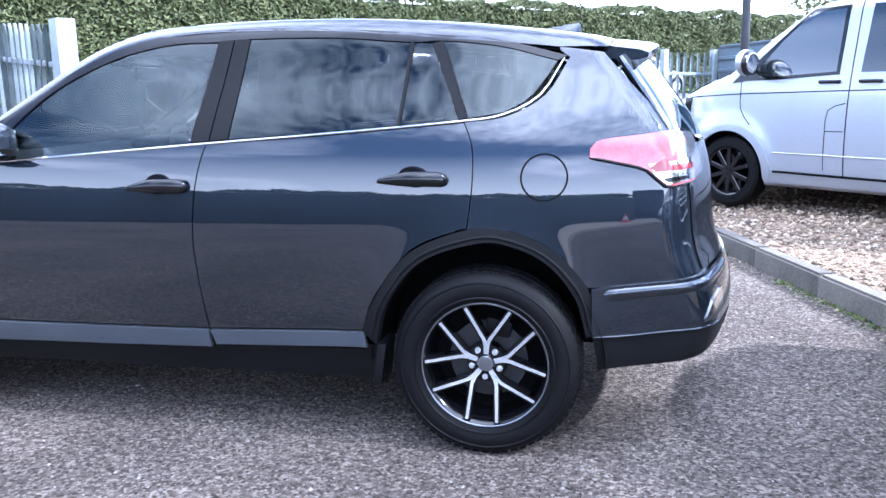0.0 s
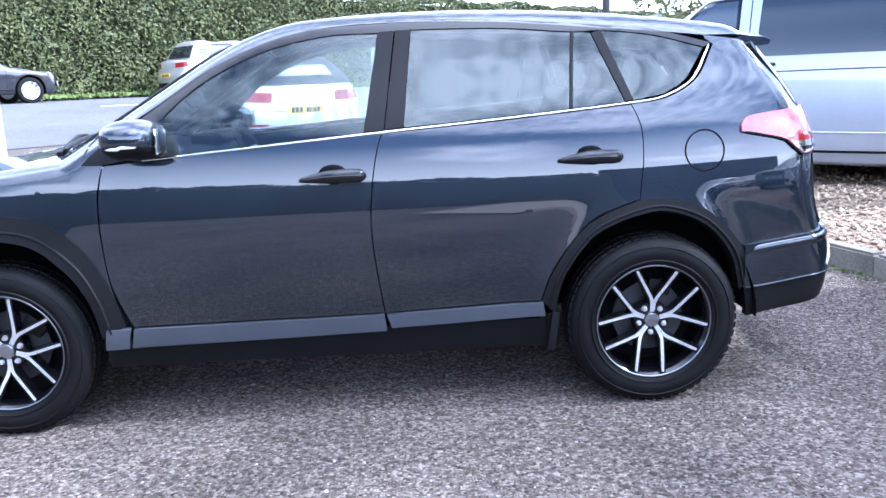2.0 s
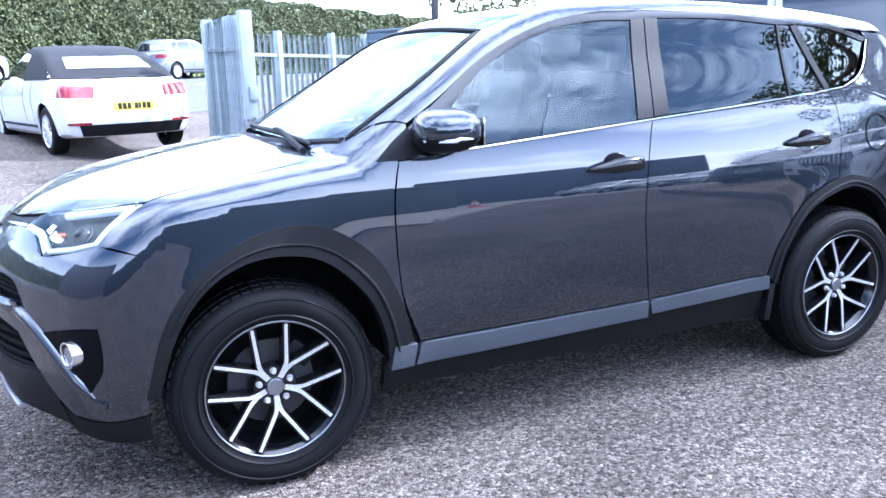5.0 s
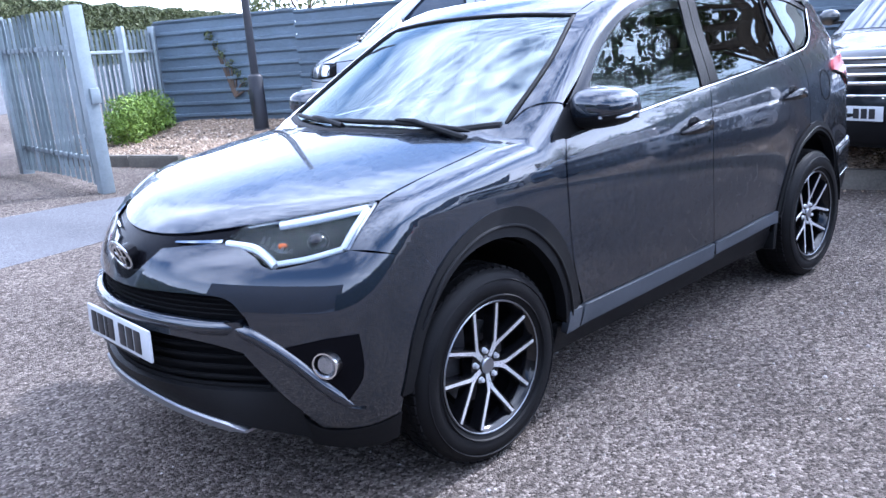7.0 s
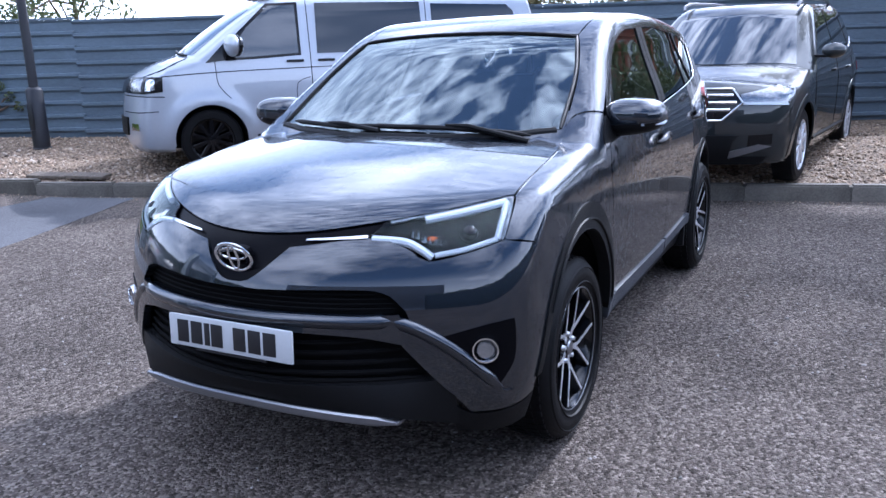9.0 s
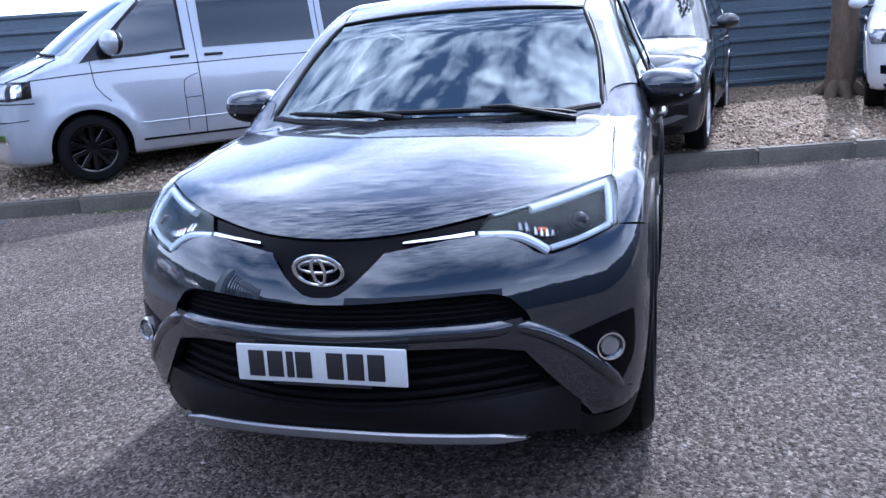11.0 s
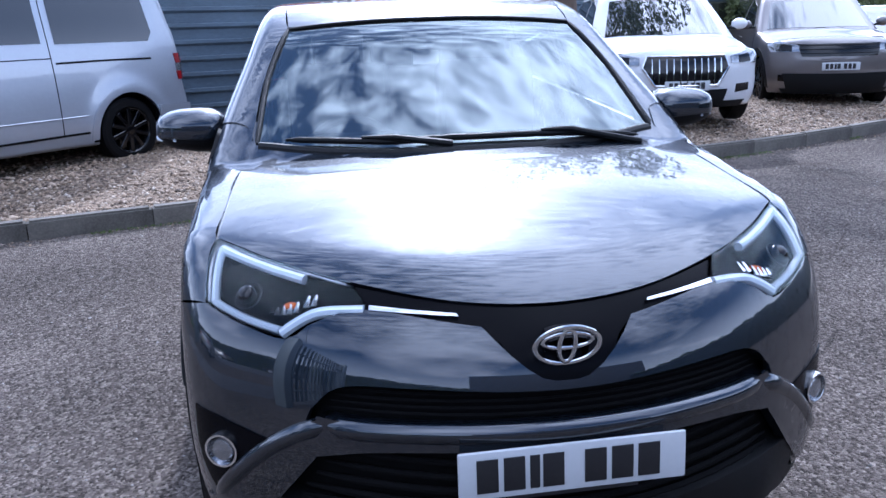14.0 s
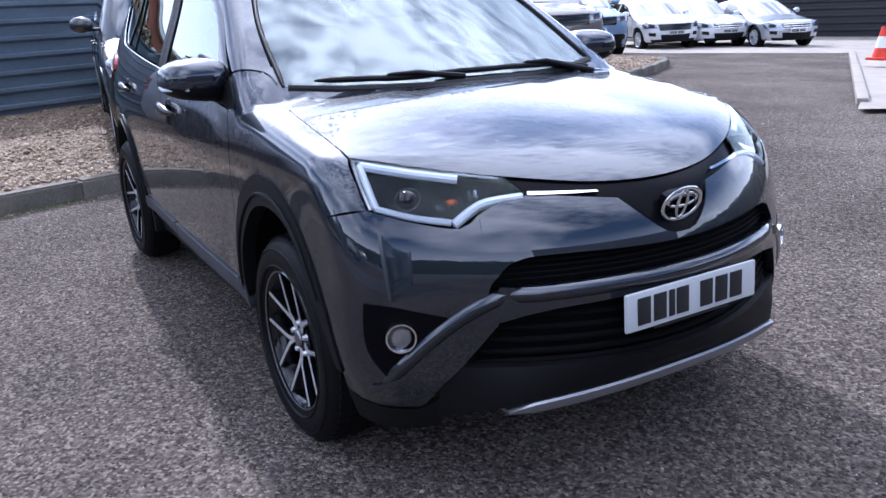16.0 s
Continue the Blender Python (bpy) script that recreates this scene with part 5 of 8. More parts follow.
bead("screen_seal", [(-0.985, -0.702, 1.165), (-0.66, -0.657, 1.37), (-0.398, -0.577, 1.545)], 0.009, PLASTIC, 0.0, SCREEN)
bead("screen_header", [(-0.398, -0.577, 1.545), (-0.425, -0.28, 1.575), (-0.435, 0, 1.58), (-0.425, 0.28, 1.575), (-0.398, 0.577, 1.545)], 0.008, PLASTIC, 0.0, SCREEN, pair=False)
F_WIN = [s((-0.735, 1.118), (-0.63, 1.262), (-0.457, 1.405), (-0.216, 1.516), (0.024, 1.568), (0.237, 1.573)), s((0.237, 1.573), (0.168, 1.184)), s((0.168, 1.184), (-0.2, 1.156), (-0.735, 1.118))]
R_WIN = [s((0.328, 1.198), (0.375, 1.582)), s((0.375, 1.582), (0.723, 1.577), (1.024, 1.552)), s((1.024, 1.552), (0.995, 1.243)), s((0.995, 1.243), (0.72, 1.222), (0.328, 1.198))]
P_WIN = [s((1.040, 1.551), (1.108, 1.540)), s((1.108, 1.540), (1.226, 1.262)), s((1.226, 1.262), (1.010, 1.246)), s((1.010, 1.246), (1.040, 1.551))]
Q_WIN = [s((1.152, 1.552), (1.365, 1.527), (1.578, 1.470)), s((1.578, 1.470), (1.487, 1.345), (1.392, 1.288)), s((1.392, 1.288), (1.262, 1.268)), s((1.262, 1.268), (1.152, 1.552))]
for runs, mat, door, label in ((F_WIN, DOOR_GLASS, front_door, "clear door glass"), (R_WIN, PRIVACY, rear_door, "dark privacy glass"), (P_WIN, PRIVACY, rear_door, "dark privacy glass"), (Q_WIN, PRIVACY, None, "dark privacy glass")):
    d = panel(hero, runs, LEFT, step=0.02, lift=-0.006, lip=0.003)
    for k, dd in enumerate((d, mirrored(d))):
        lay("window", dd, mat, door[k] if door else car, label)
both("window_header", [s((-0.80, 1.205), (-0.659, 1.300), (-0.461, 1.438), (-0.218, 1.545), (0.021, 1.604), (0.306, 1.618), (0.723, 1.606), (1.137, 1.572), (1.37, 1.545), (1.612, 1.484)),
                       s((1.612, 1.484), (1.578, 1.468)), s((1.578, 1.468), (1.365, 1.524), (1.152, 1.549), (1.024, 1.548), (0.723, 1.573), (0.375, 1.578), (0.237, 1.570), (0.024, 1.564), (-0.216, 1.512), (-0.457, 1.401), (-0.63, 1.258), (-0.74, 1.115)),
                       s((-0.74, 1.115), (-0.80, 1.205))], LEFT, GLOSS_BLACK, "black window surround", step=0.03, lip=0.012)
for a in ([s((0.170, 1.184), (0.240, 1.573)), s((0.240, 1.573), (0.305, 1.577)), s((0.305, 1.577), (0.247, 1.190)), s((0.247, 1.190), (0.170, 1.184))],
          [s((0.253, 1.191), (0.311, 1.577)), s((0.311, 1.577), (0.373, 1.580)), s((0.373, 1.580), (0.326, 1.197)), s((0.326, 1.197), (0.253, 1.191))],
          [s((0.997, 1.243), (1.026, 1.551)), s((1.026, 1.551), (1.039, 1.550)), s((1.039, 1.550), (1.009, 1.245)), s((1.009, 1.245), (0.997, 1.243))],
          [s((1.228, 1.262), (1.110, 1.540)), s((1.110, 1.540), (1.150, 1.550)), s((1.150, 1.550), (1.260, 1.268)), s((1.260, 1.268), (1.228, 1.262))]):
    both("pillar_cover", a, LEFT, PLASTIC, "black pillar cover", step=0.03, lip=0.012)
both("mirror_sail", [s((-0.934, 1.100), (-0.88, 1.150), (-0.805, 1.205)), s((-0.805, 1.205), (-0.74, 1.118)), s((-0.74, 1.118), (-0.85, 1.098), (-0.934, 1.100))], LEFT, PLASTIC, "black mirror mount", lift=0.003, step=0.03)
bead("belt_moulding", s((-0.70, 1.110), (-0.2, 1.147), (0.241, 1.180), (0.718, 1.213), (1.244, 1.255), (1.395, 1.278), (1.520, 1.345), (1.600, 1.475)), 0.0049, CHROME, 0.002, label="chrome strip under the windows")

# tail end
TAIL = (-1, 0, 0)
def r(*yz):
    return [(2.2, y, z) for y, z in yz]


lamp_edge = s((1.700, 1.123), (1.722, 1.176), (1.882, 1.199), (2.00, 1.213))
lamp_low = s((2.06, 1.035), (1.965, 1.020), (1.898, 1.078), (1.792, 1.105), (1.700, 1.123))
tail_lamps = both("tail_lamp", [lamp_edge, s((2.00, 1.213), (2.05, 1.12), (2.06, 1.035)), lamp_low], LEFT, PINK_LENS, "red and clear tail lamp", lift=0.012, step=0.025)
for k_, host in enumerate(tail_lamps):
    for nm, pts, mt in (("lamp_clear", ((1.90, 1.098), (1.985, 1.105), (2.045, 1.115), (2.055, 1.040), (1.965, 1.026), (1.925, 1.060)), REFLECTOR),
                        ("lamp_red", ((1.905, 1.085), (1.955, 1.118), (1.972, 1.092), (2.045, 1.096), (2.048, 1.076), (1.93, 1.070)), RED_LENS),
                        ("lamp_dark", ((1.948, 1.048), (2.03, 1.055), (2.033, 1.043), (1.968, 1.034)), GLOSS_BLACK)):
        pp = s(*pts)
        d = panel(hero, [[u_, v_] for u_, v_ in zip(pp, pp[1:] + pp[:1])], LEFT, step=0.02, lift={"lamp_clear": 0.015, "lamp_red": 0.018, "lamp_dark": 0.018}[nm], lip=0.004)
        lay(nm, d if k_ == 0 else mirrored(d), mt, host, {"lamp_clear": "clear lower lens", "lamp_red": "deep red lens", "lamp_dark": "dark lower insert"}[nm])
bead("lamp_seal", lamp_low, 0.006, GLOSS_BLACK, 0.008, gap=0.03)
REAR_OBL = (-0.60, 0.80, 0)
both("tail_corner", [[(1.99, -0.80, 1.20), (2.10, -0.66, 1.20)], [(2.10, -0.66, 1.20), (2.14, -0.64, 0.95), (2.16, -0.64, 0.69)], [(2.16, -0.64, 0.69), (2.02, -0.82, 0.68)], [(2.02, -0.82, 0.68), (2.02, -0.81, 0.95), (1.99, -0.80, 1.20)]], REAR_OBL, GRAPHITE, lift=-0.003, step=0.03)
both("tail_lamp_inner", [[(2.03, -0.765, 1.205), (2.12, -0.62, 1.195)], [(2.12, -0.62, 1.195), (2.15, -0.62, 1.055)], [(2.15, -0.62, 1.055), (2.075, -0.755, 1.035)], [(2.075, -0.755, 1.035), (2.03, -0.765, 1.205)]], REAR_OBL, LAMP_GREY, "clear inner part of the tail lamp", lift=0.012, step=0.025)
both("rear_bumper", [[(1.742, -0.88, 0.655), (1.90, -0.86, 0.672), (2.05, -0.80, 0.688), (2.16, -0.62, 0.70), (2.24, -0.3, 0.70)], [(2.24, -0.3, 0.70), (2.26, -0.3, 0.505)], [(2.26, -0.3, 0.505), (2.20, -0.62, 0.505), (2.06, -0.80, 0.505), (1.90, -0.87, 0.483), (1.742, -0.88, 0.478)], [(1.742, -0.88, 0.478), (1.742, -0.88, 0.655)]], REAR_OBL, GRAPHITE, lift=0.012, lip=0.03)
both("bumper_foot", [[(1.752, -0.88, 0.472), (1.90, -0.87, 0.478), (2.06, -0.80, 0.500), (2.20, -0.62, 0.500), (2.26, -0.3, 0.500)], [(2.26, -0.3, 0.500), (2.22, -0.3, 0.36)], [(2.22, -0.3, 0.40), (2.14, -0.62, 0.40), (2.02, -0.79, 0.375), (1.78, -0.87, 0.345)], [(1.78, -0.87, 0.345), (1.752, -0.88, 0.472)]], REAR_OBL, PLASTIC, "black plastic lower bumper", lift=0.006, lip=0.03)
bead("bumper_ledge", [(1.765, -0.88, 0.628), (1.90, -0.86, 0.643), (2.05, -0.80, 0.658), (2.14, -0.66, 0.668), (2.22, -0.35, 0.672)], 0.030, GRAPHITE, -0.010, REAR_OBL, sides=14)
bead("bumper_joint", [(1.755, -0.88, 0.476), (1.90, -0.87, 0.483), (2.06, -0.80, 0.503), (2.20, -0.62, 0.504)], 0.0040, GRAPHITE, 0.013, REAR_OBL)
both("bumper_reflector", [[(2.13, -0.70, 0.60), (2.19, -0.60, 0.62)], [(2.19, -0.60, 0.62), (2.20, -0.60, 0.545)], [(2.20, -0.60, 0.545), (2.10, -0.74, 0.525)], [(2.10, -0.74, 0.525), (2.13, -0.70, 0.60)]], REAR_OBL, REFLECTOR, lift=0.017, step=0.02)
lay("rear_bumper_centre", panel(hero, [r((-0.3, 0.70), (0.3, 0.70)), r((0.3, 0.70), (0.3, 0.40)), r((0.3, 0.40), (-0.3, 0.40)), r((-0.3, 0.40), (-0.3, 0.70))], TAIL, lift=0.012, step=0.06), GRAPHITE, car)
tailgate = lay("tailgate", panel(hero, [r((-0.72, 1.16), (0, 1.15), (0.72, 1.16)), r((0.72, 1.16), (0.70, 0.71)), r((0.70, 0.71), (-0.70, 0.71)), r((-0.70, 0.71), (-0.72, 1.16))], TAIL, lift=0.004, step=0.06), GRAPHITE, car)
lay("rear_window", panel(hero, [r((-0.53, 1.50), (0.53, 1.50)), r((0.53, 1.50), (0.64, 1.18)), r((0.64, 1.18), (-0.64, 1.18)), r((-0.64, 1.18), (-0.53, 1.50))], TAIL, lift=0.003, step=0.06), PRIVACY, tailgate, "dark rear window")
both("tail_pillar", [[(1.86, -0.54, 1.505), (1.775, -0.63, 1.475)], [(1.775, -0.63, 1.475), (1.90, -0.70, 1.33), (2.02, -0.74, 1.18)], [(2.02, -0.74, 1.18), (2.08, -0.645, 1.17)], [(2.08, -0.645, 1.17), (1.86, -0.54, 1.505)]], (-0.7, 0.7, 0), SCREEN_GLASS, "dark glass side of the tailgate", lift=0.002, step=0.04)
bm = bmesh.new()
prof = [(1.70, 1.572), (1.80, 1.568), (1.92, 1.552), (1.955, 1.540), (1.95, 1.522), (1.86, 1.512), (1.74, 1.535)]
rows_ = []
for y in np.linspace(-0.60, 0.60, 13):
    k = 1 - 0.10 * (abs(y) / 0.6) ** 2.5
    rows_.append([bm.verts.new((1.70 + (x - 1.70) * k - 0.03 * (y / 0.6) ** 2, y, z - 0.050 * (y / 0.6) ** 2)) for x, z in prof])
for a, b in zip(rows_, rows_[1:]):
    for i in range(len(prof)):
        j = (i + 1) % len(prof)
        bm.faces.new((a[i], a[j], b[j], b[i]))
bm.faces.new(rows_[0][::-1])
bm.faces.new(rows_[-1])
bmesh.ops.recalc_face_normals(bm, faces=bm.faces)
part("roof_spoiler", bm, GRAPHITE, car, smooth=40)
bm = bmesh.new()
for x, w, h in ((1.40, 0.004, 0.0), (1.48, 0.022, 0.022), (1.58, 0.020, 0.052), (1.615, 0.006, 0.058), (1.625, 0.004, 0.0)):
    zr = float(hero.roof(x))
    ring = [bm.verts.new((x, y, zr + z)) for y, z in ((-w, -0.01), (-w * 0.8, h * 0.5), (0, h), (w * 0.8, h * 0.5), (w, -0.01))]
    if x > 1.41:
        for a, b, c, d in zip(last, last[1:], ring[1:], ring):
            bm.faces.new((a, b, c, d))
    last = ring
bmesh.ops.recalc_face_normals(bm, faces=bm.faces)
part("roof_aerial", bm, GRAPHITE, car, "fin-shaped roof aerial", smooth=60)


# ---- the car's face ----
bumper = lay("front_bumper", panel(hero, [lamp_in[2::-1] + f((-0.175, 0.888)), f((-0.175, 0.888), (-0.118, 0.832), (-0.055, 0.786), (0, 0.779), (0.055, 0.786), (0.118, 0.832), (0.175, 0.888)),
                                          f((0.175, 0.888)) + [(x, -y, z) for x, y, z in lamp_in[:3]], [(x, -y, z) for x, y, z in nose_seam], [(nose_seam[3][0], -nose_seam[3][1], nose_seam[3][2])] + f( (0.50, 0.758), (0.36, 0.768), (0, 0.760), (-0.36, 0.768), (-0.50, 0.758)) + nose_seam[3:],
                                          nose_seam[::-1]], FRONT, step=0.03, lip=0.03), GRAPHITE, car)
wing_low = [lamp_in[2:3] + lamp_foot, wing_foot,
            wing_foot[3:] + [(-1.676, -0.90, 0.624), (-1.745, -0.89, 0.400), (-1.755, -0.885, 0.345)], [(-1.755, -0.885, 0.345), (-1.86, -0.84, 0.325), (-1.97, -0.745, 0.335)],
            [(-1.97, -0.745, 0.335), (-2.045, -0.63, 0.50), nose_seam[3]], nose_seam[::-1]]
both("bumper_corner", wing_low, OBL, GRAPHITE, parent=bumper, step=0.03, lip=0.02)
# black pocket round each fog lamp
both("fog_pocket", [[(-1.865, -0.852, 0.645), (-1.93, -0.79, 0.640), (-2.022, -0.672, 0.610)], [(-2.022, -0.672, 0.610), (-1.965, -0.748, 0.520), (-1.905, -0.81, 0.425)], [(-1.905, -0.81, 0.425), (-1.865, -0.85, 0.50), (-1.86, -0.855, 0.58), (-1.865, -0.852, 0.645)]],
     OBL, BAND_BLACK, "black pocket round the fog lamp", lift=0.003, step=0.03, lip=0.006)
# sculpted bar with its two fangs
both("bumper_fang", [[(-2.11, -0.52, 0.690), (-2.075, -0.578, 0.668), (-2.015, -0.678, 0.592)], [(-2.015, -0.678, 0.592), (-1.96, -0.752, 0.505), (-1.905, -0.812, 0.410), (-1.865, -0.848, 0.395)],
                     [(-1.865, -0.848, 0.395), (-1.885, -0.826, 0.352), (-1.97, -0.735, 0.358)], [(-1.97, -0.735, 0.358), (-2.03, -0.650, 0.455), (-2.09, -0.555, 0.585)], [(-2.09, -0.555, 0.585), (-2.11, -0.52, 0.690)]],
     OBL, GRAPHITE, parent=bumper, lift=0.008, step=0.025, lip=0.03)
lay("bumper_bar", panel(hero, [f((-0.55, 0.690), (-0.45, 0.684), (-0.3, 0.688), (0, 0.692), (0.3, 0.688), (0.45, 0.684), (0.55, 0.690)), f((0.55, 0.690), (0.565, 0.59)), f((0.565, 0.59), (0.44, 0.618), (0.275, 0.630), (0, 0.634), (-0.275, 0.630), (-0.44, 0.618), (-0.565, 0.59)), f((-0.565, 0.59), (-0.55, 0.690))],
                        FRONT, step=0.03, lift=0.008, lip=0.05), GRAPHITE, bumper)
bead("bar_edge", f((-0.54, 0.668), (-0.45, 0.664), (-0.3, 0.668), (0, 0.671), (0.3, 0.668), (0.45, 0.664), (0.54, 0.668)), 0.026, GRAPHITE, -0.008, FRONT, bumper, pair=False, sides=14)
bead("fang_edge", [(-2.105, -0.53, 0.668), (-2.068, -0.592, 0.640), (-2.010, -0.680, 0.572), (-1.955, -0.755, 0.488), (-1.900, -0.820, 0.405)], 0.024, GRAPHITE, -0.006, OBL, bumper, sides=14)
# grilles
grille = lay("upper_grille", panel(hero, [f((-0.585, 0.672), (-0.50, 0.768), (0, 0.775), (0.50, 0.768), (0.585, 0.672)), f((0.585, 0.672), (0, 0.675), (-0.585, 0.672))], FRONT, step=0.05, lift=-0.045, lip=0), LINER, car, "black upper grille behind slats")
low_grille = lay("lower_grille", panel(hero, [f((-0.665, 0.42), (-0.555, 0.635), (0, 0.64), (0.555, 0.635), (0.665, 0.42)), f((0.665, 0.42), (0.5, 0.345), (0, 0.345), (-0.5, 0.345), (-0.665, 0.42))], FRONT, step=0.05, lift=-0.05, lip=0), LINER, car, "black lower grille behind slats")
for z, w, host in ((0.752, 0.50, grille), (0.736, 0.52, grille), (0.720, 0.53, grille), (0.704, 0.54, grille)):
    bead("slat", f((-w, z), (0, z + 0.003), (w, z)), 0.0038, LINER, -0.026, FRONT, host, pair=False, gap=0.08, sides=6)
for z, w, rr in ((0.60, 0.50, 0.008), (0.565, 0.55, 0.008), (0.53, 0.575, 0.009), (0.495, 0.60, 0.009), (0.465, 0.61, 0.011)):
    bead("slat", f((-w, z), (-w * 0.5, z - 0.012), (0, z - 0.016), (w * 0.5, z - 0.012), (w, z)), rr, LINER, -0.026, FRONT, low_grille, pair=False, gap=0.08, sides=6)
both("bumper_skirt", [[(-1.752, -0.885, 0.338), (-1.86, -0.84, 0.318), (-1.97, -0.745, 0.328), (-2.03, -0.68, 0.40)], [(-2.03, -0.68, 0.40), (-1.98, -0.70, 0.26)], [(-1.98, -0.70, 0.26), (-1.86, -0.80, 0.235), (-1.755, -0.86, 0.24)], [(-1.755, -0.86, 0.24), (-1.752, -0.885, 0.338)]], OBL, PLASTIC, step=0.03, lift=0.0)


def strip_x(y):
    """The front edge of the skid strip: flatter across than the bumper above it."""
    return -2.215 + 0.080 * (abs(y) / 0.555) ** 2.4


ys_ = np.linspace(-0.555, 0.555, 31)
bm, rows_ = bmesh.new(), []
for y in ys_:
    e = 1 - 0.75 * max(abs(y) / 0.555 - 0.86, 0) / 0.14
    x, z = strip_x(y), 0.345 - 0.014 * (abs(y) / 0.555) ** 2
    rows_.append([bm.verts.new((x + dx, y, z + dz * e)) for dx, dz in ((0.10, 0.016), (0.006, 0.016), (0.0, 0.010), (0.0, -0.012), (0.010, -0.020), (0.10, -0.020))])
for a, b in zip(rows_, rows_[1:]):
    for i in range(6):
        bm.faces.new((a[i], a[(i + 1) % 6], b[(i + 1) % 6], b[i]))
bm.faces.new(rows_[0][::-1])
bm.faces.new(rows_[-1])
bmesh.ops.recalc_face_normals(bm, faces=bm.faces)
part("skid_strip", bm, SATIN, car, "satin silver skid strip", 35)
bm, rows_ = bmesh.new(), []
for y in np.linspace(-0.70, 0.70, 37):
    top = on_side([(-2.2, y, 0.445 + 0.02 * (y / 0.7) ** 2)], 0.002, FRONT)[0]
    k = max(abs(y) - 0.555, 0) / 0.145
    low = Vector((strip_x(min(abs(y), 0.555)) + 0.012 + 0.15 * k, y, 0.362 - 0.02 * (abs(y) / 0.6) ** 2 - 0.045 * k))
    top = Vector(top)
    mid = top.lerp(low, 0.55) + Vector((-0.012, 0, 0.004))
    rows_.append([bm.verts.new(v) for v in (top + Vector((0.06, 0, 0.012)), top, mid, low, low + Vector((0.10, 0, -0.01)))])
for a, b in zip(rows_, rows_[1:]):
    for i in range(4):
        bm.faces.new((a[i], a[i + 1], b[i + 1], b[i]))
bmesh.ops.recalc_face_normals(bm, faces=bm.faces)
part("chin", bm, PLASTIC, car, "black plastic chin above the skid strip", 40)
# black band, bright strips and emblem
band = lay("nose_band", panel(hero, [f((-0.445, 0.958), (-0.228, 0.932), (0, 0.920), (0.228, 0.932), (0.445, 0.958)), f((0.445, 0.958), (0.425, 0.904)), f((0.425, 0.904), (0.178, 0.886), (0.121, 0.830), (0.057, 0.784), (0, 0.777), (-0.057, 0.784), (-0.121, 0.830), (-0.178, 0.886), (-0.425, 0.904)), f((-0.425, 0.904), (-0.445, 0.958))],
                                   FRONT, step=0.03, lift=-0.008, lip=0.02), BAND_BLACK, car, "gloss black band with emblem recess")
both("bright_strip", [f((-0.415, 0.923), (-0.226, 0.911)), f((-0.226, 0.911), (-0.222, 0.906)), f((-0.222, 0.906), (-0.418, 0.915)), f((-0.418, 0.915), (-0.415, 0.923))], FRONT, CHROME, "chrome strip beside the emblem", parent=band, lift=0.004, step=0.02, lip=0.008)
emblem = boxed("emblem_back", (-2.188, 0, 0.852), (0.012, 0.10, 0.07), BAND_BLACK, band, (0, -18, 0), 0.03)


def oval(bm, centre, ry, rz, bar, squash=0.6, count=40, lean=-16):
    ring = []
    m = pose(*centre, 0, lean, 0)
    for i in range(count):
        t = 2 * math.pi * i / count
        c, sn = math.cos(t), math.sin(t)
        ring.append([bm.verts.new(m @ Vector((-bar * squash * math.sin(a), (ry + bar * math.cos(a)) * c, (rz + bar * math.cos(a)) * sn))) for a in (2 * math.pi * k / 8 for k in range(8))])
    for a, b in zip(ring, ring[1:] + ring[:1]):
        for k in range(8):
            j = (k + 1) % 8
            bm.faces.new((a[k], a[j], b[j], b[k]))
    bmesh.ops.recalc_face_normals(bm, faces=bm.faces)
    return bm


badge = oval(bmesh.new(), (-2.212, 0, 0.856), 0.073, 0.050, 0.0065)
oval(badge, (-2.214, 0, 0.868), 0.056, 0.020, 0.0055)
oval(badge, (-2.213, 0, 0.856), 0.018, 0.044, 0.0055)
part("emblem", badge, CHROME, band, "chrome oval emblem", smooth=60)
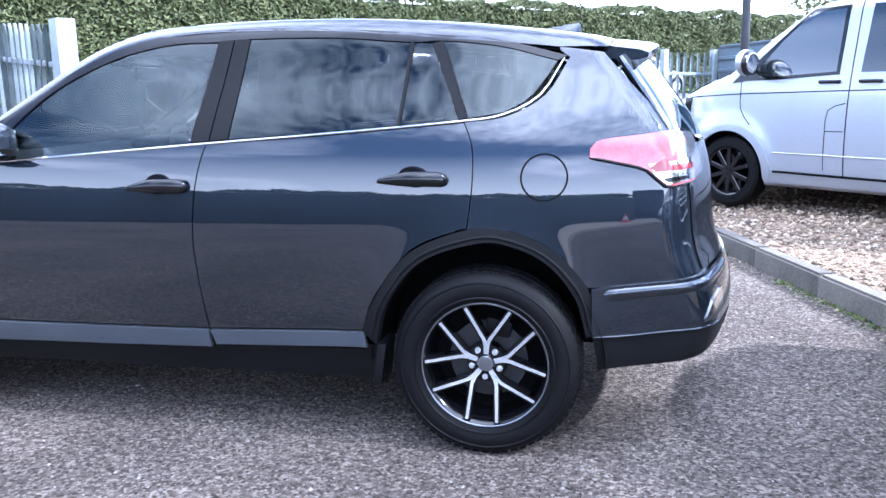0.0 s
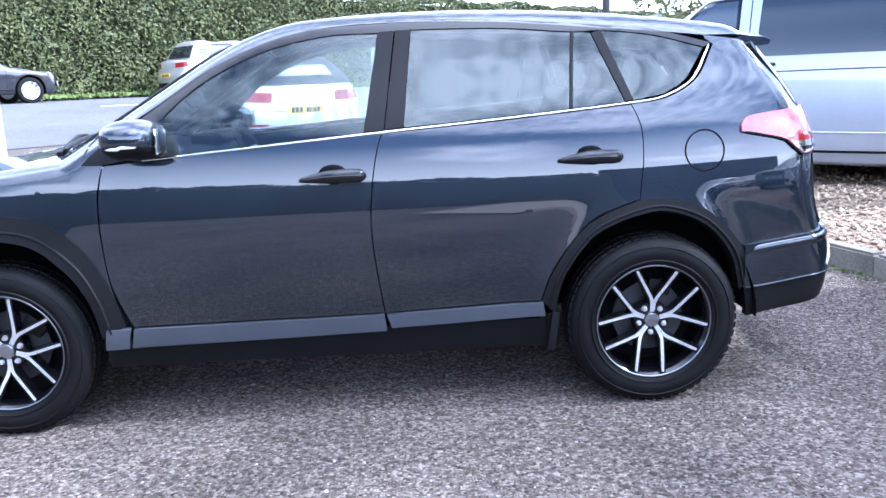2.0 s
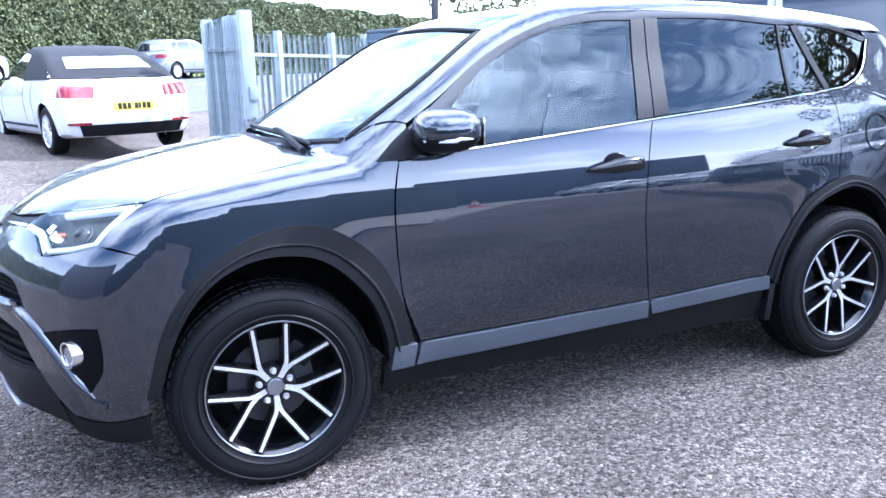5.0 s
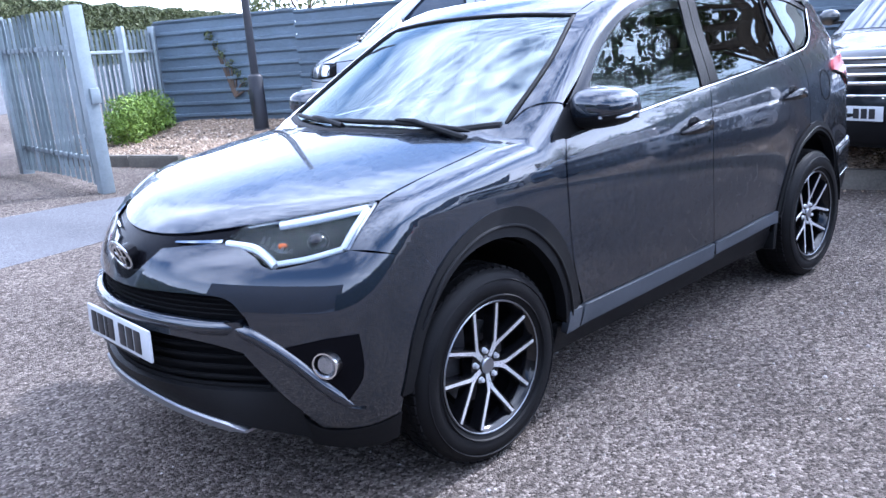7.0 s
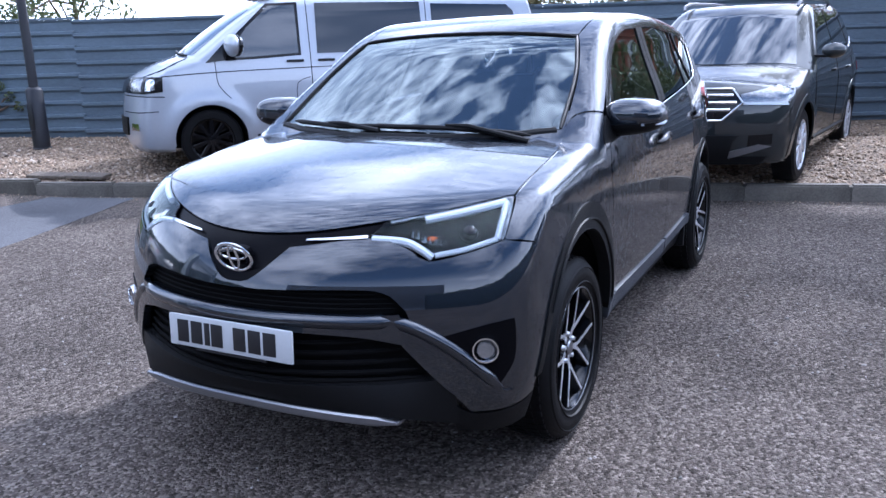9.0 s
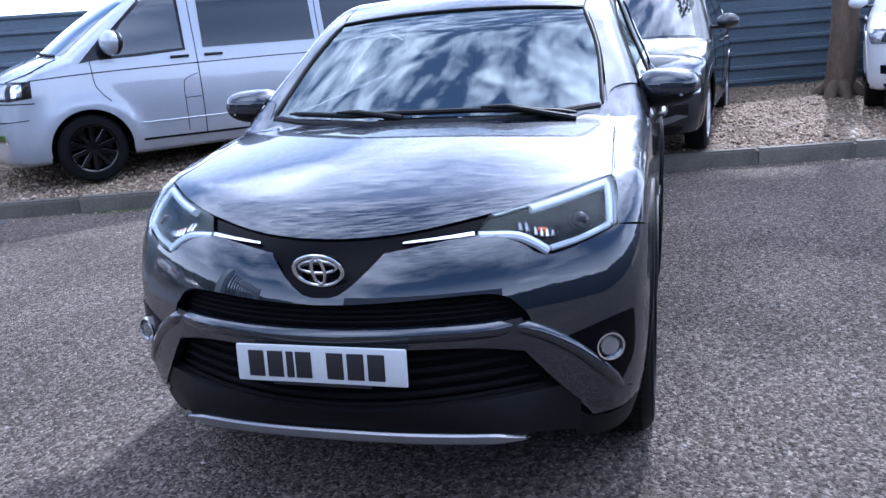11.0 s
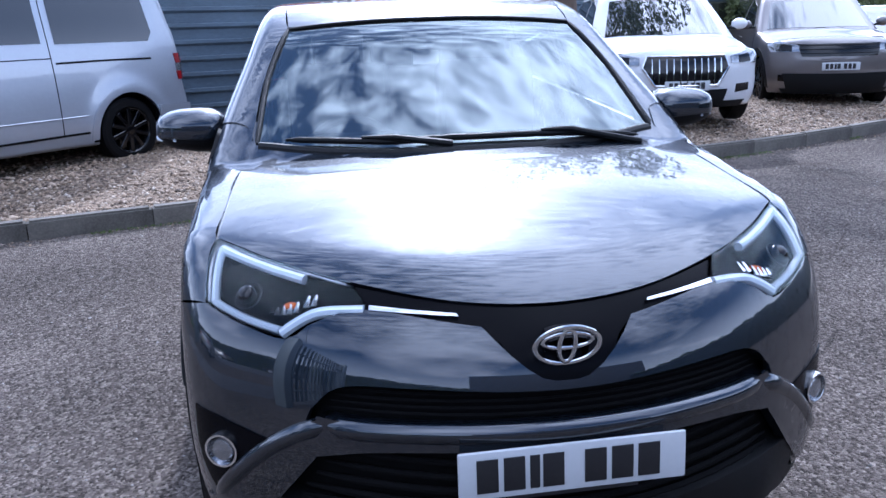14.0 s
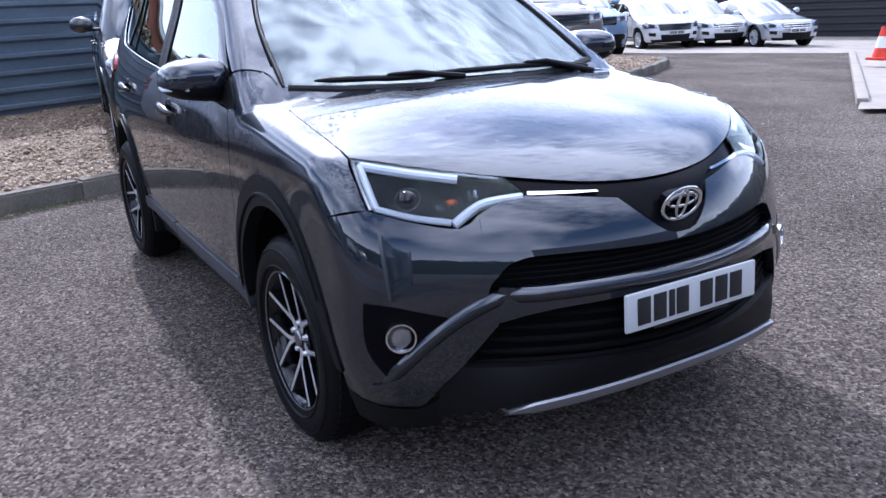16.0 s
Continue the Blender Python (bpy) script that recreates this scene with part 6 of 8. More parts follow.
# head lamps
for side in (1, -1):
    K = np.array((1, side, 1))

    def put(data):
        return data if side == 1 else mirrored(data)

    LAMP = [lamp_top, [lamp_top[3], lamp_in[0]], lamp_in, lamp_foot, lamp_back]
    lampway = LAMPWAY
    head = lay("head_lamp", put(panel(hero, LAMP, lampway, step=0.03, lift=-0.028, lip=-0.026)), BAND_BLACK, car, "head lamp with bright light guide behind clear glass")
    lay("lens", put(panel(hero, LAMP, lampway, step=0.03, lift=0.003, lip=0.003, shrink=0.002)), LENS, head, "clear lamp cover").visible_shadow = False
    heart_ = np.array((-1.875, -0.665, 0.925))
    inner = lambda pts, k: [tuple(np.array(p) + (heart_ - np.array(p)) * k) for p in pts]
    top_in = tuple(np.array(lamp_top[2]) * 0.42 + np.array(lamp_top[3]) * 0.58)
    a_, b_, c_, d_ = inner([top_in], 0.22) + inner([lamp_top[0]], 0.17) + inner([lamp_back[0]], 0.17) + inner([lamp_foot[0]], 0.20)
    for name, pts, rad in (("light_guide", [a_] + inner([lamp_top[2], lamp_top[1]], 0.21) + [b_], 0.0125), ("light_guide", [b_] + inner([lamp_back[1]], 0.18) + [c_], 0.0108), ("light_guide", [c_] + inner([lamp_foot[1]], 0.20) + [d_], 0.0095),
                           ("lower_fin", inner([lamp_foot[0]], 0.13) + inner([lamp_in[2], lamp_in[1]], 0.16) + inner([lamp_in[0]], 0.05), 0.014)):
        q = on_side(rounded(pts, 0.015), -0.010, lampway) * K
        part(name, tube(bmesh.new(), q, rad, 8), LAMP_WHITE, head, "bright white light guide" if name == "light_guide" else "")
    c = on_side([(-1.868, -0.695, 0.922)], -0.020, lampway)[0] * K
    bm = bmesh.new()
    bmesh.ops.create_uvsphere(bm, u_segments=24, v_segments=12, radius=0.030, matrix=Matrix.Translation(c))
    part("projector", bm, GLOSS_BLACK, head, "round projector lens")
    bm = bmesh.new()
    ring = [np.array((-1.868, -0.695, 0.922)) + 0.036 * np.array((0.55 * math.cos(g), -0.83 * math.cos(g), math.sin(g))) for g in np.linspace(0, 2 * math.pi, 19)]
    part("projector_ring", tube(bm, on_side([tuple(p) for p in ring], -0.016, lampway) * K, 0.0022, 6), DARK_GREY, head, "dark grey ring round the projector")
    c = on_side([(-1.945, -0.600, 0.918)], -0.022, lampway)[0] * K
    bm = bmesh.new()
    bmesh.ops.create_uvsphere(bm, u_segments=16, v_segments=8, radius=0.011, matrix=Matrix.Translation(c) @ Matrix.Diagonal((1.5, 1.5, 0.7, 1)))
    part("indicator", bm, AMBER, head, "amber indicator bulb")
    for dx, dy, low, high in ((-0.030, 0.036, 0.897, 0.924), (-0.020, 0.024, 0.890, 0.915), (-0.010, 0.012, 0.886, 0.909), (0.0, 0.0, 0.884, 0.903), (0.010, -0.012, 0.886, 0.899), (-0.044, 0.05, 0.914, 0.944), (-0.054, 0.064, 0.920, 0.948)):
        q = on_side([(-1.932 + dx, -0.612 + dy, low), (-1.924 + dx, -0.615 + dy, high)], -0.013, lampway) * K
        part("reflector_fin", tube(bmesh.new(), q, [0.0085, 0.0035], 6), REFLECTOR, head, "bright reflector fin")
    q = on_side(rounded(inner([lamp_top[3], lamp_top[2], lamp_top[1], lamp_top[0]], 0.055), 0.01), -0.006, lampway) * K
    part("top_trim", tube(bmesh.new(), q, 0.0038, 6), LAMP_GREY, head, "bright trim along the top edge")
    q = on_side(rounded(inner([lamp_top[0], lamp_back[1], lamp_back[0]], 0.06), 0.01), -0.008, lampway) * K
    part("side_reflector", tube(bmesh.new(), q, 0.0065, 6), LAMP_GREY, head, "grey side reflector")
    # fog lamp
    c = on_side([(-1.93, -0.776, 0.556)], 0.0, (0.8, 0.6, 0))[0]
    m = look((0, 0, 0), (-0.90, 0.42 * -1, 0.02)) @ pose(0, 0, 0, 0, 0, 0)
    for name, prof, mat, label in (("fog_lamp", [(0.001, 0.004), (0.030, 0.001), (0.041, -0.014)], LAMP_GREY, "round fog lamp"), ("bezel", [(0.041, -0.014), (0.044, 0.006), (0.050, 0.006), (0.053, -0.014), (0.050, -0.075)], CHROME, "chrome fog lamp ring")):
        bm = lathe(bmesh.new(), [(a, -b) for a, b in prof], axis="z", count=32)
        bmesh.ops.transform(bm, matrix=Matrix.Translation(c + np.array((-0.015, -0.003, 0))) @ m @ Matrix.Scale(0.86, 4), verts=bm.verts)
        if side == -1:
            bmesh.ops.scale(bm, vec=(1, -1, 1), verts=bm.verts)
            bmesh.ops.reverse_faces(bm, faces=bm.faces)
        host = part(name, bm, mat, car if name == "fog_lamp" else host, label)
# number plate: plain bars in place of its characters
plate = boxed("number_plate", (-2.268, 0, 0.596), (0.012, 0.520, 0.111), PLATE_WHITE, car, (0, 3, 0), 0.006, "white number plate with dark bars")
for y, w in ((0.196, 0.048), (0.136, 0.048), (0.090, 0.022), (0.048, 0.048), (-0.048, 0.050), (-0.110, 0.050), (-0.172, 0.050)):
    boxed("bar", (-2.2755, y, 0.596), (0.003, w, 0.078), INK, plate, (0, 3, 0), 0.001)
boxed("plate_foot", (-2.268, 0.0, 0.534), (0.008, 0.30, 0.008), INK, plate, (0, 3, 0), 0.001)


# ---- wheels ----
def alloy_wheel(name, host, where, out, spin):
    """Black five-spoke wheel with split, machined arms; out is -1 or 1 along y."""
    w = tagged(new(name), "black alloy wheel with machined split spokes")
    w.parent = host
    w.matrix_local = pose(*where, 0, 0, 180 if out > 0 else 0)
    def P(nm, bm, mat, par=None, lab="", smooth=35):
        o = part(nm, bm, mat, par or w, lab, smooth)
        return o
    # near face towards -y
    tyre = P("tyre", lathe(bmesh.new(), [(0.233, -0.075), (0.245, -0.102), (0.275, -0.117), (0.305, -0.117), (0.332, -0.106), (0.348, -0.086), (0.3575, -0.055), (0.359, 0), (0.3575, 0.055), (0.348, 0.086), (0.305, 0.115), (0.245, 0.10), (0.228, 0.08)], count=72), RUBBER, None, "black road tyre")
    bm = bmesh.new()
    for i in range(60):
        a = 2 * math.pi * i / 60
        for y, dy in ((-0.070, 0.013), (-0.030, 0.020), (0.030, 0.020), (0.070, 0.013)):
            rr = 0.3575 if abs(y) < 0.05 else 0.3530
            box(bm, (rr * math.cos(a), y, rr * math.sin(a)), (0.007, dy * 1.7, 0.026), (0, -math.degrees(a), 0))
    tagged(P("tread", bm, RUBBER, tyre, "", 0), kind="stuff")
    for rad, wid in ((0.262, 0.002), (0.318, 0.002)):
        P("side_rib", lathe(bmesh.new(), [(rad - 0.004, -0.1115 if rad < 0.3 else -0.1125), (rad, -0.1195 if rad < 0.3 else -0.1165), (rad + 0.004, -0.116 if rad < 0.3 else -0.1115)], count=72), RUBBER, tyre)
    P("rim", lathe(bmesh.new(), [(0.238, -0.106), (0.243, -0.098), (0.236, -0.090), (0.226, -0.080), (0.218, -0.05), (0.205, 0.02), (0.205, 0.09), (0.228, 0.10)], count=64), GLOSS_BLACK, None, "black rim")
    P("rim_lip", lathe(bmesh.new(), [(0.2405, -0.101), (0.2425, -0.1045), (0.2395, -0.1075), (0.236, -0.1055)], count=64, close=True), SATIN)
    P("barrel_back", lathe(bmesh.new(), [(0.001, 0.035), (0.20, 0.035), (0.21, 0.03)], count=32), LINER)
    P("brake_disc", lathe(bmesh.new(), [(0.07, -0.005), (0.150, -0.005), (0.150, 0.012), (0.07, 0.012)], count=40, close=True), material("brake_disc_steel", (0.07, 0.07, 0.075), 0.5, 0.8) if "brake_disc_steel" not in bpy.data.materials else bpy.data.materials["brake_disc_steel"])
    bm = bmesh.new()
    box(bm, (0.10, -0.012, 0.09), (0.10, 0.05, 0.07), (0, 40, 0), 0.015)
    P("caliper", bm, PLASTIC)

    def spoke(bm, path, widths, depth, deep):
        pts = [Vector((a, 0, b)) for a, b in path]
        ring = []
        for i, p in enumerate(pts):
            d = (pts[min(i + 1, len(pts) - 1)] - pts[max(i - 1, 0)]).normalized()
            sd = Vector((-d.z, 0, d.x))
            wv = widths[i]
            y0 = depth[i]
            ring.append([bm.verts.new(p + sd * wv * k + Vector((0, yy, 0))) for k, yy in ((-0.5, y0), (0.5, y0), (0.5 * deep[1], y0 + deep[0]), (-0.5 * deep[1], y0 + deep[0]))])
        for a, b in zip(ring, ring[1:]):
            for k in range(4):
                j = (k + 1) % 4
                bm.faces.new((a[k], a[j], b[j], b[k]))
        bm.faces.new(ring[0][::-1])
        bm.faces.new(ring[-1])
    for i in range(5):
        a0 = spin + 2 * math.pi * i / 5 + math.pi / 2
        black, bright = bmesh.new(), bmesh.new()
        for sg in (-1, 1):
            tip = (0.229 * math.cos(0.375), 0.229 * math.sin(0.375) * sg)
            flat = [(0.030, 0.0), (0.070, 0.0025 * sg)] + [(0.085 + (tip[0] - 0.085) * k, 0.005 * sg + (tip[1] - 0.005 * sg) * k) for k in (0.08, 0.5, 1.0)]
            ca, sa_ = math.cos(a0), math.sin(a0)
            path = [(u * ca - v * sa_, u * sa_ + v * ca) for u, v in flat]
            dp = [-0.070, -0.074, -0.080, -0.088, -0.097]
            spoke(black, path, [0.030, 0.026, 0.024, 0.024, 0.026], dp, (0.045, 1.25))
            spoke(bright, path, [0.018, 0.017, 0.0130, 0.0118, 0.0110], [v - 0.0015 for v in dp], (0.004, 1.0))
        arm = P("spoke", black, GLOSS_BLACK, None, "", 30)
        P("spoke_face", bright, ALLOY, arm, "machined silver spoke face", 30)
    P("hub", lathe(bmesh.new(), [(0.001, -0.078), (0.030, -0.077), (0.036, -0.070), (0.072, -0.066), (0.080, -0.03)], count=40), GLOSS_BLACK)
    cap = P("centre_cap", lathe(bmesh.new(), [(0.001, -0.084), (0.026, -0.083), (0.030, -0.077)], count=32), SATIN, None, "silver centre cap with oval emblem")
    for i in range(5):
        a = spin + 2 * math.pi * (i + 0.5) / 5 + math.pi / 2
        P("wheel_nut", lathe(bmesh.new(), [(0.001, -0.082), (0.008, -0.081), (0.0105, -0.070), (0.013, -0.066)], (0.055 * math.cos(a), 0, 0.055 * math.sin(a)), count=12), ALLOY)
    return w


wheel_a = alloy_wheel("wheel", car, (-1.33, -0.785, 0.357), -1, -0.576)
for x, y, turn in ((1.33, -0.785, 0), (-1.33, 0.785, 180), (1.33, 0.785, 180)):
    wc = copy_thing(wheel_a, pose(x, y, 0.357, 0, -29.6 if x > 0 else 0, turn))
for x in (-1.33, 1.33):
    for sgn in (-1, 1):
        bm = bmesh.new()
        ring = []
        for t in np.linspace(-0.02, math.pi + 0.02, 22):
            cx, cz = x + 0.445 * math.cos(t), 0.355 + 0.455 * math.sin(t)
            ring.append([bm.verts.new((cx, sgn * yy, max(cz, 0.24))) for yy in (0.862, 0.50)])
        for a, b in zip(ring, ring[1:]):
            bm.faces.new((a[0], a[1], b[1], b[0]))
        bm.faces.new([q[1] for q in ring])
        part("arch_liner", bm, LINER, car, "", 60)
for sgn in (-1, 1):
    boxed("mud_flap", (0.915, 0.79 * sgn, 0.33), (0.035, 0.15, 0.17), PLASTIC, car, (0, 8, 0), 0.008)

# ---- mirrors, handles, wipers, fuel flap ----
for sgn, hosts in ((-1, 0), (1, 1)):
    mir = tagged(new("door_mirror"), "dark door mirror with a clear indicator strip")
    mir.parent = front_door[hosts]

    def blob(centre, size, power, mat, name, cut=None, label="", par=None, turn=(0, 0, 0)):
        bm = bmesh.new()
        bmesh.ops.create_uvsphere(bm, u_segments=40, v_segments=24, radius=1)
        for v in bm.verts:
            c = v.co
            k = (abs(c.x) ** power + abs(c.y) ** power + abs(c.z) ** power) ** (-1 / power)
            v.co = Vector((c.x * k, c.y * k, c.z * k))
            taper = 1 - 0.26 * (v.co.y * 0.5 + 0.5) if name != "arm" else 1
            v.co = Vector((v.co.x * (0.72 + 0.28 * taper), v.co.y, v.co.z * taper))
        if cut is not None:
            g = bmesh.ops.bisect_plane(bm, geom=bm.verts[:] + bm.edges[:] + bm.faces[:], plane_co=(0, 0, cut[0]), plane_no=(0, 0, cut[1]), clear_outer=True)
            bmesh.ops.holes_fill(bm, edges=[e for e in bm.edges if e.is_boundary])
        bmesh.ops.transform(bm, matrix=pose(*centre, *turn) @ Matrix.Diagonal((*size, 1)), verts=bm.verts)
        if sgn == -1:
            bmesh.ops.scale(bm, vec=(1, -1, 1), verts=bm.verts)
            bmesh.ops.reverse_faces(bm, faces=bm.faces)
        return part(name, bm, mat, par or mir, label, 45)
    blob((-0.70, 0.945, 1.195), (0.115, 0.125, 0.088), 2.8, GRAPHITE, "mirror_cap", (-0.28, -1), "graphite painted cap", turn=(4, 0, 8))
    blob((-0.70, 0.945, 1.195), (0.114, 0.123, 0.087), 2.8, PLASTIC, "mirror_foot", (-0.30, 1), "black lower shell", turn=(4, 0, 8))
    q = [(-0.70 + 0.117 * math.cos(a) * 0.94, 0.940 + 0.128 * math.sin(a) * 0.98, 1.170) for a in np.linspace(2.75, 1.15, 14)]
    part("indicator_strip", tube(bmesh.new(), [(x, sgn * y, z + 0.006 * (i > 8)) for i, (x, y, z) in enumerate(q)], 0.007, 8), LAMP_WHITE, mir, "clear indicator strip")
    bm = box(bmesh.new(), (-0.722 + 0.02, sgn * 0.845, 1.122), (0.075, 0.11, 0.030), (8 * sgn, 0, 0), 0.012)
    part("arm", bm, PLASTIC, mir)
    bm = box(bmesh.new(), (-0.603, sgn * 0.935, 1.190), (0.006, 0.170, 0.095), (0, 0, -6 * sgn), 0.002)
    part("mirror_glass", bm, CHROME, mir)

for x0, x1, z0, z1, doors in ((-0.092, 0.172, 1.006, 1.017, front_door), (0.935, 1.199, 1.040, 1.046, rear_door)):
    for k, sgn in ((0, 1), (1, -1)):
        K = np.array((1, sgn, 1))
        n2 = 22
        u = np.linspace(0, 1, n2)
        line = np.column_stack([x0 + (x1 - x0) * u, np.full(n2, -0.9), z0 + (z1 - z0) * u + 0.005 * np.sin(np.pi * u)])
        grip = on_side(line, 0.0)
        nrm = hero.normal(grip)
        high = 0.006 + 0.021 * np.clip(u / 0.45, 0, 1) ** 0.8 * np.clip((1 - u) / 0.10, 0, 1) ** 0.5
        deep = 0.006 + 0.010 * np.sin(np.pi * u) ** 0.5
        away = 0.010 + 0.026 * np.sin(np.pi * u) ** 0.5
        bm, rows_ = bmesh.new(), []
        for q, nn, hh, dd, aw in zip(grip, nrm, high, deep, away):
            up = np.cross(nn, (1.0, 0, 0))
            up *= np.sign(up[2])
            rows_.append([bm.verts.new((q + nn * (aw + dd * math.cos(t)) + up * hh * math.sin(t)) * K) for t in np.linspace(0, 2 * math.pi, 12, endpoint=False)])
        for a, b in zip(rows_, rows_[1:]):
            for i in range(12):
                bm.faces.new((a[i], a[(i + 1) % 12], b[(i + 1) % 12], b[i]))
        bm.faces.new(rows_[0][::-1])
        bm.faces.new(rows_[-1])
        bmesh.ops.recalc_face_normals(bm, faces=bm.faces)
        part("door_handle", bm, GLOSS_BLACK, doors[k], "gloss black door handle", 60)
        # no hollow is cut: a shallow raised dome in plain black stands there
        mid = on_side([((x0 + x1) / 2, -0.9, (z0 + z1) / 2 + 0.002)], -0.007)[0]
        bm = bmesh.new()
        bmesh.ops.create_uvsphere(bm, u_segments=28, v_segments=14, radius=1, matrix=Matrix.Translation(mid * K) @ Matrix.Diagonal((0.066, 0.012, 0.053, 1)))
        part("handle_cup", bm, BAND_BLACK, doors[k], "shallow black dome behind the handle, in place of its hollow", 60)
ring = [(1.543 + 0.082 * math.cos(a), -0.9, 1.055 + 0.082 * math.sin(a)) for a in np.linspace(0, 2 * math.pi, 41)]
q = on_side(ring, 0.0)
part("fuel_flap_gap", tube(bmesh.new(), q, 0.0035, 6, False), LINER, car, "dark line round the fuel flap")
for arm in ([(-1.090, -0.610, 1.150), (-1.125, -0.35, 1.172), (-1.150, -0.05, 1.182), (-1.145, 0.12, 1.186)], [(-1.130, 0.060, 1.160), (-1.140, 0.25, 1.176), (-1.085, 0.45, 1.180), (-1.03, 0.60, 1.178)]):
    p2 = on_side(rounded(arm, 0.05), 0.016, SCREEN)
    wp = tagged(new("wiper"), "black windscreen wiper")
    wp.parent = car
    part("blade", tube(bmesh.new(), p2, [0.004] + [0.011] * (len(p2) - 2) + [0.004], 8), PLASTIC, wp)
    part("wiper_arm", tube(bmesh.new(), [Vector(p2[0]) + Vector((-0.03, 0, -0.02)), Vector(p2[len(p2) // 3]) + Vector((-0.012, 0, 0.016)), Vector(p2[len(p2) // 2]) + Vector((0, 0, 0.012))], [0.013, 0.010, 0.006], 8), PLASTIC, wp)
part("cowl", tube(bmesh.new(), on_side(rounded([(-1.0, -0.69, 1.15), (-1.10, -0.48, 1.15), (-1.172, -0.2, 1.15), (-1.18, 0, 1.15), (-1.172, 0.2, 1.15), (-1.10, 0.48, 1.15), (-1.0, 0.69, 1.15)], 0.05), -0.012, (0, 0, -1)), 0.022, 10), PLASTIC, car)

# ---- cabin seen through the glass ----
def soft(bm, centre, size, turn=(0, 0, 0), bevel=0.05):
    return box(bm, centre, size, turn, bevel, 3)


for y in (-0.36, 0.36):
    seat = tagged(new("front_seat"), "dark leather front seat")
    seat.parent = car
    part("cushion", soft(bmesh.new(), (-0.10, y, 0.80), (0.52, 0.50, 0.16), (0, -6, 0)), SEAT_CLOTH, seat)
    part("backrest", soft(bmesh.new(), (0.24, y, 1.08), (0.16, 0.48, 0.58), (0, 14, 0)), SEAT_CLOTH, seat)
    part("headrest", soft(bmesh.new(), (0.335, y, 1.435), (0.10, 0.25, 0.17), (0, 8, 0), 0.04), SEAT_CLOTH, seat)
bench = tagged(new("rear_seat"), "dark leather rear bench")
bench.parent = car
part("backrest", soft(bmesh.new(), (1.14, 0, 1.03), (0.16, 1.26, 0.56), (0, 16, 0)), SEAT_CLOTH, bench)
for y in (-0.42, 0, 0.42):
    part("headrest", soft(bmesh.new(), (1.245, y, 1.365), (0.10, 0.26, 0.15), (0, 8, 0), 0.04), SEAT_CLOTH, bench)
dash = part("dashboard", soft(bmesh.new(), (-0.86, 0, 0.985), (0.46, 1.42, 0.24), (0, 6, 0), 0.07), CABIN, car, "dark dashboard")
part("instrument_hood", soft(bmesh.new(), (-0.70, 0.36, 1.115), (0.16, 0.36, 0.07), (0, 0, 0), 0.03), CABIN, dash)
bm = bmesh.new()
oval(bm, (0, 0, 0), 0.178, 0.178, 0.016, 1.0, 36, 0)
bmesh.ops.transform(bm, matrix=pose(-0.50, 0.36, 1.03, 0, -24, 0), verts=bm.verts)
wheel_s = part("steering_wheel", bm, CABIN, car, "dark leather steering wheel", 60)
bm = box(bmesh.new(), (-0.515, 0.36, 1.03), (0.05, 0.34, 0.05), (0, -24, 0), 0.015)
box(bm, (-0.53, 0.36, 0.95), (0.04, 0.06, 0.15), (0, -24, 0), 0.012)
part("wheel_centre", bm, SATIN, wheel_s)
part("inner_mirror", box(bmesh.new(), (-0.52, 0.02, 1.475), (0.03, 0.24, 0.065), (0, 10, 0), 0.012), CABIN, car, "inside rear-view mirror")
lay("headlining", panel(hero, [[(-0.36, -0.56, 0), (1.7, -0.52, 0)], [(1.7, -0.52, 0), (1.7, 0.52, 0)], [(1.7, 0.52, 0), (-0.36, 0.56, 0)], [(-0.36, 0.56, 0), (-0.36, -0.56, 0)]], (0, 0, -1), step=0.12, lift=-0.035, lip=0), PALE_TRIM, car, "pale roof lining")
for k, host in enumerate(front_door):
    d = panel(hero, [s((-0.72, 1.10), (0.15, 1.165)), s((0.15, 1.165), (0.15, 0.75)), s((0.15, 0.75), (-0.72, 0.75)), s((-0.72, 0.75), (-0.72, 1.10))], LEFT, step=0.12, lift=-0.06, lip=0)
    lay("door_lining", d if k == 0 else mirrored(d), CABIN, host, "dark inner door lining")


# ---- the other vehicles ----
def road_wheel(host, where, out, radius, wide, rim_mat, face_mat, arms):
    w = new("wheel")
    w.parent = host
    w.matrix_local = pose(*where, 0, 0, 180 if out > 0 else 0)
    h = wide / 2
    rr = radius * 0.66
    part("tyre", lathe(bmesh.new(), [(rr, -h * 0.75), (rr * 1.08, -h), (radius * 0.9, -h * 0.98), (radius * 0.98, -h * 0.8), (radius, -h * 0.4), (radius, h * 0.4), (radius * 0.98, h * 0.8), (rr, h)], count=40), RUBBER, w)
    part("rim", lathe(bmesh.new(), [(rr * 1.03, -h * 0.95), (rr * 0.97, -h * 0.85), (rr * 0.93, -h * 0.3), (rr * 0.9, h * 0.3), (0.001, h * 0.35)], count=32), rim_mat, w)
    for i in range(arms):
        a = 2 * math.pi * i / arms + 0.3
        bm = bmesh.new()
        m = rr * 0.55
        box(bm, (m * math.cos(a), -h * 0.78, m * math.sin(a)), (rr * 0.88, h * 0.25, rr * 0.20), (0, -math.degrees(a), 0), 0.006, 1)
        part("spoke", bm, face_mat, w)
    part("hub", lathe(bmesh.new(), [(0.001, -h * 0.98), (rr * 0.2, -h * 0.95), (rr * 0.28, -h * 0.6)], count=20), face_mat, w)
    return w


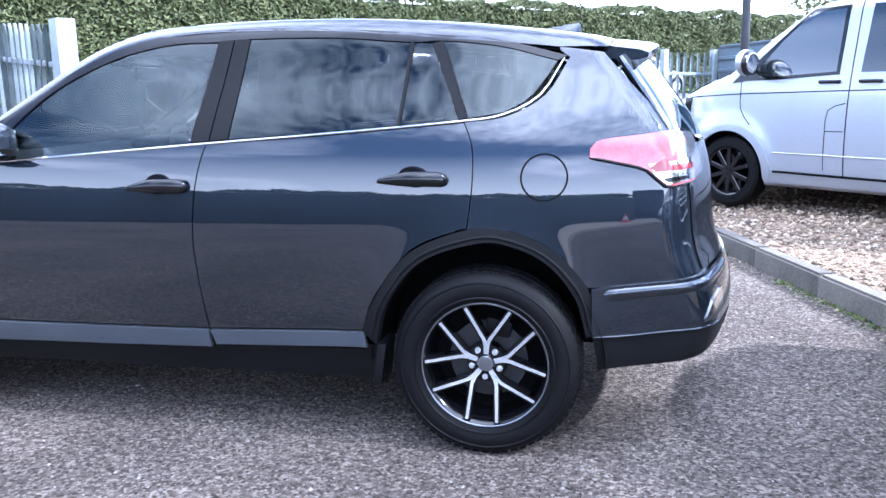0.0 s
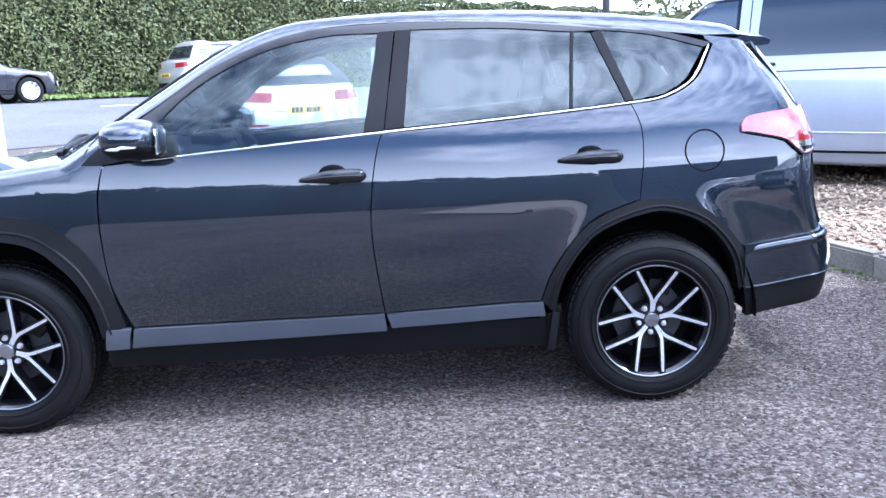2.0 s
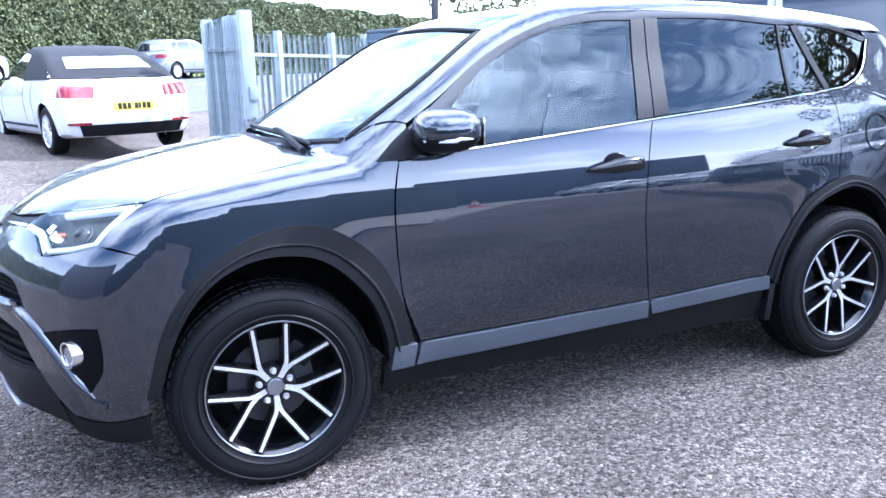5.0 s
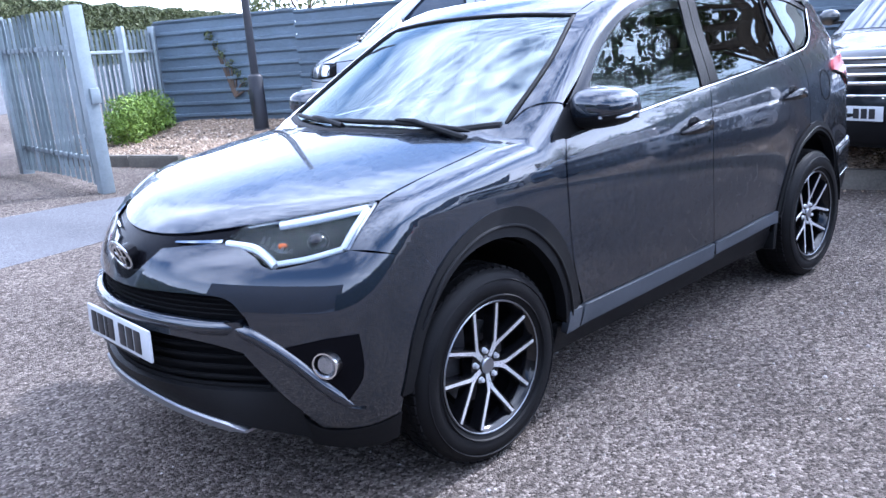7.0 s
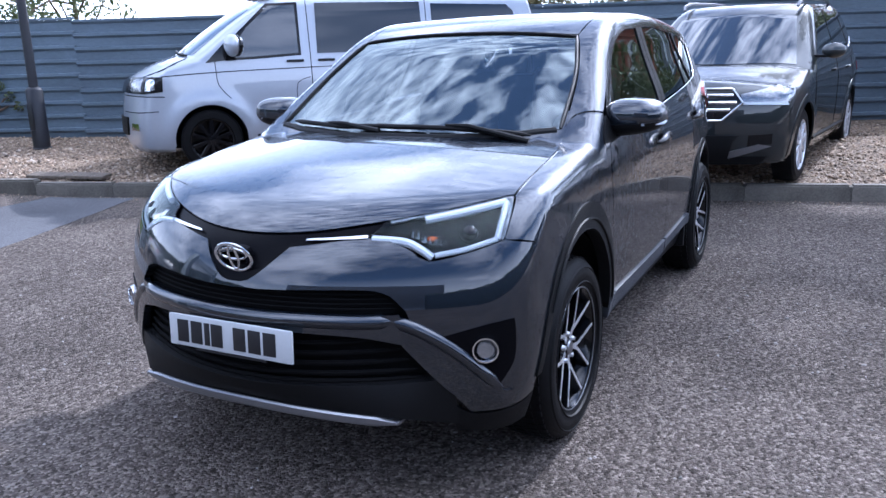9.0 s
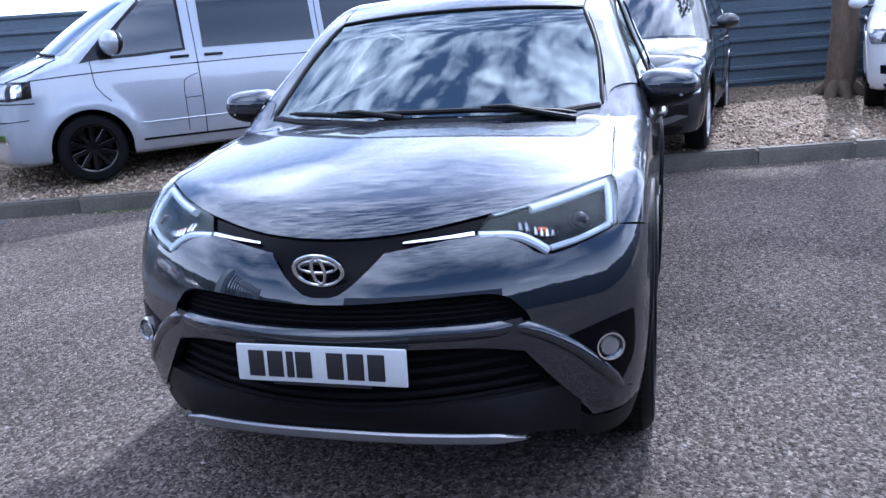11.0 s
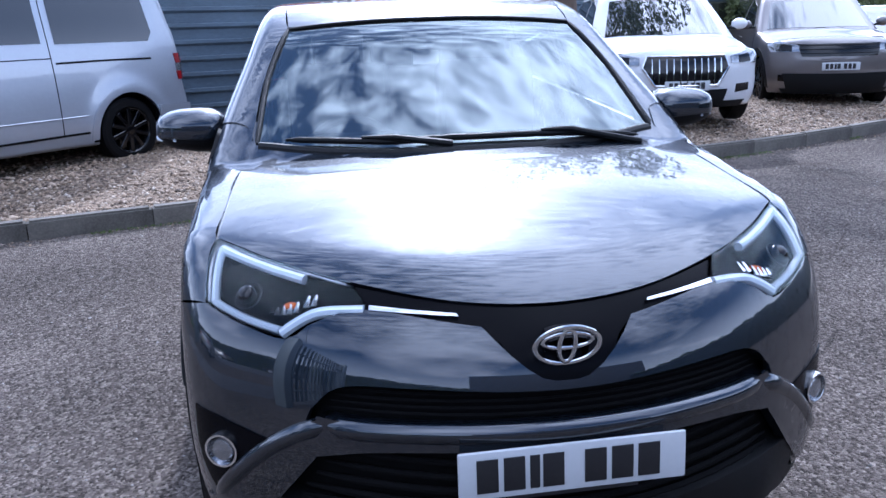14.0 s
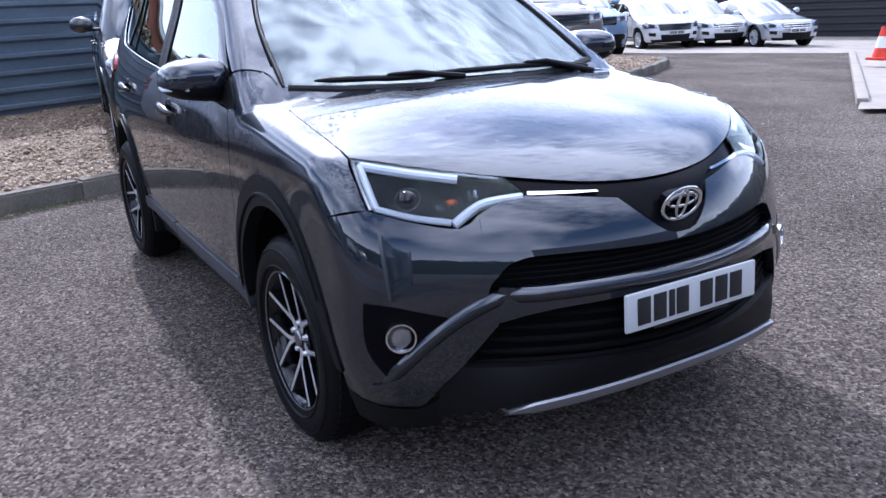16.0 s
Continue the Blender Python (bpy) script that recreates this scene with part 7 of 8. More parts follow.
def plain_plate(host, centre, yaw, mat, w=0.52):
    pl = boxed("number_plate", centre, (0.012, w, 0.111), mat, host, (0, 0, yaw), 0.003, "number plate with dark bars")
    sg = -1 if centre[0] < 0 else 1
    for i, (y, b) in enumerate(((0.19, 0.045), (0.13, 0.045), (0.075, 0.03), (0.03, 0.045), (-0.06, 0.045), (-0.12, 0.045), (-0.18, 0.045))):
        boxed("bar", (centre[0] + sg * 0.0075, centre[1] + y, centre[2]), (0.003, b, 0.075), INK, pl, (0, 0, 0), 0)


class Kit:
    """Lays panels, beads and parts of one vehicle on its body."""

    def __init__(self, name, label, body, paint, at, xs, axles, radius, track, rim=ALLOY, face=ALLOY, arms=10, category="car", arch=None, around=72, core=0.52, low=0.24, rows=84):
        self.body = body
        self.car = thing(name, label, category, at=at)
        self.axles = axles
        self.shell = shell(body, np.linspace(xs[0], xs[1], rows), paint, self.car, "body", holes=[(x, radius, radius * 1.25) for x in axles], around=around, core=core, low=low)
        for x in axles:
            o = [(x + radius * 1.38 * math.cos(t), -0.9, radius + radius * 1.38 * math.sin(t)) for t in np.linspace(-0.12, math.pi + 0.12, 14)]
            i2 = [(x + radius * 1.15 * math.cos(t), -0.9, radius + radius * 1.15 * math.sin(t)) for t in np.linspace(math.pi + 0.12, -0.12, 14)]
            self.pair("arch_lip", [o, [o[-1], i2[0]], i2, [i2[-1], o[0]]], (0, 1, 0), arch or paint, lift=0.005, step=0.05, lip=0.02)
            for sg in (-1, 1):
                road_wheel(self.car, (x, sg * (track / 2), radius), sg, radius, 0.22, rim, face, arms)
                bm = bmesh.new()
                rg = []
                for t in np.linspace(-0.3, math.pi + 0.3, 16):
                    cx, cz = x + radius * 1.2 * math.cos(t), radius + radius * 1.2 * math.sin(t)
                    rg.append([bm.verts.new((cx, sg * yy, max(cz, low))) for yy in (track / 2 + 0.06, track / 2 - 0.3)])
                for a, b in zip(rg, rg[1:]):
                    bm.faces.new((a[0], a[1], b[1], b[0]))
                bm.faces.new([q[1] for q in rg])
                part("arch_liner", bm, LINER, self.car, "", 60)

    def pair(self, name, runs, way, mat, label="", lift=0.004, step=0.06, lip=0.01):
        d = panel(self.body, runs, way, step=step, lift=lift, lip=lip)
        return lay(name, d, mat, self.car, label), lay(name, mirrored(d), mat, self.car, label)

    def one(self, name, runs, way, mat, label="", lift=0.004, step=0.06, lip=0.01):
        return lay(name, panel(self.body, runs, way, step=step, lift=lift, lip=lip), mat, self.car, label)

    def side(self, name, xz, mat, label="", **kw):
        p = [(x, -0.9, z) for x, z in xz]
        return self.pair(name, [[a, b] for a, b in zip(p, p[1:] + p[:1])], (0, 1, 0), mat, label, **kw)

    def face(self, name, yz, mat, label="", way=(1, 0, 0), **kw):
        p = [(0, y, z) for y, z in yz]
        kw.setdefault("lift", 0.016)
        kw.setdefault("lip", 0.03)
        return self.one(name, [[a, b] for a, b in zip(p, p[1:] + p[:1])], way, mat, label, **kw)

    def corner(self, name, pts, mat, label="", way=(0.6, 0.8, 0), **kw):
        return self.pair(name, [[a, b] for a, b in zip(pts, pts[1:] + pts[:1])], way, mat, label, **kw)

    def line(self, name, pts, rad, mat, way=(0, 1, 0), lift=0.0, pair=True):
        p = np.array(rounded(pts, 0.08), float)
        w = np.array(way, float) / np.linalg.norm(way)
        q = self.body.cast(p - w * 3.2, w, 4.5, 260)
        q = q + self.body.normal(q) * lift
        for k in ((1, 1, 1), (1, -1, 1))[:2 if pair else 1]:
            part(name, tube(bmesh.new(), q * np.array(k), rad, 6), mat, self.car)

    def mirror(self, x, z, reach, mat, big=1.0):
        for sg in (-1, 1):
            m_ = new("door_mirror")
            m_.parent = self.car
            bm = bmesh.new()
            bmesh.ops.create_uvsphere(bm, u_segments=20, v_segments=12, radius=1, matrix=pose(x, sg * reach, z, 0, 0, 12 * -sg) @ Matrix.Diagonal((0.075, 0.11 * big, 0.075 * big, 1)))
            part("shell", bm, mat, m_)
            part("arm", box(bmesh.new(), (x - 0.01, sg * (reach - 0.11), z - 0.05 * big), (0.06, 0.14, 0.03), (0, 0, 0), 0.01), PLASTIC, m_)

    def handles(self, xs, z, mat):
        for x in xs:
            for sg in (-1, 1):
                p = self.body.cast(np.array([(x, -2.0, z)]), np.array((0, 1.0, 0)), 2.0)[0]
                part("door_handle", box(bmesh.new(), (x, sg * -(p[1] - 0.012) * 1.0 if sg > 0 else p[1] - 0.012, z), (0.20, 0.03, 0.03), (0, 0, 0), 0.012), mat, self.car)


def family_car(name, label, paint, at, L, W, H, base, bonnet_z, belt, cowl, screen_top, tail, radius, nose_z=None, rim=ALLOY, arms=10, grille="bars", group="", roof_mat=None, rake=0.25, open_roof=False, arch_black=False, sky=0.0, fine=False):
    """A five-seat car from its main measures. x runs from the nose (-) to the tail (+), with the wheelbase's middle at 0.
    cowl, screen_top and tail: where the screen's foot, the screen's top and the roof's end lie along x."""
    xn, xt = -L * 0.5 - sky, L * 0.5 - sky
    half = W / 2
    nose_z = nose_z or bonnet_z - 0.20
    slope = (H - 0.08 - (bonnet_z + 0.06)) / (screen_top - cowl)
    b = Body(section=[(0.15, half * 0.90), (0.35, half * 0.965), (0.55, half * 0.99), (0.75, half), (belt - 0.12, half * 0.985), (belt, half * 0.95), ((belt + H) / 2, half * 0.84), (H - 0.03, half * 0.71), (H + 0.1, half * 0.60)],
             plan=[(xn - 0.05, 0.90), (xn + 0.35, 0.965), (xn + 0.8, 0.995), (0, 1.0), (xt - 1.0, 0.99), (xt - 0.35, 0.95), (xt, 0.88)],
             bonnet=[(xn - 0.1, nose_z - 0.03), (xn + 0.12, nose_z + 0.06), (xn + 0.45, bonnet_z - 0.06), (cowl, bonnet_z + 0.05), (cowl + 0.5, belt + 0.01), (0.6, belt + 0.01), (xt - 0.3, belt + 0.02), (xt + 0.1, belt)],
             screen=(cowl, bonnet_z + 0.05, slope),
             roof=[(screen_top - 0.4, H - 0.08), (screen_top, H - 0.035), (0.3, H), (tail - 0.5, H - 0.025), (tail, H - 0.10), (tail + rake + 0.02, belt + 0.06), (tail + rake + 0.5, belt - 0.4)] if not open_roof else [(screen_top - 0.4, H - 0.08), (screen_top, H - 0.03), (0.3, H), (tail - 0.25, H - 0.06), (tail, H - 0.14), (tail + rake, belt + 0.02), (tail + rake + 0.5, belt - 0.5)],
             front=[(0.15, xn + 0.12), (0.32, xn + 0.03), (0.5, xn), (nose_z - 0.12, xn + 0.02), (nose_z + 0.05, xn + 0.10), (nose_z + 0.3, xn + 0.4)],
             rear=[(0.2, xt - 0.10), (0.4, xt - 0.01), (0.6, xt), (0.8, xt - 0.06), (belt, xt - 0.10), (H, xt - 0.14)],
             bow=0.42, stern=0.22, arches=[(-base / 2, radius, radius * 1.2), (base / 2, radius, radius * 1.2)], flare=0.012, nose=0.12, edge=0.07)
    k = Kit(name, label, b, paint, at, (xn + 0.02, xt - 0.02), (-base / 2, base / 2), radius, W * 0.86, rim=rim, face=rim, arms=arms, arch=PLASTIC if arch_black else None, around=150 if fine else 72, rows=170 if fine else 84)
    if group:
        k.car["group"] = group
    rf = lambda x: float(min(b.roof(x), bonnet_z + 0.05 + slope * (x - cowl)))
    mid = (screen_top + 0.72)
    t0 = belt + 0.03
    glass = DARK_GLASS
    k.side("window", [(cowl + 0.42, t0), (cowl + 0.42 + (H - 0.17 - t0) / slope * 0.75, rf(screen_top) - 0.13), (mid - 0.06, rf(mid) - 0.09), (mid - 0.05, t0)], glass, "dark side window")
    if not open_roof:
        k.side("window", [(mid + 0.04, t0), (mid + 0.03, rf(mid) - 0.09), (tail - 0.45, rf(tail - 0.45) - 0.10), (tail - 0.28, t0 + 0.04)], glass, "dark side window")
        k.side("window", [(tail - 0.22, t0 + 0.06), (tail - 0.39, rf(tail - 0.39) - 0.11), (tail - 0.12, rf(tail - 0.12) - 0.12), (tail + 0.05, t0 + 0.12)], glass, "dark side window")
    cz = bonnet_z + 0.05
    yb, yt = half * 0.80, half * 0.64
    k.one("windscreen", [[(cowl + 0.16, -yb, cz), (screen_top - 0.02, -yt, H - 0.09)], [(screen_top - 0.02, -yt, H - 0.09), (screen_top - 0.06, 0, H - 0.07), (screen_top - 0.02, yt, H - 0.09)], [(screen_top - 0.02, yt, H - 0.09), (cowl + 0.16, yb, cz)], [(cowl + 0.16, yb, cz), (cowl + 0.02, 0, cz), (cowl + 0.16, -yb, cz)]], (0.5, 0, -0.86), SCREEN_GLASS, "windscreen reflecting the sky")
    if not open_roof:
        k.face("rear_window", [(-yt * 0.95, H - 0.16), (yt * 0.95, H - 0.16), (yb * 0.9, belt + 0.06), (-yb * 0.9, belt + 0.06)], glass, "dark rear window", way=(-1, 0, 0))
    for x in (cowl + 0.22, mid, tail - 0.20):
        k.line("shut_line", [(x + 0.02, -0.9, t0 - 0.04), (x - 0.01, -0.9, 0.8), (x, -0.9, 0.42)], 0.004, LINER)
    k.line("sill_line", [(-base / 2 + radius * 1.3, -0.9, 0.36), (base / 2 - radius * 1.3, -0.9, 0.36)], 0.02, PLASTIC)
    k.handles((mid - 0.18, tail - 0.48) if not open_roof else (mid - 0.15,), belt - 0.12, paint)
    k.mirror(cowl + 0.42, t0 + 0.06, half + 0.10, paint)
    # head lamps, grille, intake, plate
    lz = nose_z - 0.07
    lamp_pts = [(xn + 0.16, -half * 0.55, lz + 0.02), (xn + 0.42, -half * 0.86, lz + 0.09), (xn + 0.52, -half * 0.95, lz + 0.06), (xn + 0.40, -half * 0.90, lz - 0.07), (xn + 0.14, -half * 0.56, lz - 0.06)]
    k.corner("head_lamp", lamp_pts, LAMP_GREY, "bright head lamp", way=(0.75, 0.66, 0), lift=0.014, lip=0.03, step=0.03)
    if grille != "hex":
        k.corner("lamp_bowl", [(xn + 0.24, -half * 0.64, lz + 0.02), (xn + 0.34, -half * 0.78, lz + 0.04), (xn + 0.33, -half * 0.80, lz - 0.05), (xn + 0.22, -half * 0.64, lz - 0.06)], GLOSS_BLACK, "", way=(0.75, 0.66, 0), lift=0.019, step=0.04)
    gh = 0.13 if grille == "dark" else 0.11
    gw = half * (0.60 if grille == "dark" else 0.52)
    if grille == "shield":
        k.face("grille", [(-gw * 0.9, lz + 0.03), (gw * 0.9, lz + 0.03), (gw, lz - 0.10), (gw * 0.72, lz - 0.30), (-gw * 0.72, lz - 0.30), (-gw, lz - 0.10)], GLOSS_BLACK, "black grille with a bright frame")
        for i in range(11):
            y = -gw * 0.8 + i * gw * 0.16
            k.line("grille_bar", [(0, y, lz), (0, y, lz - 0.27)], 0.008, CHROME, (1, 0, 0), 0.018, False)
        ring = [(0, -gw * 0.9, lz + 0.03), (0, gw * 0.9, lz + 0.03), (0, gw, lz - 0.10), (0, gw * 0.72, lz - 0.30), (0, -gw * 0.72, lz - 0.30), (0, -gw, lz - 0.10)]
        for a, c in zip(ring, ring[1:] + ring[:1]):
            k.line("grille_frame", [a, c], 0.012, CHROME, (1, 0, 0), 0.018, False)
    elif grille == "hex":
        ring = [(-gw * 0.92, lz + 0.06), (gw * 0.92, lz + 0.06), (gw * 1.12, lz - 0.05), (gw * 0.80, lz - 0.20), (-gw * 0.80, lz - 0.20), (-gw * 1.12, lz - 0.05)]
        k.face("grille", ring, GLOSS_BLACK, "black six-sided grille in a chrome frame", step=0.04)
        for a, c in zip(ring, ring[1:] + ring[:1]):
            k.line("grille_frame", [(0, *a), (0, *c)], 0.011, CHROME, (1, 0, 0), 0.020, False)
        for z, w in ((lz + 0.01, 0.95), (lz - 0.05, 1.02), (lz - 0.11, 0.92)):
            k.line("grille_bar", [(0, -gw * w, z), (0, 0, z), (0, gw * w, z)], 0.015, CHROME, (1, 0, 0), 0.020, False)
        k.corner("lamp_edge", [(xn + 0.16, -half * 0.56, lz - 0.045), (xn + 0.40, -half * 0.88, lz - 0.055), (xn + 0.41, -half * 0.89, lz - 0.075), (xn + 0.15, -half * 0.57, lz - 0.065)], LAMP_WHITE, "", way=(0.75, 0.66, 0), lift=0.020, step=0.02)
    else:
        k.face("grille", [(-gw, lz + 0.04), (gw, lz + 0.04), (gw * 0.9, lz - gh), (-gw * 0.9, lz - gh)], GLOSS_BLACK, "black front grille")
        for i in range(3):
            z = lz + 0.02 - i * 0.055
            k.line("grille_bar", [(0, -gw * 0.95, z), (0, 0, z), (0, gw * 0.95, z)], 0.012 if grille == "bars" else 0.005, CHROME if grille == "bars" else PLASTIC, (1, 0, 0), 0.020, False)
    wi = 0.78 if arch_black else 0.52
    mouth = 0.53 if arch_black else 0.45
    k.face("lower_intake", [(-half * wi, mouth), (half * wi, mouth), (half * wi * 0.9, 0.28), (-half * wi * 0.9, 0.28)], PLASTIC, "black lower intake")
    k.corner("fog_lamp", [(xn + 0.14, -half * 0.66, 0.50), (xn + 0.26, -half * 0.84, 0.51), (xn + 0.26, -half * 0.84, 0.42), (xn + 0.13, -half * 0.66, 0.40)], GLOSS_BLACK, "", way=(0.8, 0.6, 0), step=0.05)
    k.face("bumper_chin", [(-half * 0.80, 0.31), (half * 0.80, 0.31), (half * 0.74, 0.235), (-half * 0.74, 0.235)], PLASTIC, "", lift=0.006)
    plain_plate(k.car, (xn - 0.012, 0, 0.63 if arch_black else 0.50), 0, PLATE_WHITE)
    # tail lamps and rear plate
    k.corner("tail_lamp", [(xt - 0.08, -half * 0.55, belt - 0.08), (xt - 0.30, -half * 0.93, belt - 0.05), (xt - 0.32, -half * 0.94, belt - 0.20), (xt - 0.06, -half * 0.55, belt - 0.22)], RED_LENS, "red tail lamp", way=(-0.66, 0.75, 0), lift=0.008, step=0.05)
    plain_plate(k.car, (xt + 0.004, 0, 0.62), 0, PLATE_YELLOW)
    k.face("rear_skirt", [(-half * 0.75, 0.40), (half * 0.75, 0.40), (half * 0.7, 0.26), (-half * 0.7, 0.26)], PLASTIC, "", way=(-1, 0, 0))
    return k


def stand(x, y, yaw, lift=0.0, tilt=0.0):
    return pose(x, y, float(land(x, y)) + lift, 0, tilt, yaw)


BLACK_RIM = GLOSS_BLACK
kuga = family_car("grey_suv", "dark grey sport utility car with chrome grille bars on the gravel", DARK_GREY, stand(5.6, -0.58, -7.0, 0.165, 0), 4.53, 1.84, 1.68, 2.69, 1.02, 1.10, -1.18, -0.42, 1.55, 0.345, 0.90, grille="hex", group="cars parked on the gravel", fine=True)
q5 = family_car("white_suv", "white sport utility car with a shield grille on the gravel", WHITE, stand(7.55, -4.30, -11, 0.26), 4.63, 1.90, 1.65, 2.81, 1.00, 1.08, -1.20, -0.42, 1.55, 0.36, 0.87, grille="shield", group="cars parked on the gravel", fine=True)
disco = family_car("bronze_suv", "grey-bronze upright sport utility car with black trim on the gravel", BRONZE, stand(9.30, -7.75, -17, 0.16), 4.60, 1.90, 1.72, 2.74, 1.10, 1.14, -1.22, -0.55, 1.75, 0.37, 0.97, rim=BLACK_RIM, grille="dark", group="cars parked on the gravel", arch_black=True, fine=True)
rover = family_car("blue_suv", "pale blue sport utility car on the gravel", BLUE, stand(12.2, -11.2, -20, 0.10), 4.36, 1.90, 1.64, 2.66, 1.05, 1.12, -1.15, -0.45, 1.55, 0.36, 0.93, rim=BLACK_RIM, grille="dark", group="cars parked on the gravel", arch_black=True)
family_car("white_hatchback", "small white hatchback in front of the dark shed", WHITE, stand(15.3, -17.0, -19), 3.95, 1.74, 1.42, 2.47, 0.90, 0.94, -1.05, -0.35, 1.35, 0.31, 0.76, grille="dark", group="cars before the dark shed")
family_car("white_saloon", "white saloon in front of the dark shed", WHITE, stand(15.2, -18.9, -20), 4.65, 1.81, 1.44, 2.84, 0.88, 0.95, -1.10, -0.25, 1.15, 0.33, 0.74, rake=0.8, group="cars before the dark shed")
family_car("silver_coupe", "silver coupe in front of the dark shed", SILVER, stand(13.6, -19.9, -20), 4.45, 1.75, 1.40, 2.72, 0.86, 0.92, -1.00, -0.15, 1.10, 0.32, 0.72, rake=0.85, group="cars before the dark shed")
family_car("silver_crossover", "beige-silver crossover parked beyond the road with its tail visible", BEIGE, stand(-5.32, 23.07, -136.6), 4.40, 1.84, 1.64, 2.61, 0.98, 1.06, -1.15, -0.50, 1.45, 0.335, 0.84, group="cars along the road")
family_car("grey_hatchback", "grey hatchback parked beyond the road", MID_GREY, stand(*slant(22.8, 19.7), -136), 3.97, 1.72, 1.48, 2.49, 0.92, 0.99, -1.08, -0.45, 1.35, 0.31, 0.78, group="cars along the road")
family_car("black_estate", "black estate car parked beyond the road", BLACK_PAINT, stand(*slant(4.4, 19.6), -136), 4.70, 1.82, 1.46, 2.85, 0.90, 0.96, -1.10, -0.30, 1.75, 0.33, 0.76, group="cars along the road")
golf = family_car("white_convertible", "white convertible with a raised black fabric roof by the gate", WHITE, stand(-1.70, 9.95, -74, 0.0), 4.25, 1.78, 1.42, 2.58, 0.88, 0.95, -1.05, -0.35, 0.95, 0.315, 0.76, open_roof=True, rake=0.62, group="")
gb = golf.body
golf.one("soft_top", [[(-0.40, -0.64, 1.3), (-0.42, 0, 1.3), (-0.40, 0.64, 1.3)], [(-0.40, 0.64, 1.3), (0.4, 0.69, 1.3), (1.0, 0.75, 1.2), (1.52, 0.79, 1.0)], [(1.52, 0.79, 1.0), (1.62, 0, 1.0), (1.52, -0.79, 1.0)], [(1.52, -0.79, 1.0), (1.0, -0.75, 1.2), (0.4, -0.69, 1.3), (-0.40, -0.64, 1.3)]], (0, 0, -1), SOFT_TOP, "black fabric roof", lift=0.012)
golf.side("soft_top_side", [(0.33, 0.965), (0.33, 1.36), (0.70, 1.36), (1.05, 1.26), (1.60, 0.97)], SOFT_TOP, "black fabric roof side", lift=0.008)
golf.one("rear_window", [[(1.02, -0.50, 1.2), (1.04, 0, 1.2), (1.02, 0.50, 1.2)], [(1.02, 0.50, 1.2), (1.38, 0.56, 1.0)], [(1.38, 0.56, 1.0), (1.40, 0, 1.0), (1.38, -0.56, 1.0)], [(1.38, -0.56, 1.0), (1.02, -0.50, 1.2)]], (0, 0, -1), SCREEN_GLASS, "rear window in the fabric roof", lift=0.020)
golf.line("boot_line", [(2, -0.52, 0.90), (2, -0.50, 0.64), (2, 0, 0.60), (2, 0.50, 0.64), (2, 0.52, 0.90)], 0.004, LINER, (-1, 0, 0), 0.0, False)
part("boot_emblem", oval(bmesh.new(), (2.075, 0, 0.80), 0.045, 0.045, 0.006, 0.6, 24, 0), CHROME, golf.car, "round chrome emblem")
golf.face("bumper_slot", [(-0.40, 0.36), (0.40, 0.36), (0.36, 0.26), (-0.36, 0.26)], GLOSS_BLACK, "", way=(-1, 0, 0), lift=0.012)
golf.corner("bumper_reflector", [(2.08, -0.55, 0.43), (1.95, -0.78, 0.43), (1.95, -0.78, 0.40), (2.08, -0.55, 0.40)], RED_LENS, "", way=(-0.66, 0.75, 0), lift=0.01, step=0.04)
# extra pieces of the dark grey car
kuga.face("intake_mouth", [(-0.52, 0.50), (0.52, 0.50), (0.40, 0.34), (-0.40, 0.34)], PLASTIC, "black lower mouth", lift=0.020, step=0.05)
kuga.line("window_trim", [(-0.70, -0.9, 1.12), (0.4, -0.9, 1.14), (1.3, -0.9, 1.19), (1.55, -0.9, 1.30)], 0.008, CHROME, lift=0.006)
kuga.corner("skid_wing", [(-2.19, -0.40, 0.34), (-2.05, -0.66, 0.42), (-1.97, -0.74, 0.40), (-2.16, -0.40, 0.28)], SATIN, "", way=(0.8, 0.6, 0), lift=0.01, step=0.04)
for k_, zz in ((kuga, 1.0), (q5, 0.98)):
    for sg in (-1, 1):
        pts = [(-0.35, sg * 0.58, k_.body.roof(-0.35) - 0.02), (-0.15, sg * 0.60, k_.body.roof(-0.15) + 0.035), (1.2, sg * 0.59, k_.body.roof(1.2) + 0.03), (1.45, sg * 0.57, k_.body.roof(1.45) - 0.03)]
        part("roof_rail", tube(bmesh.new(), rounded([tuple(map(float, p)) for p in pts], 0.1), 0.018, 8), SATIN, k_.car, "silver roof rail")

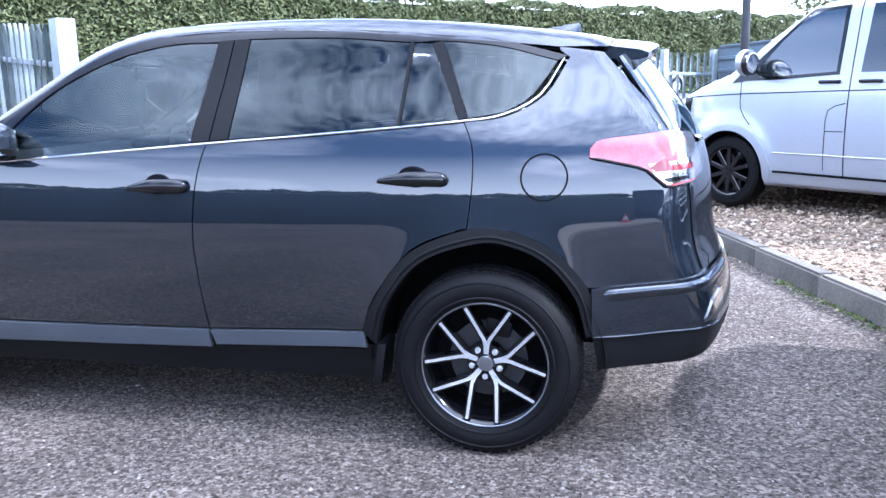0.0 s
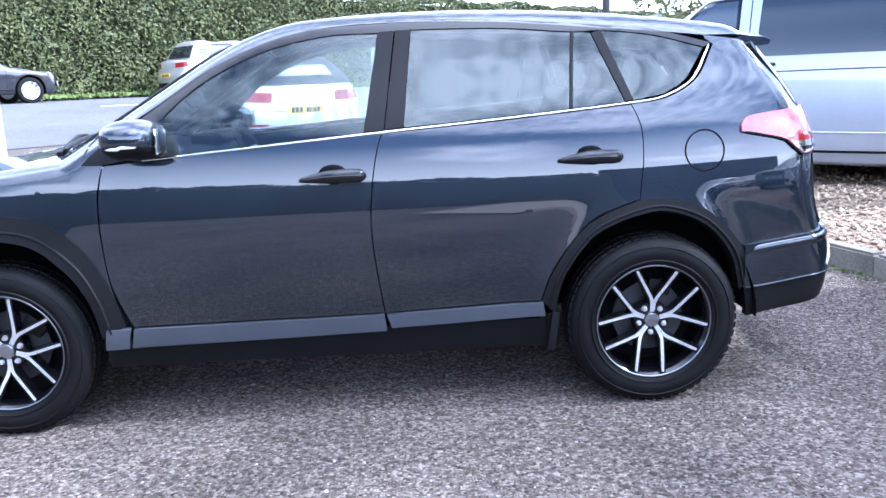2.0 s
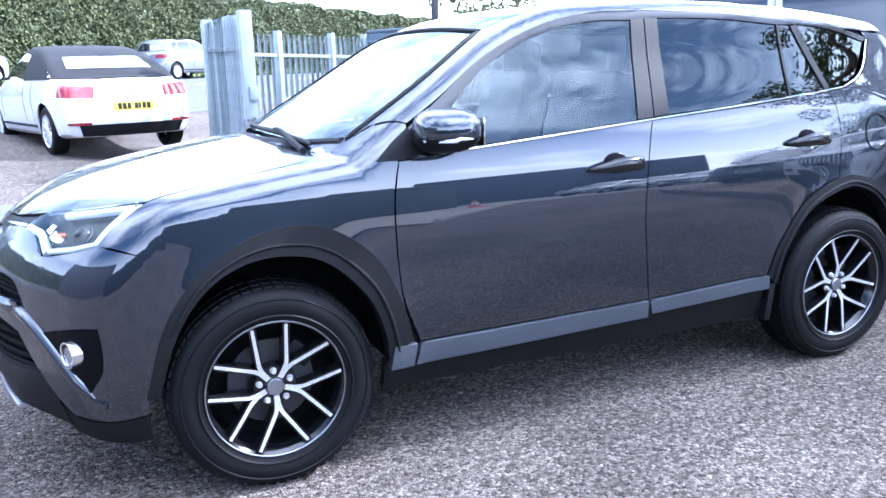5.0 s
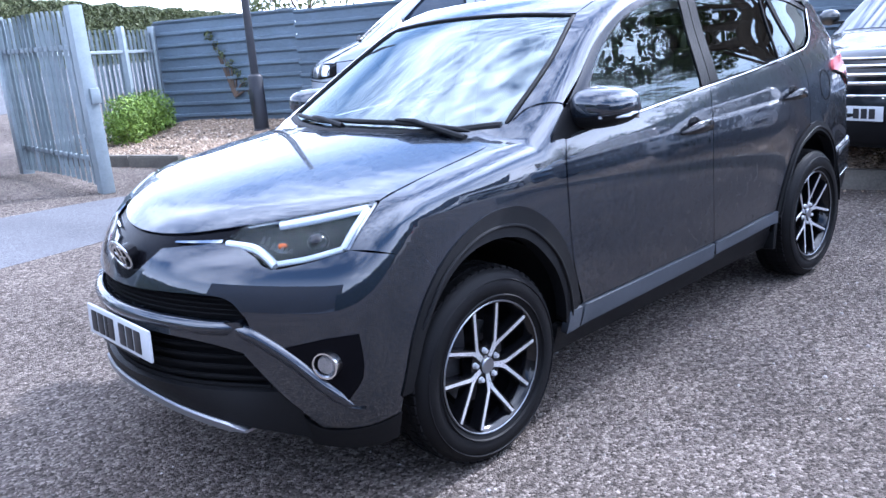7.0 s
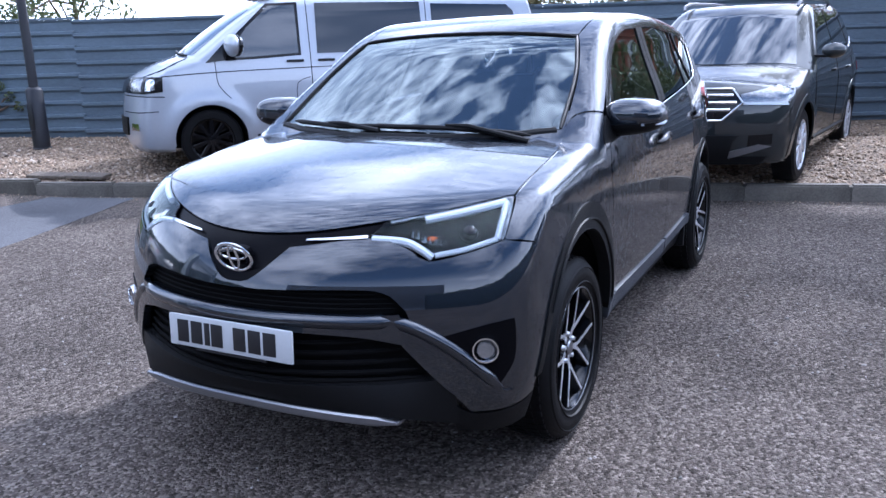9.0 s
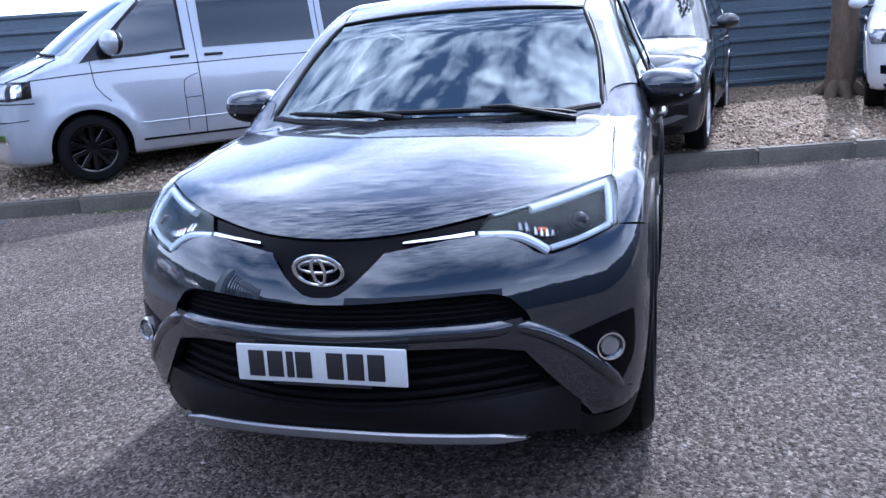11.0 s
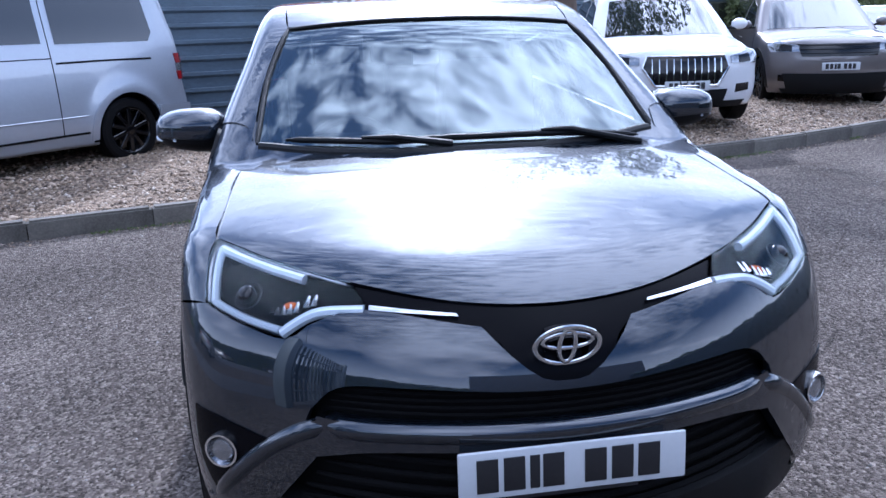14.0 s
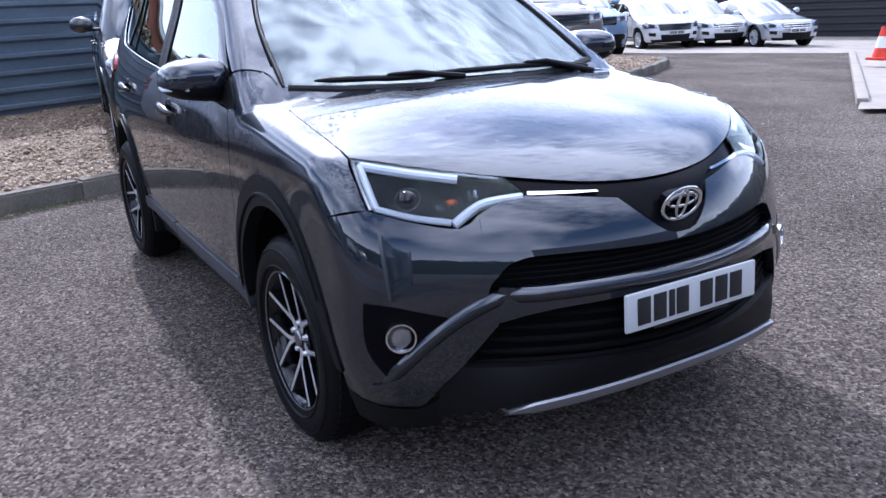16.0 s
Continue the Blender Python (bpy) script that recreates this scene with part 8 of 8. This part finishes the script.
# ---- the silver van ----
vb = Body(section=[(0.15, 0.86), (0.35, 0.925), (0.60, 0.950), (0.95, 0.945), (1.15, 0.925), (1.60, 0.845), (1.88, 0.785), (2.1, 0.70)],
          plan=[(-2.7, 0.87), (-2.4, 0.945), (-1.9, 0.99), (-1.2, 1.0), (1.8, 1.0), (2.4, 0.985), (2.7, 0.965)],
          bonnet=[(-2.75, 1.03), (-2.58, 1.065), (-2.35, 1.145), (-2.05, 1.255), (-1.7, 1.35), (-1.2, 1.42)],
          screen=(-2.02, 1.255, 0.72), roof=[(-1.4, 1.80), (-1.0, 1.89), (-0.5, 1.94), (1.0, 1.95), (2.3, 1.94), (2.7, 1.90)],
          front=[(0.15, -2.52), (0.32, -2.60), (0.5, -2.625), (0.75, -2.605), (0.92, -2.575), (1.04, -2.52), (1.15, -2.38), (1.4, -1.95)],
          rear=[(0.2, 2.52), (0.45, 2.58), (0.6, 2.57), (0.7, 2.55), (1.1, 2.53), (1.5, 2.45), (1.9, 2.34)],
          bow=0.26, stern=0.06, crown=0.05, dome=0.09, edge=0.08, nose=0.10, tail=0.10, arches=[(-1.7, 0.345, 0.44), (1.7, 0.345, 0.44)], flare=0.028)
van = Kit("silver_van", "silver panel van camper with black wheels parked on the gravel", vb, SILVER, pose(4.68, 4.22, 0.205, 0, 0, -42.5), (-2.60, 2.55), (-1.7, 1.7), 0.345, 1.66, rim=GLOSS_BLACK, face=GLOSS_BLACK, arms=10, category="van", around=120, core=0.52)
V = van
V.side("window_surround", [(-1.66, 1.205), (-1.27, 1.56), (-0.98, 1.82), (-0.63, 1.83), (-0.635, 1.245), (-1.15, 1.215)], GLOSS_BLACK, "black seal round the cab window", lift=0.002, lip=0.008, step=0.04)
V.side("cab_window", [(-1.50, 1.235), (-1.22, 1.56), (-0.96, 1.79), (-0.665, 1.80), (-0.665, 1.27), (-1.15, 1.245)], SCREEN_GLASS, "cab door window reflecting the sky", lift=0.006, lip=0.004)
V.side("side_window", [(-0.45, 1.26), (-0.43, 1.82), (0.84, 1.82), (0.84, 1.26)], DARK_GLASS, "dark tinted sliding door window")
V.side("side_window", [(0.98, 1.25), (0.98, 1.80), (1.98, 1.78), (2.07, 1.70), (2.12, 1.34), (2.06, 1.25)], DARK_GLASS, "dark tinted rear side window")
V.one("windscreen", [[(-1.86, -0.76, 1.33), (-1.20, -0.66, 1.82)], [(-1.20, -0.66, 1.82), (-1.28, 0, 1.82), (-1.20, 0.66, 1.82)], [(-1.20, 0.66, 1.82), (-1.86, 0.76, 1.33)], [(-1.86, 0.76, 1.33), (-2.0, 0, 1.28), (-1.86, -0.76, 1.33)]], (0.6, 0, -0.8), SCREEN_GLASS, "windscreen reflecting the sky")
V.line("wiper", [(-1.93, -0.70, 1.33), (-1.97, -0.3, 1.33), (-1.95, 0.05, 1.34)], 0.014, PLASTIC, (0.6, 0, -0.8), 0.015, False)
# the shade in the waist crease is drawn as a near-black bead
V.line("waist_crease_shade", [(-2.18, -0.9, 1.06), (-1.5, -0.9, 1.09), (0.0, -0.9, 1.115), (0.92, -0.9, 1.12)], 0.006, LINER, lift=-0.002)
V.line("slide_rail", [(0.95, -0.9, 1.07), (1.5, -0.9, 1.075), (2.05, -0.9, 1.07)], 0.011, LINER)
V.line("lower_crease", [(-1.2, -0.9, 0.55), (0.0, -0.9, 0.545), (1.2, -0.9, 0.545)], 0.007, SILVER, lift=0.002)
V.line("shut_line", [(-1.60, -0.9, 1.20), (-1.58, -0.9, 0.95), (-1.46, -0.9, 0.80)], 0.0045, LINER)
V.line("shut_line", [(-0.53, -0.9, 1.88), (-0.53, -0.9, 1.1), (-0.53, -0.9, 0.36)], 0.005, LINER)
V.line("shut_line", [(0.91, -0.9, 1.88), (0.91, -0.9, 1.1), (0.93, -0.9, 0.36)], 0.005, LINER)
V.line("flap_line", [(-0.55, -0.9, 1.00), (-0.70, -0.9, 0.94), (-0.715, -0.9, 0.72), (-0.715, -0.9, 0.42)], 0.004, LINER)
V.line("flap_line", [(-0.71, -0.9, 0.76), (-0.55, -0.9, 0.76)], 0.004, LINER)
V.line("sill_line", [(-1.2, -0.9, 0.375), (0.0, -0.9, 0.365), (1.2, -0.9, 0.375)], 0.012, LINER)
V.line("bumper_line", [(-2.60, -0.40, 0.86), (-2.40, -0.80, 0.855), (-2.14, -0.9, 0.845)], 0.006, LINER, (0.6, 0.8, 0))
V.line("bumper_line", [(-2.60, -0.40, 0.68), (-2.44, -0.78, 0.68), (-2.22, -0.9, 0.69)], 0.005, LINER, (0.6, 0.8, 0))
V.line("bonnet_line", [(-2.50, -0.62, 1.075), (-2.20, -0.84, 1.10), (-1.9, -0.83, 1.25)], 0.006, LINER, (0.2, 0.7, -0.68))
V.corner("head_lamp", [(-2.57, -0.52, 1.045), (-2.36, -0.85, 1.055), (-2.17, -0.92, 1.055), (-2.17, -0.92, 0.90), (-2.37, -0.87, 0.88), (-2.60, -0.52, 0.885)], GLOSS_BLACK, "dark-edged head lamp", way=(0.72, 0.69, 0), lift=0.008, step=0.03)
V.corner("lamp_bowl", [(-2.53, -0.58, 1.03), (-2.38, -0.82, 1.035), (-2.38, -0.82, 0.905), (-2.55, -0.58, 0.905)], LAMP_GREY, "", way=(0.72, 0.69, 0), lift=0.012, step=0.03)
V.corner("lamp_bowl", [(-2.33, -0.86, 1.03), (-2.24, -0.90, 1.03), (-2.24, -0.90, 0.92), (-2.33, -0.86, 0.91)], REFLECTOR, "", way=(0.72, 0.69, 0), lift=0.012, step=0.03)
V.corner("fog_lamp", [(-2.53, -0.62, 0.56), (-2.42, -0.78, 0.56), (-2.42, -0.78, 0.48), (-2.53, -0.62, 0.48)], REFLECTOR, "", way=(0.72, 0.69, 0), lift=0.008, step=0.04)
V.face("grille", [(-0.55, 1.03), (0.55, 1.03), (0.55, 0.89), (-0.55, 0.89)], GLOSS_BLACK, "black grille")
V.face("lower_intake", [(-0.5, 0.62), (0.5, 0.62), (0.46, 0.42), (-0.46, 0.42)], PLASTIC, "black lower intake")
for z0, z1, mt, nm in ((1.005, 1.11, RED_LENS, "red"), (0.925, 1.0, LAMP_GREY, "clear"), (0.83, 0.92, RED_LENS, "red")):
    V.corner("tail_lamp", [(2.50, -0.86, z1), (2.38, -0.95, z1), (2.39, -0.95, z0), (2.52, -0.86, z0)], mt, nm + " part of the upright tail lamp", way=(-0.6, 0.8, 0), lift=0.01, step=0.04)
V.side("rear_bumper", [(2.05, 0.58), (2.56, 0.56), (2.58, 0.36), (2.06, 0.34)], SILVER, "silver rear bumper side", lift=0.030, lip=0.03)
V.handles((-0.71, -0.35), 1.185, GLOSS_BLACK)
V.mirror(-1.42, 1.37, 1.12, SILVER, 1.6)
for sg in (-1, 1):
    bm = bmesh.new()
    bmesh.ops.create_uvsphere(bm, u_segments=24, v_segments=14, radius=1, matrix=pose(-1.375, sg * 1.13, 1.365, 0, 0, 12 * -sg) @ Matrix.Diagonal((0.045, 0.165, 0.118, 1)))
    part("mirror_back", bm, GLOSS_BLACK, V.car, "black mirror rim")
    bm = bmesh.new()
    bmesh.ops.create_uvsphere(bm, u_segments=24, v_segments=14, radius=1, matrix=pose(-1.345, sg * 1.13, 1.37, 0, 0, 12 * -sg) @ Matrix.Diagonal((0.020, 0.135, 0.092, 1)))
    part("mirror_glass", bm, CHROME, V.car, "mirror glass")
V.side("mirror_sail", [(-1.70, 1.19), (-1.46, 1.42), (-1.40, 1.22)], GLOSS_BLACK, "", lift=0.008)
pop = bmesh.new()
box(pop, (0.66, 0, 1.990), (3.35, 1.36, 0.10), (0, -0.6, 0), 0.045, 3)
part("pop_top_roof", pop, WHITE, V.car, "pale pop-up roof cap")
pop = bmesh.new()
box(pop, (0.66, 0, 1.938), (3.25, 1.30, 0.035), (0, 0, 0), 0.01)
part("roof_seal", pop, PLASTIC, V.car, "black seal under the pop-up roof")
